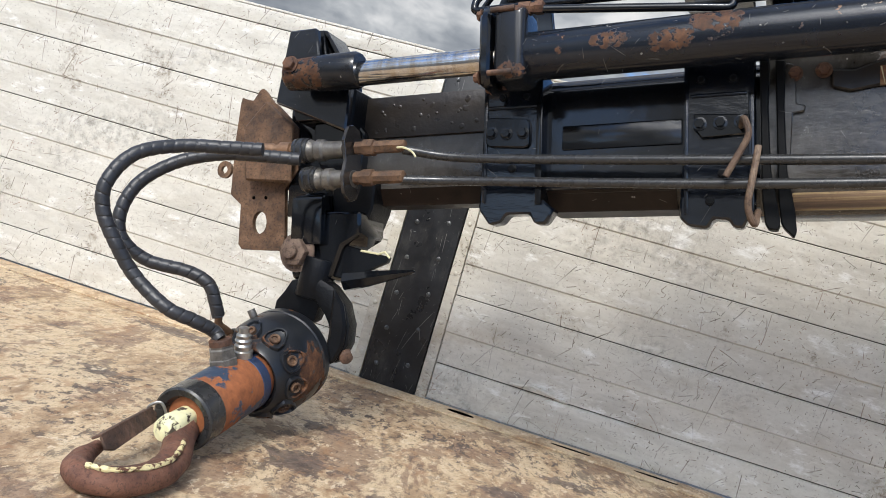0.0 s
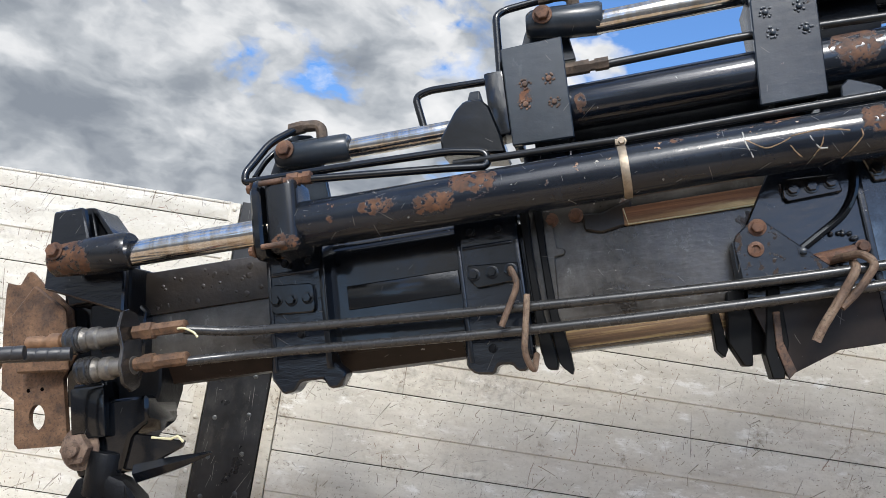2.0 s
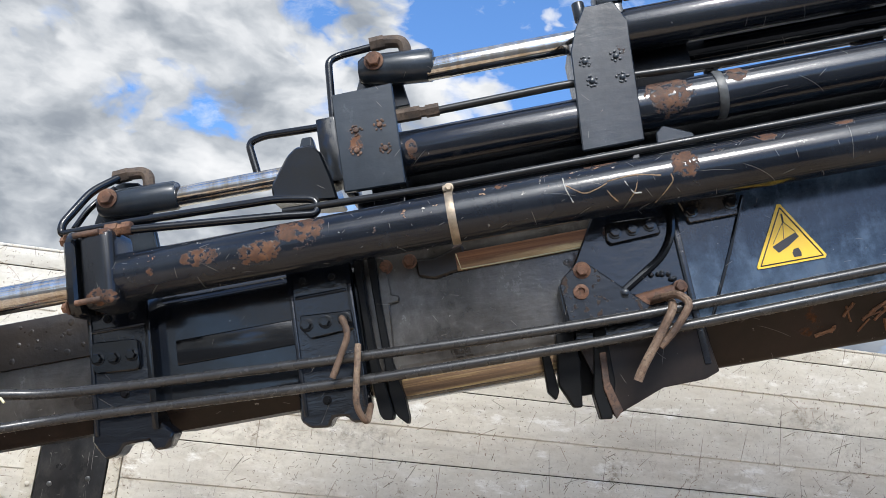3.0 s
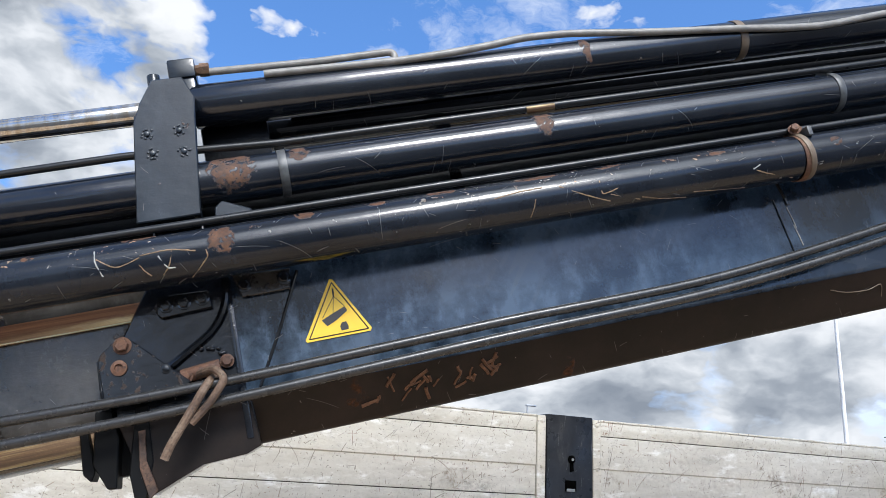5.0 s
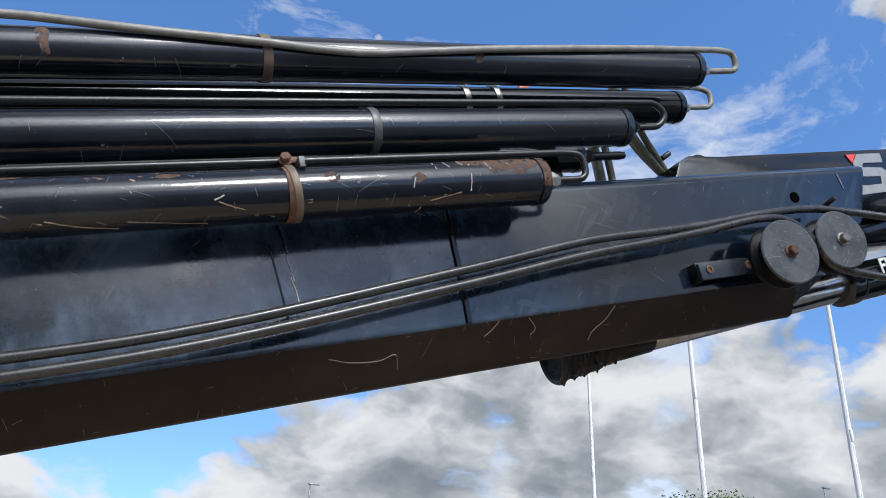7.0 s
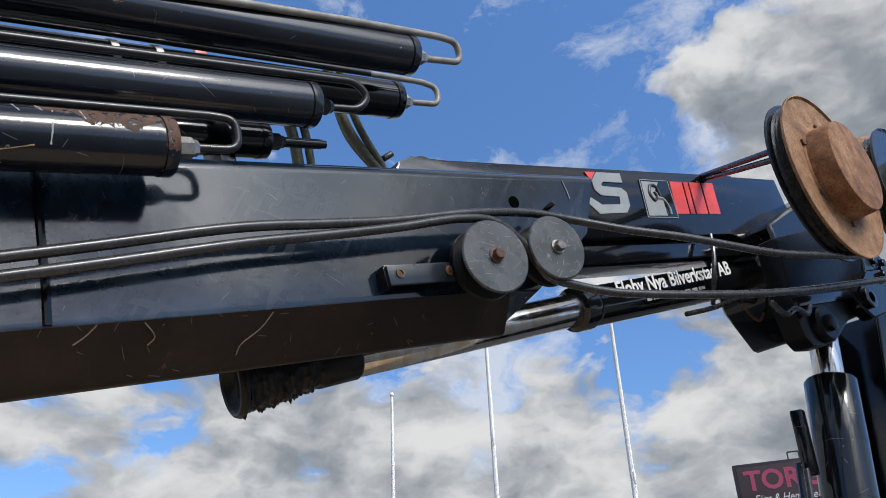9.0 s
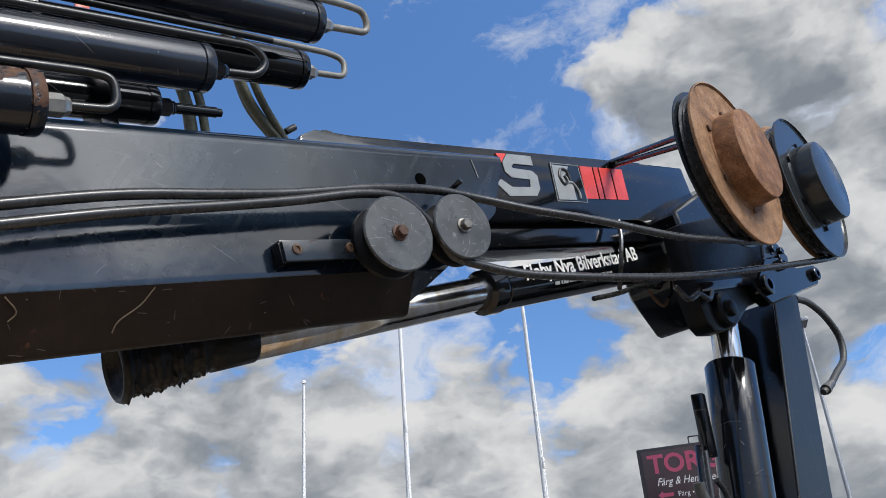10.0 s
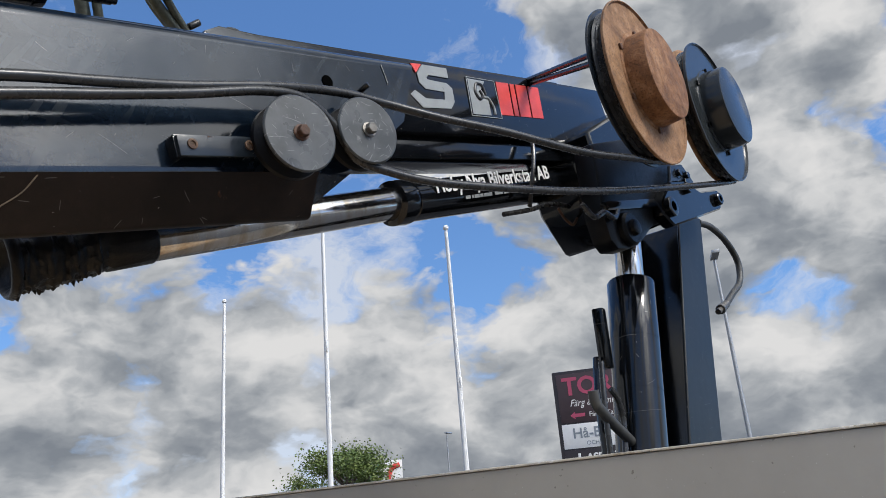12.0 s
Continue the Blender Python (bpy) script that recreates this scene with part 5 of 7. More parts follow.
# ---- extension cylinders


def cylinder(a0, a1, v, w, r, ra0, rr, material, label, w1=None):
    """Barrel with rolled end cap, chromed rod and gland."""
    w1 = w if w1 is None else w1
    p, q = Vector((a0, v, w)), Vector((a1, v, w1))
    n = (q - p).length
    b = part("extension_cylinder", lathe(p, q, [(0, 0), (0, r * 0.96), (0.004, r), (0.30, r), (n / 2, r), (n - 0.0245, r), (n - 0.024, r * 0.965), (n - 0.020, r * 0.965), (n - 0.0195, r * 1.025), (n - 0.0035, r * 1.025), (n - 0.001, r * 0.99), (n, r * 0.94), (n, r * 0.86), (n - 0.003, r * 0.84), (n - 0.003, 0)], 48), material, crane, label, BOOM)
    if rr:
        part("piston_rod", rod((ra0, v, w + (w - w1) * (a0 - ra0) / (a1 - a0)), (a0 + 0.02, v, w), rr, 40), M_CHROME, b, "chromed piston rod")
    return b


def strap(parent, a, v, w, r, wide, material, screw=True, label="worm drive hose clamp", mat_screw=None):
    """A band clamp round a barrel with its screw housing on top."""
    ob = part("clamp", lathe((a - wide / 2, v, w), (a + wide / 2, v, w), [(0, r + 0.0002), (0, r + 0.0016), (0.001, r + 0.002), (wide - 0.001, r + 0.002), (wide, r + 0.0016), (wide, r + 0.0002)], 48), material, parent, label)
    if screw:
        part("clamp_screw", box(a - wide * 0.6, a + wide * 0.6, v - 0.016, v + 0.012, w + r + 0.001, w + r + 0.012, 0.002), mat_screw or material, parent)
        part("clamp_screw", hexnut((a + wide * 0.2, v - 0.016, w + r + 0.006), (0, -1, 0), 0.006, 0.007), mat_screw or material, parent)
    return ob


c1 = cylinder(-1.185, 1.37, -0.080, 0.163, 0.0435, -1.56, 0.0245, M_BARREL, "black extension cylinder with chipped and rusty paint", 0.153)
c2 = cylinder(-0.70, 1.70, 0.020, 0.325, 0.0425, -1.13, 0.0195, M_BARREL_2, "glossy black extension cylinder with rust bands", 0.314)
c4 = cylinder(-0.24, 1.985, 0.030, 0.485, 0.0425, -0.61, 0.022, M_BARREL_2, "glossy black upper extension cylinder", 0.470)
c3 = cylinder(-0.12, 2.025, 0.160, 0.474, 0.042, 0, 0, M_BLACK, "glossy black extension cylinder on the far side", 0.440)
c5 = cylinder(-0.60, 1.66, 0.150, 0.330, 0.036, 0, 0, M_BLACK, "glossy black low cylinder on the far side", 0.306)
strap(c1, -0.607, -0.080, 0.1605, 0.0435, 0.014, M_CLAMP, label="dull steel worm drive clamp")
strap(c1, 0.884, -0.080, 0.154, 0.0437, 0.017, M_RUST, False, "rusty brown band round the barrel")
band = part("clamp", lathe((0.884, -0.080, 0.1545), (0.904, -0.0805, 0.1562), [(0, 0.0458), (0, 0.0472), (0.001, 0.0476), (0.011, 0.0476), (0.012, 0.0472), (0.012, 0.0458)], 48), M_DULL_BAND, c1, "dull steel worm drive clamp, slightly askew")
part("clamp_screw", box(0.880, 0.906, -0.100, -0.070, 0.2015, 0.2130, 0.003), M_RUST, band, "rusty screw housing")
part("clamp_screw", hexnut((0.886, -0.100, 0.2065), (-0.25, -1, 0.25), 0.0085, 0.013), M_RUST, band)
part("clamp_tail", box(0.902, 0.912, -0.118, -0.088, 0.186, 0.205, 0.002), M_BAND_GREY, band, "slotted end of the clamp band")
strap(c2, -0.096, 0.020, 0.3225, 0.0425, 0.016, M_BAND_GREY, label="grey painted clamp")
strap(c2, 1.096, 0.020, 0.317, 0.0425, 0.016, M_BAND_GREY, label="grey painted clamp")
strap(c4, 0.92, 0.030, 0.4775, 0.0425, 0.018, M_DULL_BAND, False, "faded strap")
for a in (1.391, 1.470):
    strap(c3, a, 0.160, 0.451, 0.042, 0.014, M_ZINC, False, "bright pipe strap")
for c, (a, v, w) in ((c1, (1.37, -0.080, 0.153)), (c2, (1.70, 0.020, 0.314)), (c3, (2.025, 0.160, 0.440)), (c4, (1.985, 0.030, 0.470)), (c5, (1.66, 0.150, 0.306))):
    far = c in (c3, c4)
    part("port_nut", lathe((a, v, w), (a + 1, v, w), [(-0.004, 0), (-0.004, 0.011), (0.006, 0.011), (0.007, 0.0165), (0.030, 0.0165), (0.034, 0.013), (0.040, 0.012), (0.040, 0)], 6), M_ZINC if c in (c1, c3, c4) else M_BLACK, c, "hex port nut")
# scratches and chips on the first cylinder: place along it and angle round it, upwards from its near side
SCRATCHES = [((0.25, 2), (0.295, 10), (0.341, 12)), ((0.325, -13), (0.32, -34), (0.314, -57)), ((0.373, 8), (0.42, -23), (0.467, -48)), ((0.451, 6), (0.452, -24), (0.464, -25), (0.483, -19)), ((0.468, -31), (0.528, -57)), ((0.531, -51), (0.576, -68), (0.627, -80)), ((0.638, -62), (0.752, -82)), ((0.767, -30), (0.791, -43), (0.854, -73)), ((1.109, -40), (1.105, -76), (1.10, -92)), ((1.121, -54), (1.179, -38))]
SCRATCHES += [((-0.415, 11), (-0.399, -6), (-0.382, -14), (-0.349, -1)), ((-0.351, -17), (-0.344, -32), (-0.336, -45)), ((-0.246, -6), (-0.245, -21), (-0.257, -40), (-0.275, -67)), ((-0.348, 3), (-0.304, 6), (-0.262, -5)), ((-0.298, 7), (-0.305, -24), (-0.318, -48))]
CHIPS = [((-0.417, 32), (-0.416, 2), (-0.408, -29)), ((-0.321, -3), (-0.309, -31), (-0.297, -34)), ((0.761, -27), (0.776, -18)), ((1.205, 34), (1.201, -5), (1.198, -36)), ((1.188, 54), (1.192, 31)), ((1.138, 47), (1.14, 20)), ((1.094, 0), (1.089, -22)), ((1.16, 50), (1.165, 26)), ((1.24, 40), (1.244, 14))]
for rows, thick, mt, lb in ((SCRATCHES, 0.0011, M_SCRATCH, "tan scratch through the paint"), (CHIPS, 0.0013, M_SCUFF, "pale chipped line")):
    for row in rows:
        pts = [(x, -0.080 - 0.0434 * math.cos(radians(g)), 0.1584 - 0.0039 * x + 0.0434 * math.sin(radians(g))) for x, g in row]
        part("scratch", rough_up(sweep(smooth_path(pts, 10) if len(pts) > 2 else [Vector(pts[0]).lerp(Vector(pts[1]), k / 8) for k in range(9)], thick, 6), 0.0007, 260), mt, c1, lb)
# gland of the first cylinder: retainer plate, bolts, ported block
gl = part("gland_block", box(-1.241, -1.180, -0.127, -0.034, 0.110, 0.250, 0.020, seg=4), M_GLAND, crane, "black cylinder gland block with rust", BOOM)
part("retainer_plate", prism_x([(-0.128, 0.125), (-0.118, 0.104), (-0.044, 0.104), (-0.034, 0.125), (-0.034, 0.232), (-0.048, 0.254), (-0.112, 0.254), (-0.128, 0.232)], -1.266, -1.246, 0.005), M_BLACK, gl)
for v, w in ((-0.106, 0.240), (-0.056, 0.236), (-0.114, 0.122), (-0.05, 0.120)):
    part("bolt", hexnut((-1.268, v, w), (-1, 0, 0), 0.009, 0.010), M_RUST, gl)
    part("bolt_shank", rod((-1.245, v - 0.022 if v < -0.08 else v, w), (-1.20, v - 0.022 if v < -0.08 else v, w), 0.0050), M_RUSTY_STUD, gl)
part("port_nut", lathe((-1.20, -0.10, 0.246), (-1, -0.10, 0.240), [(0, 0), (0, 0.013), (0.022, 0.013), (0.022, 0.010), (0.03, 0.010), (0.03, 0.0125), (0.045, 0.0125), (0.047, 0.008), (0.047, 0)], 6), M_RUST, gl, "rusty pipe union")
# rod eye of the first cylinder in its bracket
eye1 = part("rod_eye", lathe((-1.70, -0.084, 0.174), (-1.53, -0.082, 0.171), [(0, 0), (0, 0.026), (0.006, 0.031), (0.085, 0.036), (0.10, 0.037), (0.16, 0.037), (0.168, 0.033), (0.17, 0)], 36), M_EYE, crane, "black rod eye with heavy rust at the pin", BOOM)
part("eye_pin", hexnut((-1.675, -0.116, 0.186), (0, -1, 0.1), 0.013, 0.012), M_RUST, eye1, "rusty pin head")
part("eye_pin", rod((-1.675, -0.11, 0.186), (-1.675, 0.02, 0.186), 0.012), M_RUST, eye1)
tb = part("tip_bracket", prism([(-1.751, 0.305), (-1.673, 0.298), (-1.660, 0.200), (-1.640, 0.10), (-1.735, 0.10), (-1.757, 0.20)], 0.0, 0.014, 0.003), M_BLACK, crane, "black welded rod anchor bracket at the boom tip", BOOM)
part("bracket_plate", prism([(-1.751, 0.305), (-1.673, 0.298), (-1.620, 0.215), (-1.610, 0.10), (-1.735, 0.10), (-1.757, 0.20)], 0.066, 0.078, 0.003), M_BLACK, tb)
part("bracket_top", prism([(-1.751, 0.305), (-1.673, 0.298), (-1.672, 0.288), (-1.750, 0.294)], 0.014, 0.066, 0.001), M_BLACK, tb)
part("bracket_side", prism([(-1.676, 0.298), (-1.666, 0.296), (-1.612, 0.210), (-1.622, 0.204)], 0.0, 0.078, 0.002), M_BLACK, tb)
# solid block added to darken the hollow of the bracket
part("bracket_web", prism([(-1.742, 0.292), (-1.684, 0.288), (-1.628, 0.205), (-1.616, 0.10), (-1.733, 0.10)], 0.018, 0.064, 0.002), M_FORGED, tb)
part("bracket_front", prism([(-1.740, 0.293), (-1.672, 0.292), (-1.660, 0.215), (-1.648, 0.172), (-1.582, 0.160), (-1.592, 0.064), (-1.768, 0.136)], -0.032, -0.014, 0.004), M_COLLAR, tb)
part("bracket_base", prism([(-1.765, 0.150), (-1.762, 0.136), (-1.600, 0.064), (-1.588, 0.070), (-1.580, 0.158)], -0.014, 0.078, 0.004), M_FORGED, tb)
part("bracket_floor", prism([(-1.70, 0.10), (-1.60, 0.10), (-1.575, 0.07), (-1.585, -0.04), (-1.66, -0.04), (-1.70, 0.04)], 0.02, 0.10, 0.004), M_BLACK, tb)

# second cylinder: rod eye, ears, elbow, end bracket
e2 = part("rod_eye", lathe((-1.265, 0.018, 0.336), (-1.112, 0.020, 0.331), [(0, 0), (0, 0.02), (0.010, 0.026), (0.06, 0.028), (0.145, 0.028), (0.152, 0.024), (0.152, 0)], 32), M_GREY, crane, "dark rod eye of the second cylinder", BOOM)
part("eye_pin", hexnut((-1.238, -0.010, 0.340), (0, -1, 0), 0.014, 0.014), M_RUST, e2, "rusty pin head")
for v in (0.044, 0.056):
    part("eye_lug", prism([(-1.315, 0.20), (-1.295, 0.315), (-1.268, 0.372), (-1.235, 0.388), (-1.200, 0.380), (-1.188, 0.345), (-1.170, 0.20)], v, v + 0.009, 0.002), M_GREY, crane, "dark steel ear plate", BOOM)
part("elbow_fitting", sweep(bent_path([(-1.170, 0.02, 0.350), (-1.168, 0.02, 0.388), (-1.215, 0.02, 0.392)], 0.02), 0.0115, 10), M_BRONZE, e2, "brown elbow fitting")
part("elbow_nut", lathe((-1.205, 0.02, 0.391), (-1.30, 0.02, 0.385), [(0, 0), (0, 0.013), (0.03, 0.013), (0.03, 0)], 6), M_BRONZE, e2)
trap = part("cylinder_foot", prism([(-0.925, 0.265), (-0.925, 0.300), (-0.890, 0.350), (-0.872, 0.364), (-0.842, 0.364), (-0.826, 0.345), (-0.812, 0.290), (-0.806, 0.250)], -0.022, 0.07, 0.004), M_BLACK, crane, "black faceted cylinder foot", BOOM)
part("foot_lug", prism([(-0.872, 0.360), (-0.862, 0.388), (-0.843, 0.388), (-0.838, 0.360)], 0.0, 0.02, 0.002), M_GREY, trap)
part("gland_block", box(-0.83, -0.79, -0.012, 0.052, 0.288, 0.415, 0.006), M_BLACK, crane, "black gland block", BOOM)
plA = part("cylinder_bracket", prism([(-0.792, 0.258), (-0.790, 0.447), (-0.676, 0.449), (-0.680, 0.254)], -0.030, -0.018, 0.002), M_BRACKET, crane, "dark grey bracket plate with weld studs and a rust patch", BOOM)
part("bracket_side", box(-0.694, -0.680, -0.018, 0.08, 0.256, 0.447, 0.002), M_GREY, plA)
part("bracket_side", box(-0.790, -0.776, -0.018, 0.08, 0.256, 0.446, 0.002), M_GREY, plA)
plB = part("cylinder_bracket", prism([(-0.362, 0.250), (-0.345, 0.440), (-0.330, 0.478), (-0.304, 0.522), (-0.250, 0.522), (-0.232, 0.478), (-0.236, 0.440), (-0.252, 0.250)], -0.030, -0.018, 0.002), M_GREY, crane, "tall dark grey bracket plate with weld studs", BOOM)
part("bracket_side", box(-0.266, -0.254, -0.018, 0.08, 0.252, 0.50, 0.002), M_GREY, plB)
part("bracket_side", box(-0.345, -0.333, -0.018, 0.08, 0.252, 0.46, 0.002), M_GREY, plB)
random.seed(7)
for pl, pts in ((plA, ((-0.754, 0.370), (-0.758, 0.331), (-0.710, 0.372), (-0.706, 0.326))), (plB, ((-0.324, 0.415), (-0.268, 0.414), (-0.319, 0.376), (-0.265, 0.372)))):
    for a, w in pts:
        bm = lathe((a, -0.030, w), (a, -1, w), [(0, 0.0055), (0.004, 0.005), (0.005, 0.003), (0.005, 0)], 10)
        for k in range(9):
            an, rr = k * 0.698 + random.random(), 0.008 + 0.003 * random.random()
            c = Vector((a + rr * math.cos(an), -0.0305, w + rr * math.sin(an)))
            lathe(c, c + Vector((0, -1, 0)), [(0, 0.0026), (0.0016, 0.002), (0.0022, 0)], 6, bm)
        part("weld_stud", bm, M_RUSTY_STUD if pl is plA else M_GREY, pl)
# upper cylinder: eye, ears, elbow, ported block
e4 = part("rod_eye", lathe((-0.738, 0.034, 0.512), (-0.592, 0.033, 0.497), [(0, 0), (0, 0.022), (0.01, 0.029), (0.05, 0.032), (0.138, 0.032), (0.145, 0.028), (0.145, 0)], 32), M_GREY, crane, "dark rod eye of the upper cylinder", BOOM)
part("eye_pin", hexnut((-0.705, 0.002, 0.514), (0, -1, 0), 0.014, 0.014), M_RUST, e4, "rusty pin head")
part("eye_lug", prism([(-0.775, 0.44), (-0.745, 0.515), (-0.720, 0.545), (-0.690, 0.550), (-0.668, 0.535), (-0.655, 0.44)], 0.066, 0.080, 0.002), M_GREY, crane, "dark steel ear plate", BOOM)
part("elbow_fitting", sweep(bent_path([(-0.645, 0.034, 0.52), (-0.644, 0.034, 0.560), (-0.695, 0.034, 0.566)], 0.02), 0.0125, 10), M_BRONZE, e4, "brown elbow fitting")
part("elbow_nut", lathe((-0.682, 0.034, 0.565), (-0.80, 0.034, 0.560), [(0, 0), (0, 0.014), (0.028, 0.014), (0.028, 0)], 6), M_BRONZE, e4)
blk = part("port_block", box(-0.275, -0.225, -0.008, 0.05, 0.532, 0.572, 0.005), M_GREY, crane, "grey ported block on the upper cylinder", BOOM)
part("block_foot", box(-0.256, -0.228, -0.004, 0.06, 0.458, 0.534, 0.006), M_GREY, blk)
part("block_stud", rod((-0.305, 0.02, 0.52), (-0.305, 0.02, 0.556), 0.012), M_GREY, blk)
part("port_nut", lathe((-0.226, 0.015, 0.555), (1, 0.015, 0.50), [(0, 0), (0, 0.010), (0.008, 0.010), (0.008, 0.013), (0.026, 0.013), (0.026, 0)], 6), M_RUSTY_PLATE, blk, "brown pipe union")
# block added to make the gap behind the bracket dark
part("block_filler", box(-0.238, -0.108, 0.070, 0.165, 0.385, 0.475, 0.008), M_FORGED, blk, "black filler added in the dark gap behind the bracket")
part("small_lug", prism([(-0.232, 0.232), (-0.228, 0.262), (-0.214, 0.273), (-0.166, 0.250), (-0.160, 0.232)], -0.02, -0.008, 0.002), M_GREY, crane, "small grey lifting lug", BOOM)
for a in (-0.735, -0.30):
    part("cylinder_saddle", box(a - 0.045, a + 0.045, 0.02, 0.12, 0.140, 0.262, 0.004), M_BLACK, crane, "black block under the cylinder bracket", BOOM)
# long box added so the gaps between the cylinders stay black
part("gap_filler", box(-0.76, 1.42, 0.10, 0.17, 0.186, 0.315, 0.004), M_FORGED, crane, "black filler added in the dark gaps on top of the boom", BOOM)
for a in (0.25, 1.55):
    part("cylinder_saddle", box(a - 0.015, a + 0.015, 0.10, 0.17, 0.187, 0.43, 0.003), M_BLACK, crane, "black far side saddle", BOOM)


def pipe(pts, r, material, label, bend=0.02, parent=None):
    return part("hydraulic_pipe", sweep(bent_path(pts, bend), r, 12), material, crane, label, BOOM)


pipe([(-1.22, 0.02, 0.390), (-1.262, -0.02, 0.356), (-1.302, -0.058, 0.290), (-1.304, -0.060, 0.270), (-1.165, -0.06, 0.268), (-0.905, -0.06, 0.259), (-0.838, -0.06, 0.246), (-0.838, -0.062, 0.218), (-0.90, -0.07, 0.224), (-1.155, -0.10, 0.241)], 0.0075, M_BLACK, "black bent steel pipe looped at the gland", 0.022)
pipe([(-1.24, 0.03, 0.372), (-1.285, 0.01, 0.335), (-1.300, -0.02, 0.290)], 0.006, M_BLACK, "short black bent pipe")
pipe([(-0.90, -0.055, 0.236), (-0.62, -0.088, 0.2165), (0.4, -0.088, 0.2115), (1.44, -0.088, 0.207), (1.474, -0.092, 0.200), (1.474, -0.088, 0.150), (1.395, -0.082, 0.153)], 0.0068, M_PIPE_BLACK, "long black steel pipe along the lowest cylinder", 0.028)
pipe([(-0.70, 0.034, 0.560), (-0.775, 0.03, 0.553), (-0.794, 0.02, 0.540), (-0.802, 0.02, 0.405)], 0.0075, M_BLACK, "black bent pipe to the bracket")
pipe([(-0.965, 0.06, 0.33), (-0.980, 0.06, 0.424), (-0.950, 0.06, 0.432), (-0.79, 0.05, 0.421)], 0.0075, M_BLACK, "black bent pipe over the foot")
p3 = pipe([(-0.60, -0.004, 0.388), (-0.37, -0.004, 0.390), (-0.09, -0.004, 0.374), (0.42, -0.004, 0.372), (1.10, 0.0, 0.368), (1.80, 0.006, 0.368), (1.826, 0.01, 0.340), (1.80, 0.016, 0.312), (1.725, 0.02, 0.313)], 0.0075, M_PIPE_BLACK, "long black steel pipe along the second cylinder", 0.024)
part("pipe_union", lathe((-0.684, -0.004, 0.392), (-0.5, -0.004, 0.388), [(0, 0), (0, 0.013), (0.05, 0.013), (0.05, 0.0095), (0.06, 0.0095), (0.06, 0.012), (0.085, 0.012), (0.085, 0)], 6), M_BRONZE, p3, "brown pipe union")
part("rust_sleeve", rod((0.395, -0.004, 0.3702), (0.455, -0.004, 0.3696), 0.0082), M_WORN, p3, "bare yellowish band where paint is gone")
pipe([(-0.20, 0.010, 0.546), (0.0, 0.004, 0.537), (0.10, 0.0, 0.536), (0.156, -0.004, 0.534), (0.158, -0.008, 0.511), (0.08, -0.006, 0.514), (-0.10, -0.004, 0.520)], 0.0075, M_PIPE, "grey pipe looped on the upper cylinder", 0.014)
pipe([(0.13, -0.006, 0.511), (0.26, -0.014, 0.510), (0.35, -0.010, 0.518), (0.435, -0.004, 0.530), (0.53, -0.004, 0.527), (0.70, -0.017, 0.500), (0.915, -0.021, 0.479), (1.01, -0.021, 0.468), (1.11, -0.020, 0.462), (1.24, -0.021, 0.470), (1.40, -0.021, 0.480), (1.60, -0.018, 0.490), (1.83, -0.008, 0.503), (2.06, 0.006, 0.515), (2.12, 0.016, 0.516), (2.125, 0.026, 0.470), (2.01, 0.030, 0.468)], 0.0078, M_PIPE, "grey bent pipe lying on the upper cylinder", 0.03)
pipe([(-0.06, 0.108, 0.482), (0.6, 0.108, 0.484), (1.4, 0.118, 0.486), (1.96, 0.150, 0.497)], 0.0072, M_PIPE_BLACK, "black pipe of the far cylinder", 0.03)
pipe([(1.955, 0.150, 0.497), (2.12, 0.16, 0.500), (2.160, 0.16, 0.488), (2.150, 0.16, 0.442), (2.05, 0.16, 0.440)], 0.0072, M_PIPE, "grey pipe end of the far cylinder", 0.03)
part("port_stub", lathe((1.69, 0.150, 0.306), (1.80, 0.152, 0.307), [(0, 0), (0, 0.0105), (0.095, 0.0105), (0.097, 0.0085), (0.106, 0.0085), (0.108, 0)], 14), M_BLACK, c5)
for dv, k, r in ((0.0, 0.0, 0.012), (0.024, 0.016, 0.012), (-0.012, 0.024, 0.009)):
    part("hydraulic_hose", sweep(smooth_path([(1.90 + k, 0.22 + dv, 0.56), (1.925 + k, 0.25 + dv, 0.485), (1.955 + k, 0.27 + dv, 0.41), (2.02 + k * 0.6, 0.29 + dv * 0.5, 0.335), (2.06, 0.30, 0.30)]), r, 12), M_BRAID, crane, "braided grey-green hydraulic hose", BOOM)
    part("hydraulic_hose", sweep(smooth_path([(1.735 + k, 0.19 + dv, 0.44), (1.755 + k, 0.20 + dv, 0.37), (1.760 + k, 0.21 + dv, 0.30), (1.75 + k, 0.21 + dv, 0.22)]), r, 12), M_BRAID, crane, "braided grey hydraulic hose", BOOM)
part("cable_tie_end", rod((2.035, 0.275, 0.350), (2.06, 0.27, 0.362), 0.008, 10), M_RUBBER, crane, "black cable tie knot", BOOM)
part("marker_block", box(1.548, 1.574, 0.142, 0.160, 0.474, 0.494, 0.003), M_RED_CLIP, crane, "small orange-red plastic clip", BOOM)

# ---- inner boom and its cylinder
inner = part("inner_boom", prism([(1.96, 0.22), (2.02, 0.308), (2.06, 0.324), (2.16, 0.318), (3.50, 0.314), (3.72, 0.312), (3.74, -0.05), (3.45, 0.03), (3.30, 0.102), (1.98, 0.102)], 0.205, 0.40, 0.007, seg=2), M_BLACK, crane, "glossy black inner boom with maker's marks", BOOM)
part("top_rail", box(2.22, 3.45, 0.215, 0.235, 0.3145, 0.3215, 0.002), M_BLACK, inner)
part("end_cap", lathe((2.10, 0.215, 0.29), (2.10, 0.38, 0.29), [(0, 0), (0, 0.040), (0.16, 0.040), (0.16, 0)], 32), M_GREY, inner, "rounded grey end of the boom")
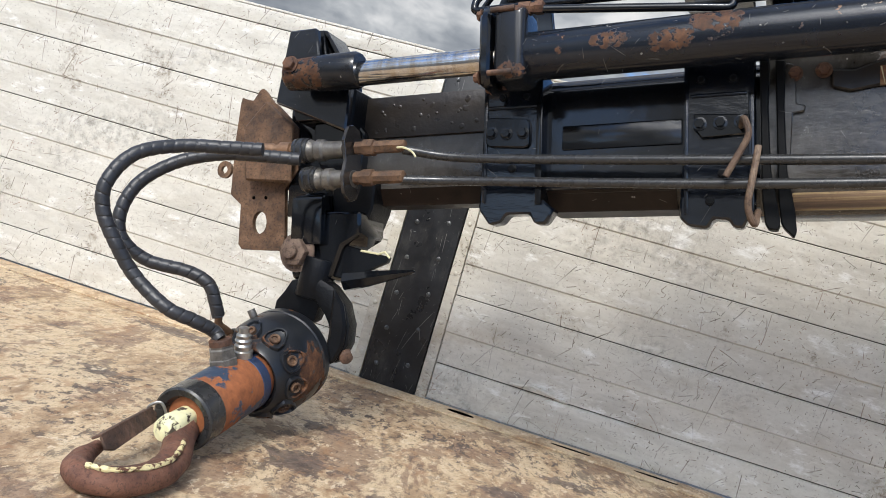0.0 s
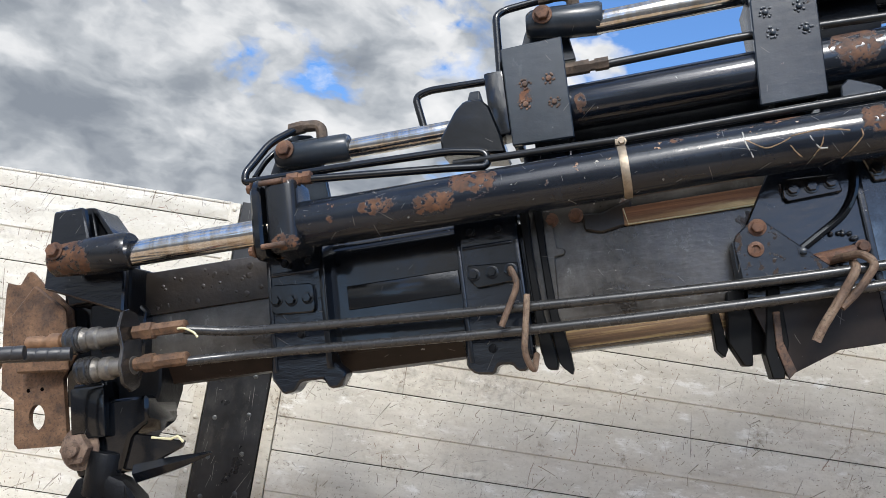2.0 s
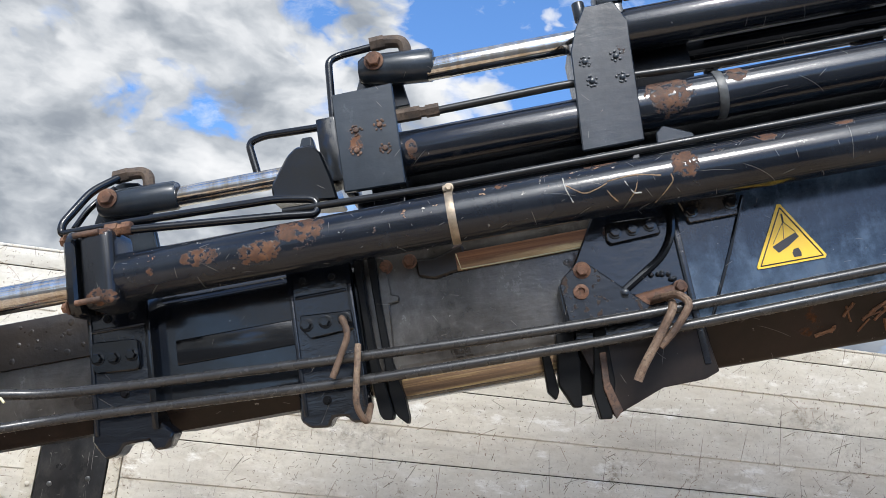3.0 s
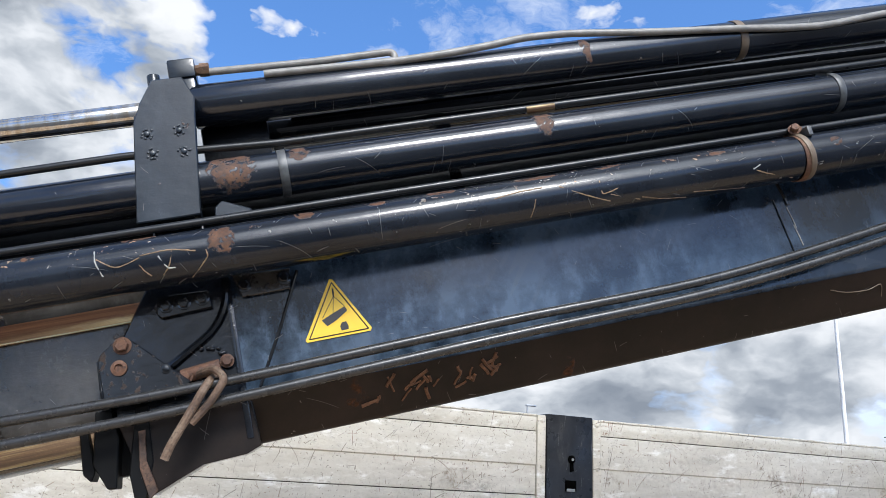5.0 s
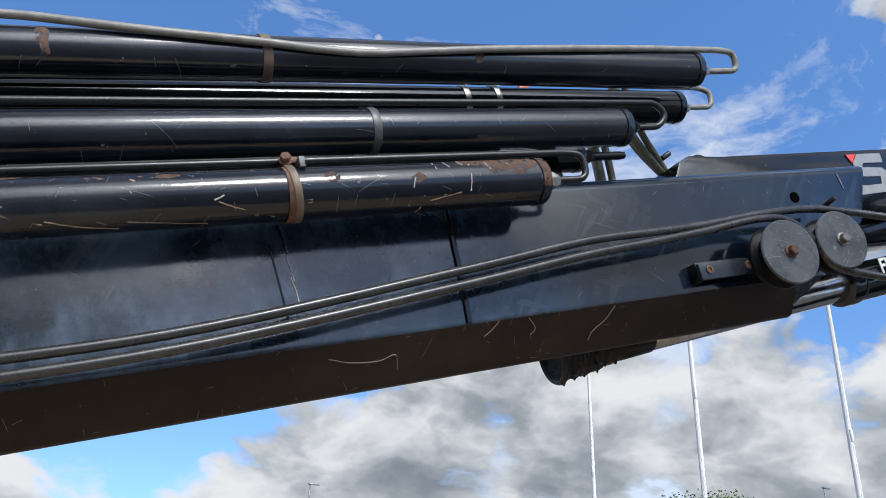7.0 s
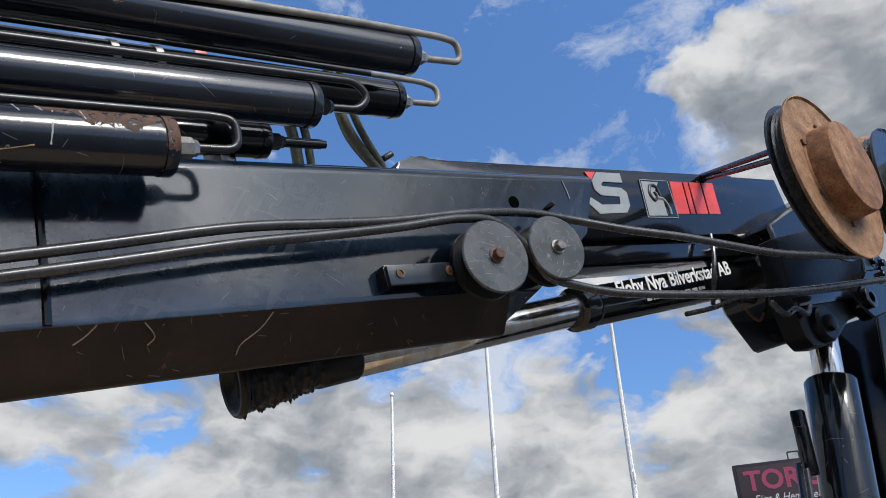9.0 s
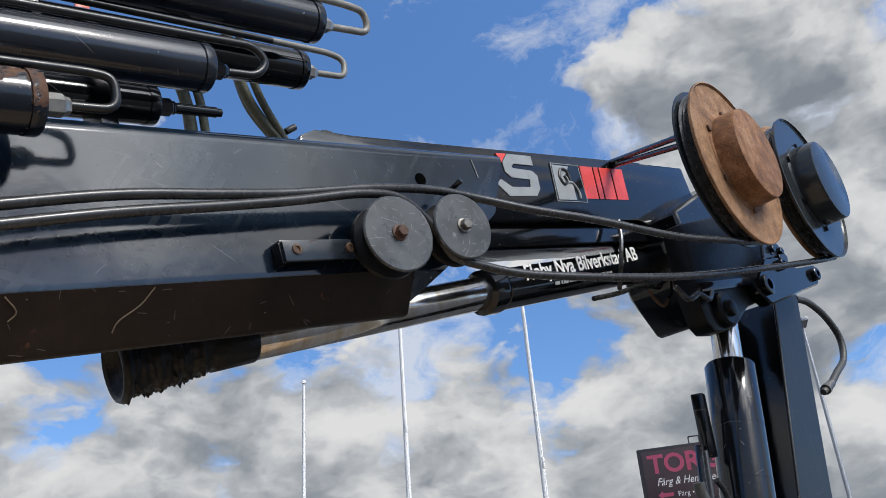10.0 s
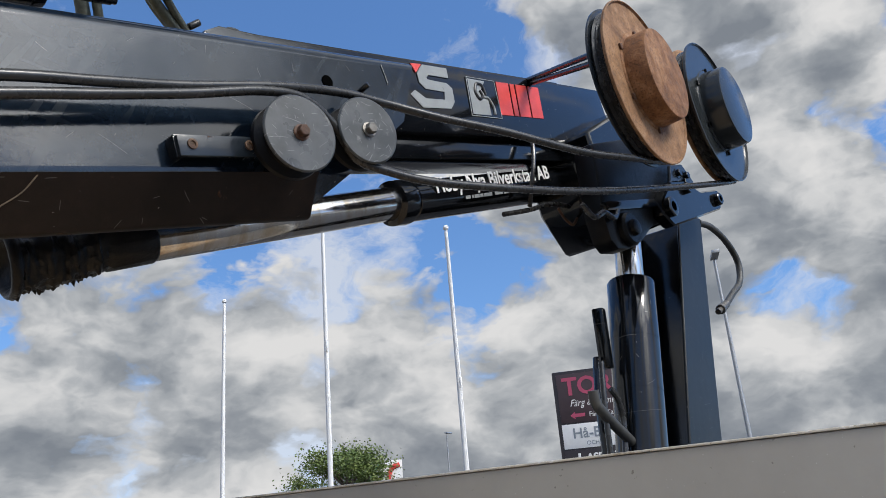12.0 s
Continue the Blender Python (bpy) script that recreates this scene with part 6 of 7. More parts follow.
part("under_rail", box(2.35, 3.52, 0.232, 0.36, 0.038, 0.101, 0.006), M_BLACK, inner)
# mark in grey bars with a red corner
sm = part("logo_mark", prism([(2.712, 0.304), (2.818, 0.303), (2.815, 0.273), (2.728, 0.274), (2.716, 0.266), (2.718, 0.260), (2.800, 0.256), (2.820, 0.242), (2.814, 0.200), (2.790, 0.178), (2.668, 0.174), (2.630, 0.210), (2.652, 0.224), (2.690, 0.202), (2.772, 0.204), (2.780, 0.228), (2.700, 0.231), (2.680, 0.248), (2.680, 0.276)], 0.2025, 0.2045), M_LOGO_GREY, inner, "grey angular mark with a red corner")
part("logo_corner", prism([(2.662, 0.303), (2.707, 0.304), (2.676, 0.276)], 0.202, 0.2045), M_RED, sm, "red corner")
sq = part("logo_plate", prism([(2.902, 0.286), (3.041, 0.284), (3.030, 0.161), (2.880, 0.163)], 0.2028, 0.2045), M_LOGO_DARK, inner, "square dark emblem with grey outline and grey curl")
for p, q in (((2.902, 0.286), (3.041, 0.284)), ((3.041, 0.284), (3.030, 0.161)), ((3.030, 0.161), (2.880, 0.163)), ((2.880, 0.163), (2.902, 0.286))):
    part("logo_outline", sweep([(p[0], 0.2028, p[1]), (q[0], 0.2028, q[1])], 0.0016, 6), M_LOGO_GREY, sq)
part("logo_field", prism([(2.906, 0.281), (2.990, 0.279), (2.960, 0.250), (2.984, 0.222), (2.978, 0.168), (2.888, 0.168)], 0.2020, 0.2027), M_LOGO_GREY, sq, "grey half of the emblem")
part("logo_curl", sweep(smooth_path([(2.975, 0.2016, 0.232), (2.968, 0.2016, 0.262), (2.942, 0.2016, 0.266), (2.926, 0.2016, 0.240), (2.938, 0.2016, 0.218), (2.956, 0.2016, 0.228), (2.950, 0.2016, 0.246)], 6), 0.005, 8), M_INK, sq)
part("logo_curl", sweep(smooth_path([(2.958, 0.2014, 0.226), (2.985, 0.2014, 0.222), (3.000, 0.2014, 0.196), (2.998, 0.2014, 0.172)], 6), 0.004, 8), M_LOGO_GREY, sq)
RED_BLOCKS = [(3.052, 3.118), (3.126, 3.150), (3.158, 3.220), (3.228, 3.292)]
for i, (x0, x1) in enumerate(RED_BLOCKS):
    lean = -0.020
    part("logo_block", prism([(x0 + lean, 0.174), (x1 + lean, 0.174), (x1, 0.284), (x0, 0.284)], 0.2025, 0.2045), M_RED, inner, "red block of the maker's mark, faded paler in the middle")
lift = part("boom_cylinder", lathe((2.54, 0.302, -0.064), (3.6, 0.30, -0.010), [(0, 0), (0, 0.040), (0.004, 0.050), (0.010, 0.060), (0.050, 0.062), (0.062, 0.060), (0.066, 0.053), (0.072, 0.053), (0.074, 0.056), (1.06, 0.056), (1.06, 0)], 48), M_BLACK, crane, "thick black boom cylinder with white lettering", BOOM)
part("piston_rod", rod((1.80, 0.398, -0.098), (2.56, 0.300, -0.063), 0.045, 48), M_CHROME, lift, "chromed piston rod")
bag_rings = [(0.030, 0), (0.030, 0.040), (0.024, 0.050), (0.006, 0.057), (0.0, 0.062), (0.002, 0.068), (0.010, 0.072), (0.018, 0.069), (0.024, 0.060)] + [(0.026 + 0.004 * k, 0.0600 - 0.0003 * k + 0.0018 * math.sin(k * 1.7) + 0.0012 * math.sin(k * 0.63)) for k in range(40)] + [(0.188, 0.050), (0.192, 0.0500), (0.280, 0.0485), (0.286, 0.045), (0.288, 0.036)]
bm = lathe((1.615, 0.421, -0.106), (1.90, 0.385, -0.093), bag_rings, 96)
for v in bm.verts:
    k = (v.co.x - 1.615) / 0.288
    if 0.07 < k < 0.66:
        q = Vector((v.co.x * 1.6, v.co.y, v.co.z))
        v.co += noise.noise_vector(q * 22.0) * 0.008 + noise.noise_vector(q * 70.0) * 0.0030
        if v.co.z < -0.135:
            v.co.z -= 0.020 * max(0.0, noise.noise(v.co * 80.0) - 0.12)
part("torn_cover", bm, M_PLASTIC, crane, "torn black plastic wrapped round the rod end", BOOM, 1.2)
letters("lettering", "Floby Nya Bilverkstad AB", 0.062, BOOM @ Matrix.Translation((2.675, 0.2425, -0.056)) @ pose(0, 0, 0, 0, -3.6, 0) @ pose(0, 0, 0, 90, 0, 0), M_LETTER, lift, "white painted lettering", 0.001, 0.1, 0.93, 0.0012)
for x0, x1 in ((2.80, 2.822), (2.83, 2.838), (2.842, 2.866), (2.870, 2.885), (2.889, 2.930), (2.945, 2.985), (2.992, 3.02), (3.03, 3.058), (3.066, 3.10)):
    part("lettering", prism([(x0, -0.084 + (x0 - 2.68) * 0.062), (x1, -0.084 + (x1 - 2.68) * 0.062), (x1 + 0.002, -0.074 + (x1 - 2.68) * 0.062), (x0 + 0.002, -0.074 + (x0 - 2.68) * 0.062)], 0.2455, 0.2468), M_LOGO_GREY, lift, "small white bar of unreadable figures")
part("cable_loop", sweep(smooth_path([(3.16, 0.2, 0.10), (3.12, 0.19, 0.03), (3.085, 0.20, -0.05), (3.10, 0.24, -0.11)]), 0.0075, 10), M_RUBBER, crane, "black cable loop over the cylinder", BOOM)
part("cable_loop", sweep(smooth_path([(2.98, 0.26, -0.125), (3.10, 0.25, -0.120), (3.25, 0.25, -0.105), (3.40, 0.26, -0.12)]), 0.008, 10), M_RUBBER, crane, "black cable under the cylinder", BOOM)
part("cable_loop", sweep(smooth_path([(3.28, 0.25, -0.12), (3.30, 0.25, -0.155), (3.34, 0.25, -0.18), (3.38, 0.25, -0.16)]), 0.005, 8), M_RUST, crane, "thin rusty brown wire end", BOOM)

# ---- hose rollers, bracket, reels
rb = part("roller_bracket", box(1.732, 1.90, -0.032, -0.022, -0.066, -0.030, 0.002), M_GREY, crane, "dark flat bar that carries the rollers", BOOM)
part("bracket_flange", box(1.732, 1.90, -0.024, -0.001, -0.034, -0.026, 0.002), M_GREY, rb)
part("bracket_leg", box(1.730, 1.742, -0.024, -0.001, -0.066, -0.030, 0.002), M_BLACK, rb)
for a in (1.757, 1.868):
    part("bolt_hole", lathe((a, -0.032, -0.046), (a, -1, -0.046), [(0, 0.009), (0.003, 0.009), (0.0035, 0.005), (0.001, 0.0045), (0.001, 0)], 16), M_RUSTY_PLATE, rb)
for a, w, r, v in ((1.937, -0.043, 0.072, -0.092), (2.112, -0.029, 0.068, -0.088)):
    ro = part("hose_roller", lathe((a, v, w), (a + 0.13, v + 1, w), [(0, 0), (0, r - 0.003), (0.0015, r - 0.001), (0.003, r), (0.005, r - 0.0005), (0.006, r - 0.004), (0.006, 0)], 56), M_ROLLER, crane, "scratched dark grey hose guide roller", BOOM)
    part("roller_drum", lathe((a, v, w), (a + 0.13, v + 1, w), [(0.0061, 0), (0.0061, r - 0.006), (0.012, r - 0.016), (0.034, r - 0.016), (0.042, r - 0.003), (0.050, r - 0.001), (0.054, r - 0.006), (0.054, 0.02), (0.090, 0.02), (0.090, 0)], 56), M_FORGED, ro, "black grooved drum of the roller")
    part("roller_bolt", hexnut((a, v, w), (-0.13, -1, 0), 0.0112, 0.015), M_RUST if a < 2 else M_COUPLING, ro, "rusty hex bolt" if a < 2 else "bright hex bolt")
part("guide_pin", rod((2.150, -0.03, 0.062), (2.162, -0.072, 0.076), 0.006), M_BLACK, crane, "small black guide pin", BOOM)
for a, w, r, mt, back, lb in ((2.975, 0.060, 0.227, M_DRUM, M_GREY, "large hose reel with rust covered disc"), (3.425, 0.005, 0.222, M_REEL, M_DRUM, "large dark grey hose reel")):
    reel = part("hose_reel", lathe((a, -0.285, w), (a - 0.065, 0.715, w), [(0, 0), (0, r * 0.97), (-0.006, r * 0.985), (-0.005, r), (0.001, r), (0.004, r * 0.985), (0.004, 0)], 72), mt, crane, lb, BOOM)
    part("hose_winding", lathe((a, -0.280, w), (a - 0.065, 0.72, w), [(0, 0.05), (0, r * 0.91), (0.006, r * 0.935), (0.012, r * 0.91), (0.018, r * 0.935), (0.024, r * 0.91), (0.030, r * 0.935), (0.036, r * 0.91), (0.036, 0.05)], 64), M_RUBBER, reel, "black hose wound on the reel")
    part("back_disc", lathe((a + 0.006, -0.242, w + 0.006), (a - 0.059, 0.758, w + 0.006), [(0, 0), (0, r * 0.95), (0.003, r * 0.975), (0.008, r * 0.975), (0.012, r * 0.93), (0.012, 0.05), (0.05, 0.05), (0.05, 0)], 64), back, reel, "rear reel disc")
    hub = part("hub", lathe((a, -0.285, w), (a + 0.065, -1.285, w), [(0, r * 0.60), (0.003, r * 0.59), (0.004, r * 0.555), (0.054, r * 0.545), (0.060, r * 0.535), (0.062, r * 0.51), (0.062, 0)], 56), M_HUB if mt is M_DRUM else M_REEL, reel, "raised drum hub")
    for k in range(6):
        an = 0.4 + k * math.pi / 3
        part("hub_tab", box(a + r * 0.60 * math.cos(an) - 0.006, a + r * 0.60 * math.cos(an) + 0.006, -0.292 + r * 0.039 * math.cos(an), -0.286 + r * 0.039 * math.cos(an), w + r * 0.60 * math.sin(an) - 0.008, w + r * 0.60 * math.sin(an) + 0.008, 0.001), M_BLACK if mt is M_REEL else M_RUST, hub)
    part("reel_arm", rod((a, -0.20, w), (a + 0.40, -0.06, w + 0.06), 0.026, 20), M_BLACK, reel, "black reel axle")
for w in (0.0, -0.020):
    part("hydraulic_hose", sweep([Vector((2.89, -0.215, 0.165 + w * 1.2)).lerp(Vector((3.34, 0.30, 0.345 + w * 0.6)), k / 12) for k in range(13)], 0.0085, 10), M_RUBBER, crane, "black hose from the reel to the inner boom", BOOM)

# ---- hoses along the boom to the reels
H1 = [(-1.43, -0.088, 0.004), (-1.29, -0.050, -0.012), (-0.837, -0.050, -0.037), (-0.50, -0.050, -0.050), (-0.23, -0.050, -0.053), (0.23, -0.048, -0.045), (0.68, -0.046, -0.041), (1.17, -0.045, 0.006), (1.45, -0.048, 0.037), (1.62, -0.05, 0.042), (1.76, -0.052, 0.046), (1.93, -0.062, 0.056), (2.08, -0.064, 0.056), (2.19, -0.078, 0.034), (2.30, -0.115, -0.005), (2.45, -0.165, -0.050), (2.65, -0.225, -0.115), (2.82, -0.262, -0.142), (3.00, -0.262, -0.150)]
H2 = [(-1.43, -0.088, -0.054), (-1.29, -0.047, -0.055), (-0.837, -0.048, -0.077), (-0.50, -0.048, -0.084), (-0.23, -0.048, -0.083), (0.23, -0.046, -0.072), (0.68, -0.045, -0.065), (1.17, -0.044, -0.020), (1.45, -0.048, 0.010), (1.62, -0.05, 0.022), (1.76, -0.055, 0.032), (1.90, -0.064, 0.044), (1.99, -0.066, 0.034), (2.05, -0.066, -0.020), (2.08, -0.066, -0.078), (2.15, -0.074, -0.108), (2.25, -0.10, -0.140), (2.45, -0.15, -0.175), (2.70, -0.19, -0.200), (3.05, -0.22, -0.208), (3.30, -0.255, -0.212), (3.45, -0.262, -0.208)]
for pts in (H1, H2):
    part("hydraulic_hose", sweep(smooth_path(pts), 0.0088, 14), M_RUBBER, crane, "black hydraulic hose clipped along the boom", BOOM)

# ---- knuckle, column and lifting cylinder
hs = part("knuckle_housing", prism([(3.17, -0.11), (3.148, -0.20), (3.152, -0.285), (3.180, -0.316), (3.25, -0.322), (3.35, -0.304), (3.45, -0.262), (3.60, -0.240), (3.76, -0.16), (3.80, 0.0), (3.50, 0.05), (3.20, 0.02)], 0.03, 0.10, 0.014, seg=2), M_FORGED, crane, "black cast knuckle housing", BOOM)
part("housing_rib", box(3.155, 3.50, 0.015, 0.04, -0.20, -0.17, 0.006), M_BLACK, hs)
part("housing_boss", lathe((3.262, 0.032, -0.262), (3.262, -1, -0.262), [(0, 0.056), (0.018, 0.054), (0.026, 0.046), (0.026, 0.026), (0.040, 0.024), (0.043, 0.018), (0.043, 0)], 32), M_FORGED, hs)
part("housing_pipe", sweep(smooth_path([(3.02, 0.02, -0.175), (3.06, 0.015, -0.215), (3.12, 0.012, -0.205), (3.17, 0.012, -0.225), (3.22, 0.02, -0.20)]), 0.009, 10), M_RUBBER, hs)
part("boom_root", prism([(3.36, 0.10), (3.75, 0.22), (3.84, -0.05), (3.74, -0.24), (3.45, -0.27), (3.36, -0.12)], 0.11, 0.38, 0.012), M_BLACK, crane, "black root of the inner boom", BOOM)
lk = part("link_arm", prism([(3.50, -0.180), (3.60, -0.120), (3.71, -0.118), (3.83, -0.162), (3.99, -0.158), (4.018, -0.185), (3.974, -0.236), (3.73, -0.258), (3.53, -0.276), (3.47, -0.23)], -0.01, 0.035, 0.006), M_BLACK, crane, "black link arm with pins", BOOM)
for a, w, r in ((3.525, -0.212, 0.034), (3.955, -0.198, 0.024), (3.70, -0.15, 0.02)):
    part("link_pin", lathe((a, 0.0, w), (a, -1, w), [(0, r), (0.025, r), (0.028, r * 0.85), (0.028, r * 0.5), (0.010, r * 0.45), (0.010, 0)], 28), M_BLACK, lk)
tab = part("valve_tab", prism([(3.62, -0.12), (3.66, -0.06), (3.76, -0.055), (3.82, -0.12), (3.80, -0.16), (3.62, -0.17)], 0.0, 0.012, 0.003), M_GREY, crane, "grey steel tab with bolts", BOOM)
bolts([(3.70, 0.0, -0.09), (3.76, 0.0, -0.10), (3.73, 0.0, -0.125)], tab, 0.014, 0.014)
MAST = pose(4.435, 0.462, 2.14, 0, 0, -14.2)
# shade is in the colours: black for the shaded faces, grey for the lit side
col = part("column", prism([(0.20, -1.19), (0.25, -1.19), (0.262, 0.0), (0.42, 0.86), (0.40, 0.86), (0.222, 0.0)], 0.012, 0.248, 0.004), M_BLACK, crane, "steel channel column, coloured black in shade and grey on its lit side", MAST)
part("column_cheek", prism([(-0.30, -1.19), (0.24, -1.19), (0.24, 0.0), (0.42, 0.86), (0.235, 0.85), (0.0, 0.0)], 0.25, 0.262, 0.003), M_BLACK, col)
part("column_side", prism([(-0.30, -1.19), (0.10, -1.19), (0.232, 0.0), (0.42, 0.86), (0.235, 0.85), (0.0, 0.0)], 0.0, 0.010, 0.003), M_MAST, col, "lit column side in a lighter grey, chipped low down")
lc = part("lift_cylinder", lathe((3.93, 0.575, 1.10), (4.205, 0.510, 2.63), [(0, 0), (0, 0.074), (1.20, 0.074), (1.20, 0.0748), (1.206, 0.0748), (1.206, 0.074), (1.36, 0.074), (1.36, 0.0748), (1.366, 0.0748), (1.366, 0.074), (1.548, 0.074), (1.554, 0.070), (1.554, 0)], 48), M_BLACK, crane, "upright black lifting cylinder", CW)
part("piston_rod", rod((4.20, 0.512, 2.60), (4.255, 0.500, 2.92), 0.043, 36), M_CHROME, lc, "chromed piston rod")
part("side_box", box(4.04, 4.075, 0.565, 0.60, 2.35, 2.53, 0.006), M_BLACK, lc, "narrow black box on the cylinder")
part("pipe_run", sweep(bent_path([(4.03, 0.60, 2.38), (3.99, 0.60, 2.25), (3.99, 0.60, 2.05), (3.96, 0.60, 1.9)], 0.03), 0.012, 10), M_BLACK, lc)
part("hydraulic_hose", sweep(smooth_path([(3.935, 0.56, 2.35), (3.915, 0.56, 2.255), (3.905, 0.56, 2.18), (3.90, 0.56, 2.08)]), 0.008, 12), M_RUBBER, crane, "black hose beside the lifting cylinder", CW)
part("hydraulic_hose", sweep(smooth_path([(3.842, 0.565, 2.262), (3.848, 0.565, 2.235), (3.865, 0.56, 2.213), (3.955, 0.55, 2.172), (4.06, 0.54, 2.128), (4.10, 0.54, 2.08)]), 0.015, 12), M_HOSE_GREY, crane, "grey-black hose beside the lifting cylinder", CW)
part("hydraulic_hose", sweep(smooth_path([(3.985, 0.56, 2.28), (4.01, 0.55, 2.25), (4.03, 0.55, 2.20), (4.02, 0.55, 2.15), (3.99, 0.55, 2.06)]), 0.009, 10), M_RUBBER, crane, "thin black hose beside the lifting cylinder", CW)
ho = part("hydraulic_hose", sweep(smooth_path([(4.84, 0.37, 2.985), (4.93, 0.34, 2.985), (5.04, 0.31, 2.95), (5.12, 0.29, 2.88), (5.10, 0.295, 2.79), (5.00, 0.32, 2.72), (4.93, 0.34, 2.67)]), 0.013, 12), M_HOSE_GREY, crane, "grey-black hose looped behind the column", CW)
part("hose_ferrule", lathe((4.93, 0.34, 2.67), (4.83, 0.365, 2.62), [(0, 0.0155), (0.05, 0.0155), (0.052, 0.019), (0.072, 0.019), (0.074, 0.012), (0.10, 0.011), (0.10, 0)], 12), M_COUPLING, ho, "brown hose ferrule")
part("crane_base", box(3.85, 4.9, 0.35, 1.40, 0.955, 1.12, 0.02), M_POST, crane, "black crane base on the chassis", CW)
part("turn_table", rod((4.4, 0.60, 1.10), (4.4, 0.60, 1.20), 0.24, 40), M_POST, crane, "black slewing ring", CW)

# ---- boom tip: end plate, couplings, pin block
cp = part("cover_plate", plate_with_hole([(-1.905, -0.160), (-1.895, -0.172), (-1.790, -0.176), (-1.780, -0.166), (-1.786, -0.040), (-1.754, 0.004), (-1.758, 0.100), (-1.822, 0.160), (-1.918, 0.170), (-1.928, 0.080), (-1.934, -0.050), (-1.904, -0.070)], (-1.850, -0.112, 0.019, 0.026), 0.046, 0.058, 28), M_RUSTY_PLATE, crane, "rusty brown steel end plate with an oval hole", BOOM)
part("plate_tooth", prism([(-1.922, 0.160), (-1.917, 0.182), (-1.908, 0.178), (-1.886, 0.172), (-1.868, 0.196), (-1.859, 0.198), (-1.850, 0.190), (-1.822, 0.155)], 0.048, 0.056, 0.001), M_RUSTY_PLATE, cp)
part("plate_flange", prism([(-1.880, 0.10), (-1.822, 0.158), (-1.752, 0.098), (-1.750, -0.03), (-1.870, -0.02)], 0.010, 0.022, 0.004), M_RUSTY_PLATE, cp)
part("plate_ear", lathe((-1.956, 0.046, 0.014), (-1.956, 1, 0.014), [(0, 0.009), (0, 0.020), (0.008, 0.020), (0.008, 0.009), (0, 0.009)], 20), M_RUSTY_PLATE, cp)
for a, w in ((-1.868, -0.055), (-1.835, -0.056)):
    part("plate_hole", lathe((a, 0.0455, w), (a, 0, w), [(0, 0), (0, 0.004), (0.0012, 0.004), (0.0012, 0)], 12), M_VOID, cp)
part("plate_web", box(-1.78, -1.60, 0.05, 0.14, -0.10, 0.15, 0.004), M_BLACK, cp)
part("bulkhead_plate", prism_x([(-0.132, 0.020), (-0.118, 0.050), (-0.100, 0.056), (-0.074, 0.050), (-0.062, 0.024), (-0.064, -0.020), (-0.060, -0.060), (-0.076, -0.088), (-0.100, -0.096), (-0.124, -0.082), (-0.132, -0.050), (-0.122, -0.018)], -1.540, -1.533, 0.001), M_DIRTY, crane, "thin rusty bulkhead plate", BOOM)
for w0, a0 in ((0.013, -1.672), (-0.046, -1.650)):
    cpl = part("hose_coupling", lathe((a0, -0.09, w0), (0, -0.09, w0 - 0.03), [(0, 0), (0, 0.013), (0.024, 0.014), (0.026, 0.021), (0.040, 0.023), (0.046, 0.019), (0.052, 0.019), (0.056, 0.022), (0.070, 0.022), (0.074, 0.018), (0.118, 0.017), (0.12, 0.0)], 28), M_COUPLING, crane, "dull zinc quick coupling", BOOM)
    part("rubber_ring", lathe((a0 + 0.004, -0.09, w0), (0, -0.09, w0), [(0, 0.016), (0.002, 0.0250), (0.009, 0.0262), (0.011, 0.0240), (0.014, 0.0240), (0.016, 0.0262), (0.024, 0.0262), (0.026, 0.0235), (0.029, 0.0250), (0.034, 0.0240), (0.036, 0.016)], 28), M_RUBBER, cpl, "black ribbed rubber ring")
    part("union_nut", lathe((-1.53, -0.09, w0 - 0.001), (0, -0.09, w0 - 0.02), [(0, 0), (0, 0.013), (0.018, 0.013), (0.018, 0.017), (0.040, 0.017), (0.042, 0.013), (0.105, 0.0125), (0.107, 0.009), (0.107, 0)], 6 if w0 > 0 else 8), M_RUSTY_PLATE, cpl, "rusty brown union")
part("hose_ferrule", lathe((-1.755, -0.09, 0.022), (-1.66, -0.09, 0.014), [(0, 0), (0, 0.0125), (0.03, 0.013), (0.034, 0.011), (0.05, 0.011), (0.05, 0.0165), (0.075, 0.0165), (0.077, 0.012), (0.09, 0.012), (0.09, 0)], 12), M_FERRULE, crane, "rust and zinc hose ferrule", BOOM)
part("cable_tie_end", sweep(smooth_path([(-1.436, -0.10, 0.006), (-1.42, -0.105, 0.004), (-1.400, -0.11, -0.006), (-1.392, -0.11, -0.016)]), 0.0022, 6), M_TIE, crane, "pale yellow cable tie end", BOOM)
pb = part("pin_block", prism([(-1.724, -0.060), (-1.650, -0.058), (-1.645, -0.10), (-1.560, -0.10), (-1.560, -0.150), (-1.600, -0.172), (-1.622, -0.236), (-1.632, -0.243), (-1.712, -0.243), (-1.722, -0.232)], -0.012, 0.10, 0.006), M_BLACK, crane, "black pin block under the boom tip", BOOM)
part("block_cheek", box(-1.715, -1.640, -0.030, -0.012, -0.170, -0.070, 0.006), M_BLACK, pb)
part("block_tail", prism([(-1.650, -0.02), (-1.545, -0.03), (-1.550, -0.09), (-1.575, -0.15), (-1.640, -0.15)], 0.02, 0.11, 0.004), M_FORGED, pb)
part("pin_washer", lathe((-1.699, -0.012, -0.186), (-1.699, -1, -0.186), [(0, 0.036), (0.008, 0.036), (0.010, 0.033), (0.010, 0)], 28), M_BLACK, pb)
part("pivot_pin", hexnut((-1.699, -0.022, -0.186), (0, -1, 0), 0.031, 0.024), M_PIN, pb, "worn brown pin nut")
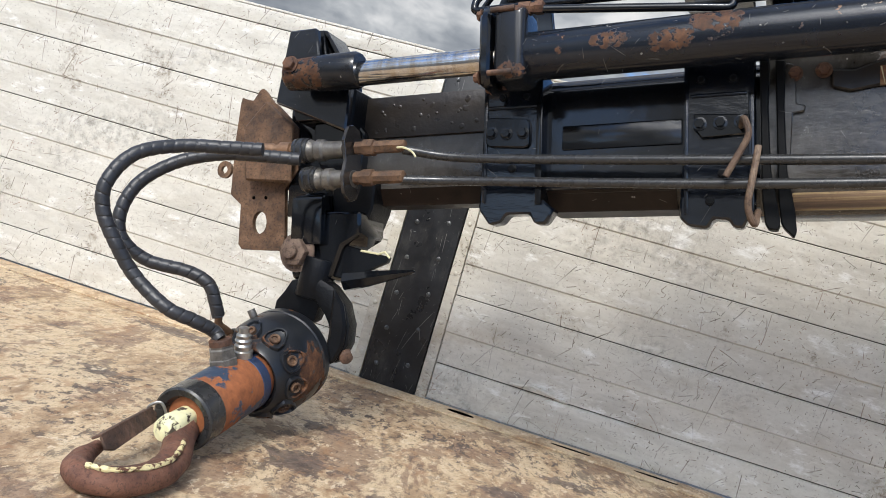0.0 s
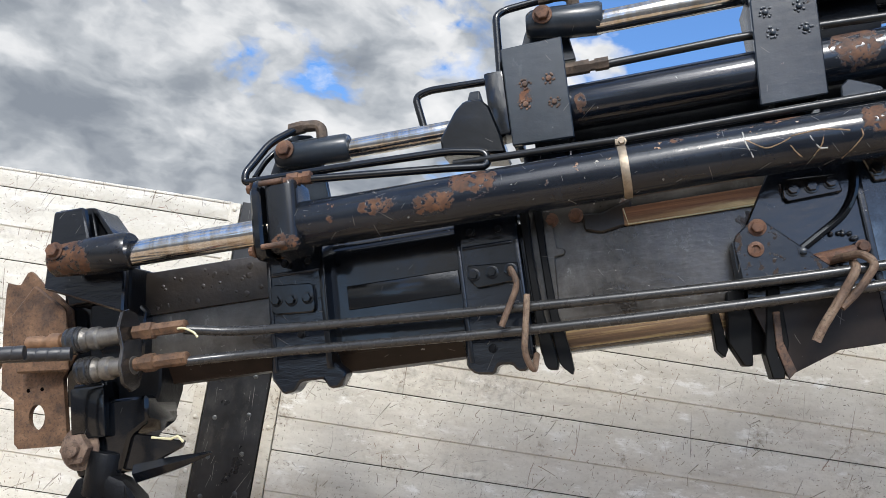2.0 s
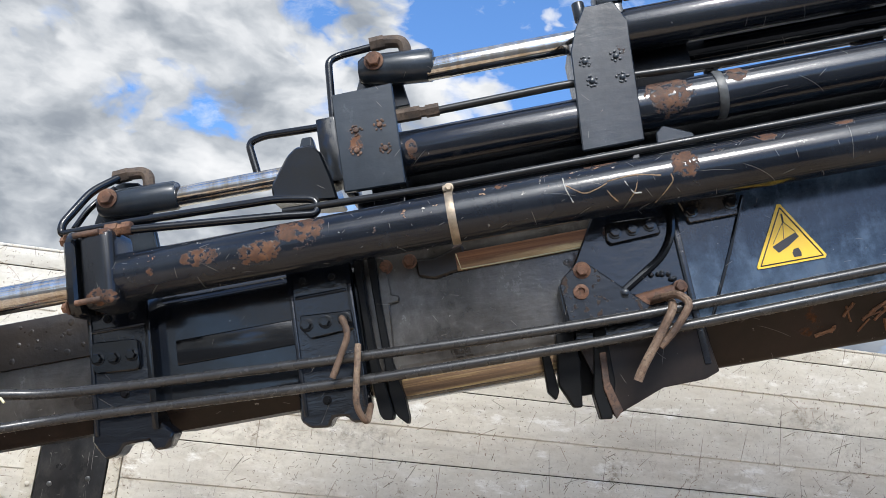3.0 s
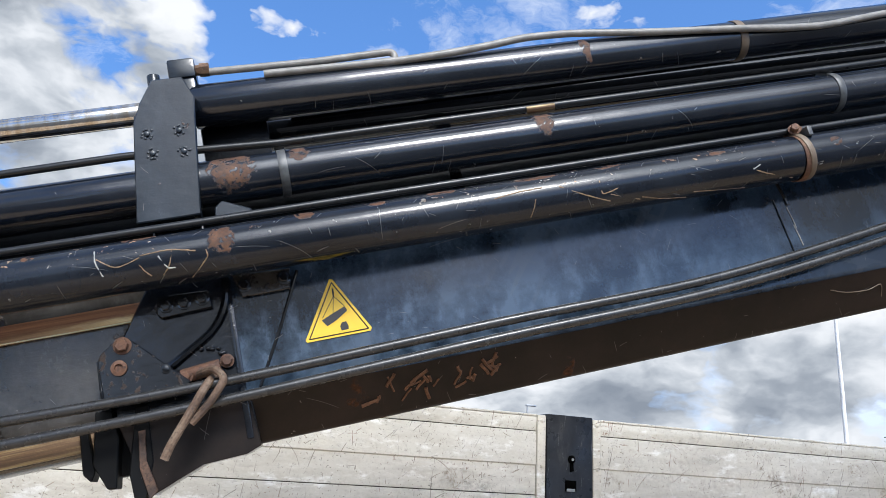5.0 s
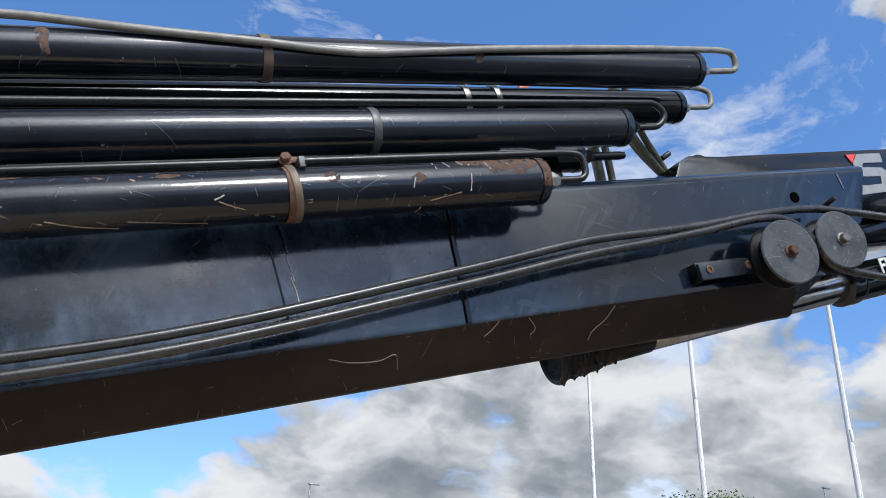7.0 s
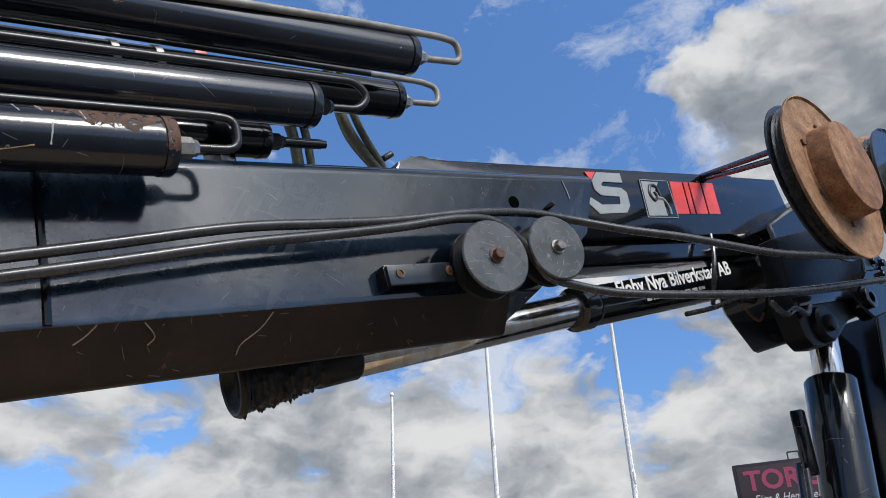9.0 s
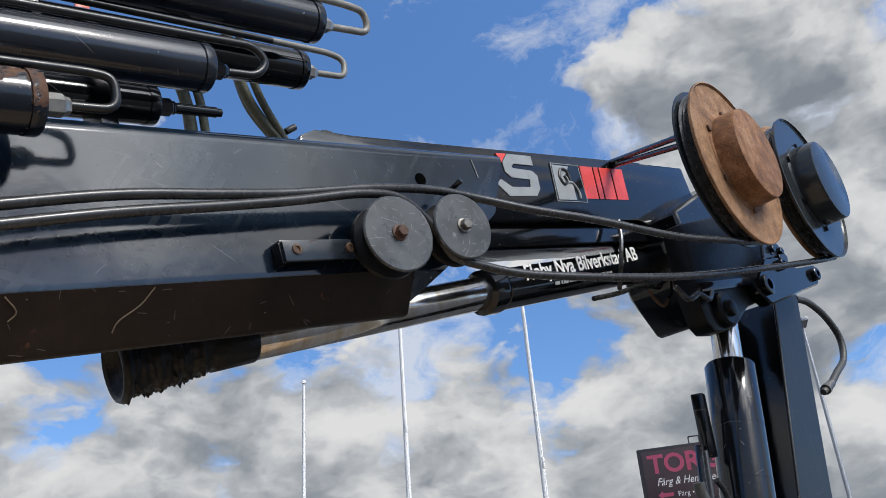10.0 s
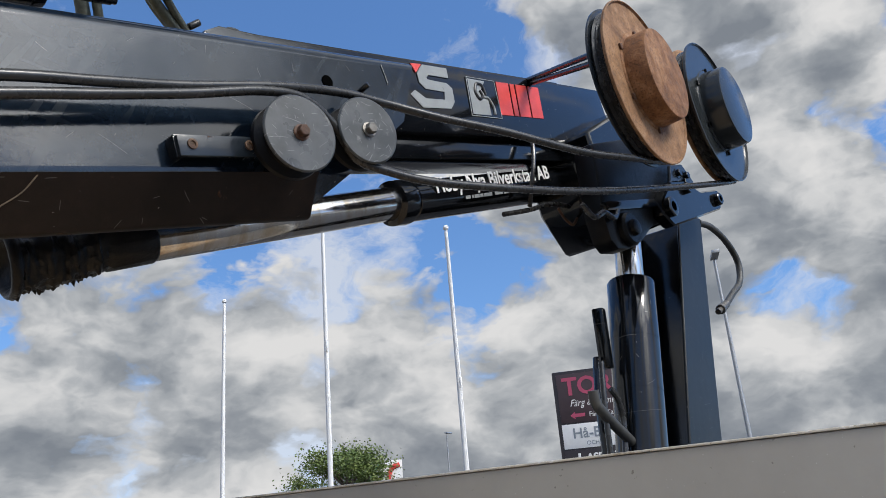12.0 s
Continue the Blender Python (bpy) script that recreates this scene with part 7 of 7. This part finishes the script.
part("pivot_pin", rod((-1.699, -0.040, -0.186), (-1.699, -0.056, -0.186), 0.015), M_PIN, pb)
sp = part("guide_horn", prism([(-1.618, -0.164), (-1.494, -0.194), (-1.500, -0.206), (-1.590, -0.240), (-1.624, -0.235)], 0.0, 0.012, 0.002), M_BLACK, crane, "black steel guide horn with a chipped edge", BOOM)
part("horn_spike", lathe((-1.600, 0.01, -0.245), (-1.440, 0.01, -0.222), [(0, 0), (0, 0.02), (0.05, 0.018), (0.10, 0.012), (0.158, 0.004), (0.161, 0)], 6), M_BLACK, sp)
part("chipped_edge", sweep([(-1.56, -0.001, -0.181), (-1.52, -0.001, -0.188), (-1.505, -0.001, -0.184), (-1.494, -0.001, -0.196)], 0.0025, 6), M_TIE, sp)

# ---- rotator with hook
E0, ax = Vector((-0.5437, 1.2299, 1.2093)), Vector((0.076, 0.9707, 0.228)).normalized()
rot = empty("rotator", Matrix.Translation((-0.52, 1.40, 1.16)), "black hydraulic rotator with rusty orange and blue shaft", "rotator")
side = (-ax).cross(Vector((0, 0, 1))).normalized()
upr = side.cross(-ax).normalized()


def round_shaft(s, an, rad):
    """A point at s metres up the shaft's axis, turned by an from its top."""
    return E0 + ax * s + (upr * math.cos(an) + side * math.sin(an)) * rad


head = part("rotor_head", lathe(E0 + ax * 0.198, E0 + ax, [(0.012, 0), (0.012, 0.056), (0.004, 0.058), (0.001, 0.063), (0.006, 0.068), (0.024, 0.076), (0.056, 0.090), (0.072, 0.0965), (0.082, 0.0992), (0.122, 0.1005), (0.124, 0.0975), (0.128, 0.0975), (0.130, 0.1005), (0.152, 0.1005), (0.162, 0.096), (0.172, 0.080), (0.176, 0.050), (0.176, 0)], 96), M_ROTOR, rot, "black rotor body with rust streaks", CW)
for k in range(10):
    an = k * 2 * math.pi / 10 + 0.32
    rad = upr * math.cos(an) + side * math.sin(an)
    tang = ax.cross(rad)
    out = (rad * 0.90 - ax * 0.44).normalized()
    slope = (rad * 0.44 + ax * 0.90).normalized()
    c = E0 + ax * 0.240 + rad * 0.0840
    bm = bmesh.new()
    ring = [(-0.016, -0.014), (-0.007, -0.019), (0.007, -0.019), (0.016, -0.014), (0.0175, -0.002), (0.010, 0.014), (0.004, 0.019), (-0.004, 0.019), (-0.010, 0.014), (-0.0175, -0.002)]
    rows = []
    for f, h in ((1.04, -0.006), (1.0, 0.0040), (0.94, 0.0060), (0.84, 0.0056), (0.78, 0.0010), (0.74, 0.0006)):
        rows.append([bm.verts.new(c + tang * (x * f * 1.25) + slope * (y * f * 1.35) + out * h) for x, y in ring])
    for r0, r1 in zip(rows, rows[1:]):
        for q in range(len(ring)):
            bm.faces.new((r0[q], r0[(q + 1) % len(ring)], r1[(q + 1) % len(ring)], r1[q]))
    bm.faces.new(rows[-1])
    bmesh.ops.recalc_face_normals(bm, faces=bm.faces)
    pocket = part("bolt_pocket", bm, M_ROTOR, head, m=CW)
    part("bolt", lathe(c - slope * 0.004, c + out, [(0, 0), (0, 0.0105), (0.0060, 0.0105), (0.0075, 0.009), (0.0060, 0.006), (0.002, 0.0055), (0.002, 0)], 16), M_RUSTY_PLATE, head, m=CW)
sh = part("shaft", lathe(E0, E0 + ax, [(0.012, 0), (0.012, 0.035), (0.003, 0.042), (0.002, 0.0545), (0.045, 0.0550), (0.046, 0.0555), (0.190, 0.0555), (0.192, 0.053), (0.214, 0.052), (0.214, 0)], 64), M_SHAFT, rot, "shaft with peeling blue and orange paint", CW)
part("shaft_ring", lathe(E0 + ax * 0.168, E0 + ax, [(0, 0.0550), (0.001, 0.0568), (0.024, 0.0568), (0.026, 0.0550)], 64), M_BLUE, sh, "ring of blue paint beside the rotor")
part("seal_ring", lathe(E0 - ax * 0.002, E0 + ax, [(0.022, 0), (0.022, 0.030), (0.004, 0.040), (0, 0.052), (0.003, 0.0555), (0.040, 0.0562), (0.044, 0.0556)], 64), M_RUBBER, sh, "black sleeve at the shaft end")
f1, d1 = round_shaft(0.135, 0.33, 0.050), (upr * math.cos(0.33) + side * math.sin(0.33))
part("port_fitting", lathe(f1, f1 + d1, [(0, 0), (0, 0.027), (0.012, 0.027), (0.014, 0.0245), (0.030, 0.0245), (0.033, 0.021), (0.037, 0.021), (0.037, 0)], 6), M_COUPLING, sh, "large zinc port nut")
part("port_ring", lathe(f1 + d1 * 0.037, f1 + d1, [(0, 0), (0, 0.0205), (0.010, 0.0205), (0.012, 0.018), (0.012, 0)], 24), M_RUST, sh)
f2, d2 = round_shaft(0.178, 0.10, 0.052), (upr * math.cos(0.10) + side * math.sin(0.10))
part("port_fitting", lathe(f2, f2 + d2, [(0, 0), (0, 0.019), (0.014, 0.019), (0.016, 0.015), (0.024, 0.016), (0.028, 0.013), (0.034, 0.016), (0.038, 0.013), (0.044, 0.014), (0.048, 0.009), (0.058, 0.009), (0.060, 0)], 14), M_ZINC, sh, "ribbed zinc fitting")
f3 = round_shaft(0.185, math.pi - 0.5, 0.052)
part("drain_plug", rod(f3, f3 - upr * 0.034, 0.013, 16), M_RUSTY_STUD, sh)
f4 = round_shaft(0.30, 0.62, 0.096)
part("grease_nipple", rod(f4, f4 + (upr * 0.8 + side * 0.6) * 0.020, 0.008, 14), M_COUPLING, head)
# yoke between pin block and rotor


YOKE_L = [(-0.562, 1.439), (-0.501, 1.464), (-0.484, 1.419), (-0.486, 1.370), (-0.509, 1.350), (-0.546, 1.345), (-0.580, 1.345), (-0.581, 1.389), (-0.567, 1.417)]
YOKE_R = [(-0.499, 1.465), (-0.463, 1.455), (-0.425, 1.427), (-0.403, 1.388), (-0.396, 1.348), (-0.405, 1.310), (-0.421, 1.299), (-0.438, 1.317), (-0.441, 1.358), (-0.457, 1.386), (-0.481, 1.406), (-0.507, 1.431), (-0.518, 1.456)]
yk = part("yoke", prism(YOKE_L, 1.60, 1.66, 0.010, seg=2), M_FORGED, rot, "black forged yoke", CW)
part("yoke_arm", prism(YOKE_R, 1.575, 1.635, 0.012, seg=2), M_FORGED, yk)
part("yoke_arm", prism([(x * 0.8 + YOKE_R[3][0] * 0.2 - 0.006, z) for x, z in YOKE_R[1:9]], 1.560, 1.576, 0.006), M_FORGED, yk)
part("yoke_bolt", rod((-0.410, 1.600, 1.330), (-0.392, 1.575, 1.322), 0.014, 14), M_RUSTY_STUD, yk)
part("yoke_web", rod((-0.511, 1.605, 1.50), (-0.511, 1.605, 1.415), 0.034, 24), M_FORGED, yk)


def tapered(path, radii, segs=20):
    """A bar whose thickness changes along its way."""
    bm = sweep(path, 1.0, segs)
    k = len(path)
    vs = list(bm.verts)
    for i in range(k):
        s = i / (k - 1) * (len(radii) - 1)
        j = min(int(s), len(radii) - 2)
        r = radii[j] + (radii[j + 1] - radii[j]) * (s - j)
        for v in vs[i * segs:(i + 1) * segs]:
            v.co = path[i] + (v.co - path[i]) * r
    return bm


hook = empty("crane_hook", Matrix.Translation((-0.55, 1.08, 1.15)), "rusty steel lifting hook with flaked yellow shank lying on the deck", "hook")
hp = smooth_path([Vector((-0.536, 1.232, 1.200)), Vector((-0.524, 1.195, 1.190)), Vector((-0.500, 1.140, 1.181)), Vector((-0.489, 1.075, 1.178)), Vector((-0.506, 1.018, 1.176)), Vector((-0.540, 0.992, 1.175)), Vector((-0.572, 1.002, 1.175)), Vector((-0.590, 1.040, 1.177)), Vector((-0.596, 1.085, 1.182))], 8)
bm = tapered(hp, [0.024, 0.0245, 0.025, 0.024, 0.023, 0.022, 0.020, 0.017, 0.011])
for v in bm.verts:
    v.co.z = 1.1515 + (v.co.z - 1.1515) * 0.90
rough_up(bm, 0.0012, 45)
hk = part("hook_body", bm, M_HOOK, hook, "rust brown forged hook with flaked yellow line", CW)
mid = Vector((-0.545, 1.07, 1.176))
line = smooth_path([p + (p - mid).normalized() * 0.009 + Vector((0, 0, 0.0186)) for p in hp[14:46:4]], 5)
part("paint_line", rough_up(sweep(line, 0.0040, 8), 0.0022, 110), M_YELLOW_LINE, hk, "flaked yellow paint line")
part("shank", rough_up(lathe(E0 + ax * 0.016, E0 - ax, [(0, 0), (0, 0.0195), (0.014, 0.0205), (0.030, 0.0215), (0.046, 0.0225), (0.060, 0.022), (0.070, 0.015), (0.072, 0)], 28), 0.002, 60), M_YELLOW_FLAKE, hook, "flaked yellow paint on the shank", CW)
latch = part("safety_latch", prism([(0, -0.012), (0.05, -0.016), (0.15, -0.012), (0.160, 0.000), (0.15, 0.013), (0.02, 0.016), (0, 0.008)], -0.0025, 0.0025, 0.0015), M_RUSTY_STUD, hook, "bent rusty safety latch", look((-0.572, 1.055, 1.196), (-0.585, 1.22, 1.212)) @ pose(0, 0, 0, 0, 90, 0) @ pose(0, 0, 0, 55, 0, 0))
part("latch_lip", prism([(0.0, -0.016), (0.155, -0.012), (0.155, -0.008), (0.0, -0.012)], -0.014, 0.0025, 0.001), M_RUSTY_STUD, latch)
part("latch_pin", sweep(smooth_path([(-0.560, 1.215, 1.205), (-0.575, 1.205, 1.232), (-0.592, 1.200, 1.222), (-0.594, 1.21, 1.205)]), 0.0025, 8), M_ZINC, hook, m=CW)

# spiral wrapped hoses to the rotator
top1, top2 = f1 + d1 * 0.048, E0 + ax * 0.27 + (upr * 0.45 + side * 0.89) * 0.086
HA = [(-0.599, 1.370, 1.677), (-0.664, 1.360, 1.662), (-0.734, 1.33, 1.642), (-0.784, 1.28, 1.607), (-0.803, 1.25, 1.549), (-0.796, 1.25, 1.50), (-0.762, 1.26, 1.45), (-0.721, 1.28, 1.401), (-0.653, 1.285, 1.366), (-0.608, 1.31, 1.354), tuple(top1 + d1 * 0.012 + side * 0.012), tuple(top1)]
HB = [(-0.560, 1.46, 1.682), (-0.620, 1.45, 1.670), (-0.699, 1.44, 1.652), (-0.775, 1.42, 1.615), (-0.819, 1.38, 1.559), (-0.830, 1.36, 1.499), (-0.815, 1.36, 1.449), (-0.765, 1.38, 1.420), (-0.692, 1.40, 1.420), (-0.648, 1.41, 1.408), (-0.628, 1.42, 1.375), (-0.620, 1.43, 1.352)]


def spiral_wrap(path, r, pitch, parent):
    """Flat plastic band wound round a hose, with narrow gaps."""
    P = [Vector(p) for p in path]
    bm = bmesh.new()
    t0 = (P[1] - P[0]).normalized()
    nrm = t0.orthogonal().normalized()
    segs, run, rings = 20, 0.0, []
    for i, p in enumerate(P):
        t = (P[min(i + 1, len(P) - 1)] - P[max(i - 1, 0)]).normalized()
        nrm = (nrm - t * nrm.dot(t)).normalized()
        b = t.cross(nrm)
        run += (p - P[i - 1]).length if i else 0.0
        ring = []
        for k in range(segs):
            ph = (run / pitch + k / segs) % 1.0
            rr = r * (0.90 if ph < 0.13 else 1.0 + 0.05 * (ph - 0.5))
            ring.append(bm.verts.new(p + (nrm * math.cos(2 * math.pi * k / segs) + b * math.sin(2 * math.pi * k / segs)) * rr))
        rings.append(ring)
    for a, b in zip(rings, rings[1:]):
        for k in range(segs):
            bm.faces.new((a[k], a[(k + 1) % segs], b[(k + 1) % segs], b[k]))
    bm.faces.new(rings[0])
    bm.faces.new(rings[-1])
    bmesh.ops.recalc_face_normals(bm, faces=bm.faces)
    return part("wrapped_hose", bm, M_WRAP, parent, "black hydraulic hose in spiral plastic wrap", CW)


for pts in (HA, HB):
    spiral_wrap(smooth_path(pts, 30), 0.0125, 0.020, rot)
ends = smooth_path([(-0.620, 1.43, 1.354), (-0.618, 1.440, 1.335), (-0.608, 1.458, 1.325), tuple(top2)], 6)
part("hose_ferrule", sweep(ends, 0.0075, 12), M_FERRULE, rot, "rusty bent hose end", CW)
part("hose_ferrule", rod(ends[-1] + Vector((-0.012, -0.008, 0.006)), top2, 0.013, 14), M_COUPLING, rot, "dirty zinc hose nut", CW)

# ---------------------------------------------------------------- yard beyond the truck
def flagpole(x, y, h, lean=0.0):
    ob = empty("flagpole", Matrix.Translation((x, y, 0)), "tall white flagpole with rope and ball top", "flagpole", "flagpoles in the yard")
    m = WHERE[ob.name]
    part("pole", lathe((0, 0, 0), (0, 0, h), [(0, 0), (0, 0.050), (0.3, 0.049), (h * 0.6, 0.040), (h - 0.05, 0.029), (h, 0.028), (h, 0)], 20), M_WHITE, ob)
    part("finial", lathe((0, 0, h), (0, 0, h + 1), [(0, 0), (0.01, 0.022), (0.03, 0.042), (0.06, 0.046), (0.09, 0.03), (0.10, 0)], 16), M_WHITE, ob)
    part("rope", sweep([(-0.035, -0.03, h * 0.985), (-0.052, -0.046, h * 0.64), (-0.075, -0.066, h * 0.62), (-0.060, -0.052, 0.9)], 0.005, 6), M_WHITE, ob)
    part("weight", rod((-0.075, -0.066, h * 0.60), (-0.075, -0.066, h * 0.625), 0.022, 10), M_WHITE, ob)
    part("base_plate", box(-0.2, 0.2, -0.2, 0.2, 0, 0.04, 0.01), M_GALV, ob)
    return ob


def street_lamp(x, y, h, turn):
    ob = empty("street_lamp", pose(x, y, 0, 0, 0, turn), "grey steel street lamp with flat lantern", "street lamp", "street lamps")
    part("pole", lathe((0, 0, 0), (0, 0, h), [(0, 0), (0, 0.085), (1.0, 0.08), (h, 0.045), (h, 0)], 16), M_GALV, ob)
    part("lantern", box(-0.1, 0.75, -0.12, 0.12, h - 0.03, h + 0.09, 0.03), M_GALV, ob, "flat grey lantern")
    return ob


EYE12 = Vector((1.79, -0.09, 1.93))


def placed(dx, dy, dist):
    k = dist / math.hypot(dx, dy)
    return EYE12.x + dx * k, EYE12.y + dy * k


for x, y, h in ((13.67, 11.23, 6.6), (12.85, 8.08, 8.2), (12.73, 5.50, 6.5)):
    flagpole(x, y, h)
x, y = placed(0.952, 0.134, 26.0)
street_lamp(x, y, 9.3, 195)
x, y = placed(0.876, 0.471, 62.0)
street_lamp(x, y, 8.5, 0)
x, y = placed(0.462, 0.881, 62.0)
street_lamp(x, y, 8.4, 0)

# pylon sign
sx, sy = placed(0.924, 0.344, 25.0)
PYL = Matrix.Translation((sx, sy, 0)) @ pose(0, 0, 0, 0, 0, math.degrees(math.atan2(0.344, 0.924)) - 90 - 6)
pyl = empty("sign_pylon", PYL, "dark pylon sign with stacked shop boards", "sign")
part("frame", box(0.0, 2.6, -0.12, 0.12, 0.0, 6.12, 0.05), M_SIGN_DARK, pyl, "dark brown pylon box")
part("top_bracket", sweep(bent_path([(1.55, 0, 6.1), (1.55, 0, 6.32), (1.85, 0, 6.32), (1.85, 0, 6.1)], 0.03), 0.02, 8), M_SIGN_DARK, pyl)
b1 = part("sign_board", box(0.12, 2.5, -0.135, -0.122, 4.55, 6.02, 0.003), M_SIGN_BROWN, pyl, "dark brown board with pink letters")
b2 = part("sign_board", box(0.12, 2.5, -0.135, -0.122, 3.78, 4.50, 0.003), M_WHITE, pyl, "white board with outlined letters")
b3 = part("sign_board", box(0.12, 2.5, -0.135, -0.122, 2.9, 3.73, 0.003), M_SIGN_DARK, pyl, "black board with white letters")
TX = PYL @ pose(0, -0.139, 0, 90, 0, 0)


def sign_text(text, x, z, size, material, parent, label, **kw):
    letters("sign_lettering", text, size, TX @ Matrix.Translation((x, z, 0)), material, parent, label, **kw)


sign_text("TORG", 0.28, 5.38, 0.74, M_PINK, b1, "bold pink letters", depth=0.004, bold=0.02)
sign_text("F\u00e4rg & Heminredning", 0.44, 5.02, 0.30, M_LETTER, b1, "white script letters", depth=0.004, shear=0.35, stretch=0.85)
sign_text("F\u00e4rg \u2022 Ta", 0.98, 4.68, 0.20, M_LETTER, b1, "small white letters", depth=0.004)
part("arrow", prism([(0.42, 4.75), (0.56, 4.86), (0.56, 4.80), (0.86, 4.80), (0.86, 4.70), (0.56, 4.70), (0.56, 4.64)], -0.140, -0.136), M_PINK, b1, "pink arrow")
sign_text("H\u00e5-B", 0.42, 4.08, 0.42, M_SIGN_LINE, b2, "grey blue letters", depth=0.004, bold=0.006)
sign_text("OCH BIL", 0.80, 3.86, 0.17, M_SIGN_LINE, b2, "small grey letters", depth=0.004)
sign_text("ASFALT", 0.72, 3.40, 0.30, M_LETTER, b3, "bold white letters", depth=0.004, shear=0.2, bold=0.012)
part("sign_figure", box(0.45, 0.66, -0.140, -0.136, 3.28, 3.34), M_LETTER, b3)
part("sign_figure", box(0.50, 0.58, -0.140, -0.136, 3.35, 3.64, 0.001), M_LETTER, b3)

# white sign with green and red arcs behind the tree
x, y = placed(0.838, 0.538, 48.0)
ss = empty("shop_sign", pose(x, y, 0, 0, 0, math.degrees(math.atan2(0.538, 0.838)) - 90), "white shop sign with green and red arcs", "sign")
part("sign_panel", box(-1.2, 1.0, -0.08, 0.08, 4.2, 5.72, 0.02), M_WHITE, ss)
for x0, mt in ((-0.75, M_GREEN_SIGN), (0.25, M_RED)):
    part("arc", sweep(smooth_path([(x0 - 0.1 if mt is M_RED else x0 - 0.5, -0.09, 4.5), (x0, -0.09, 5.0), (x0 + 0.25, -0.09, 5.35), (x0 + 0.6, -0.09, 5.45)]), 0.14, 8), mt, ss)
part("mast", rod((-0.1, 0, 0), (-0.1, 0, 4.3), 0.12), M_GALV, ss)


def tree(x, y, height, width, seed):
    """A broad leaved tree: tapered trunk, forked limbs, crown of many leaves in clumps with gaps."""
    rng = random.Random(seed)
    ob = empty("tree", Matrix.Translation((x, y, 0)), "leafy green broad-leaved tree in the yard", "tree")
    part("trunk", tapered(smooth_path([(0, 0, 0), (0.05, 0.03, height * 0.25), (-0.04, 0.06, height * 0.55), (0.02, 0.0, height * 0.8)], 6), [0.22, 0.17, 0.12, 0.05], 10), M_BARK, ob)
    ends = []
    for k in range(26):
        an, z = rng.random() * 6.283, height * (0.28 + 0.6 * rng.random())
        reach = width * 0.5 * (0.55 + 0.45 * rng.random()) * (1.1 - 0.55 * abs(z / height - 0.55) * 2)
        tip = Vector((math.cos(an) * reach, math.sin(an) * reach, min(z + reach * 0.35, height * 0.97)))
        part("limb", tapered(smooth_path([(0, 0, z * 0.8), tip * 0.5 + Vector((0, 0, z * 0.42)), tip], 4), [0.06, 0.035, 0.012], 6), M_BARK, ob)
        ends += [tip, tip * 0.72 + Vector((0, 0, z * 0.26))]
    ends += [Vector((0.2, 0.1, height * 0.95)), Vector((-0.4, 0, height * 0.9))]
    co, faces = [], []
    for e in ends:
        for _ in range(300):
            d = Vector((rng.gauss(0, 1), rng.gauss(0, 1), rng.gauss(0, 0.75))) * 0.38
            c = e + d
            s = 0.10 + 0.07 * rng.random()
            u = Vector((rng.gauss(0, 1), rng.gauss(0, 1), rng.gauss(0, 0.6))).normalized()
            w = u.orthogonal().normalized() * 0.32 * s
            w = Matrix.Rotation(rng.random() * 6.283, 3, u) @ w
            i = len(co)
            co += [c, c + u * s * 0.5 + w, c + u * s, c + u * s * 0.5 - w]
            faces.append((i, i + 1, i + 2, i + 3))
    me = bpy.data.meshes.new("crown")
    me.from_pydata([tuple(c) for c in co], [], faces)
    me.materials.append(M_LEAF)
    tagged(linked("crown", me, ob), "crown of many small green leaves", kind="stuff")
    return ob


x, y = placed(0.8122, 0.5761, 40.0)
tree(x, y, 5.85, 5.0, 5)
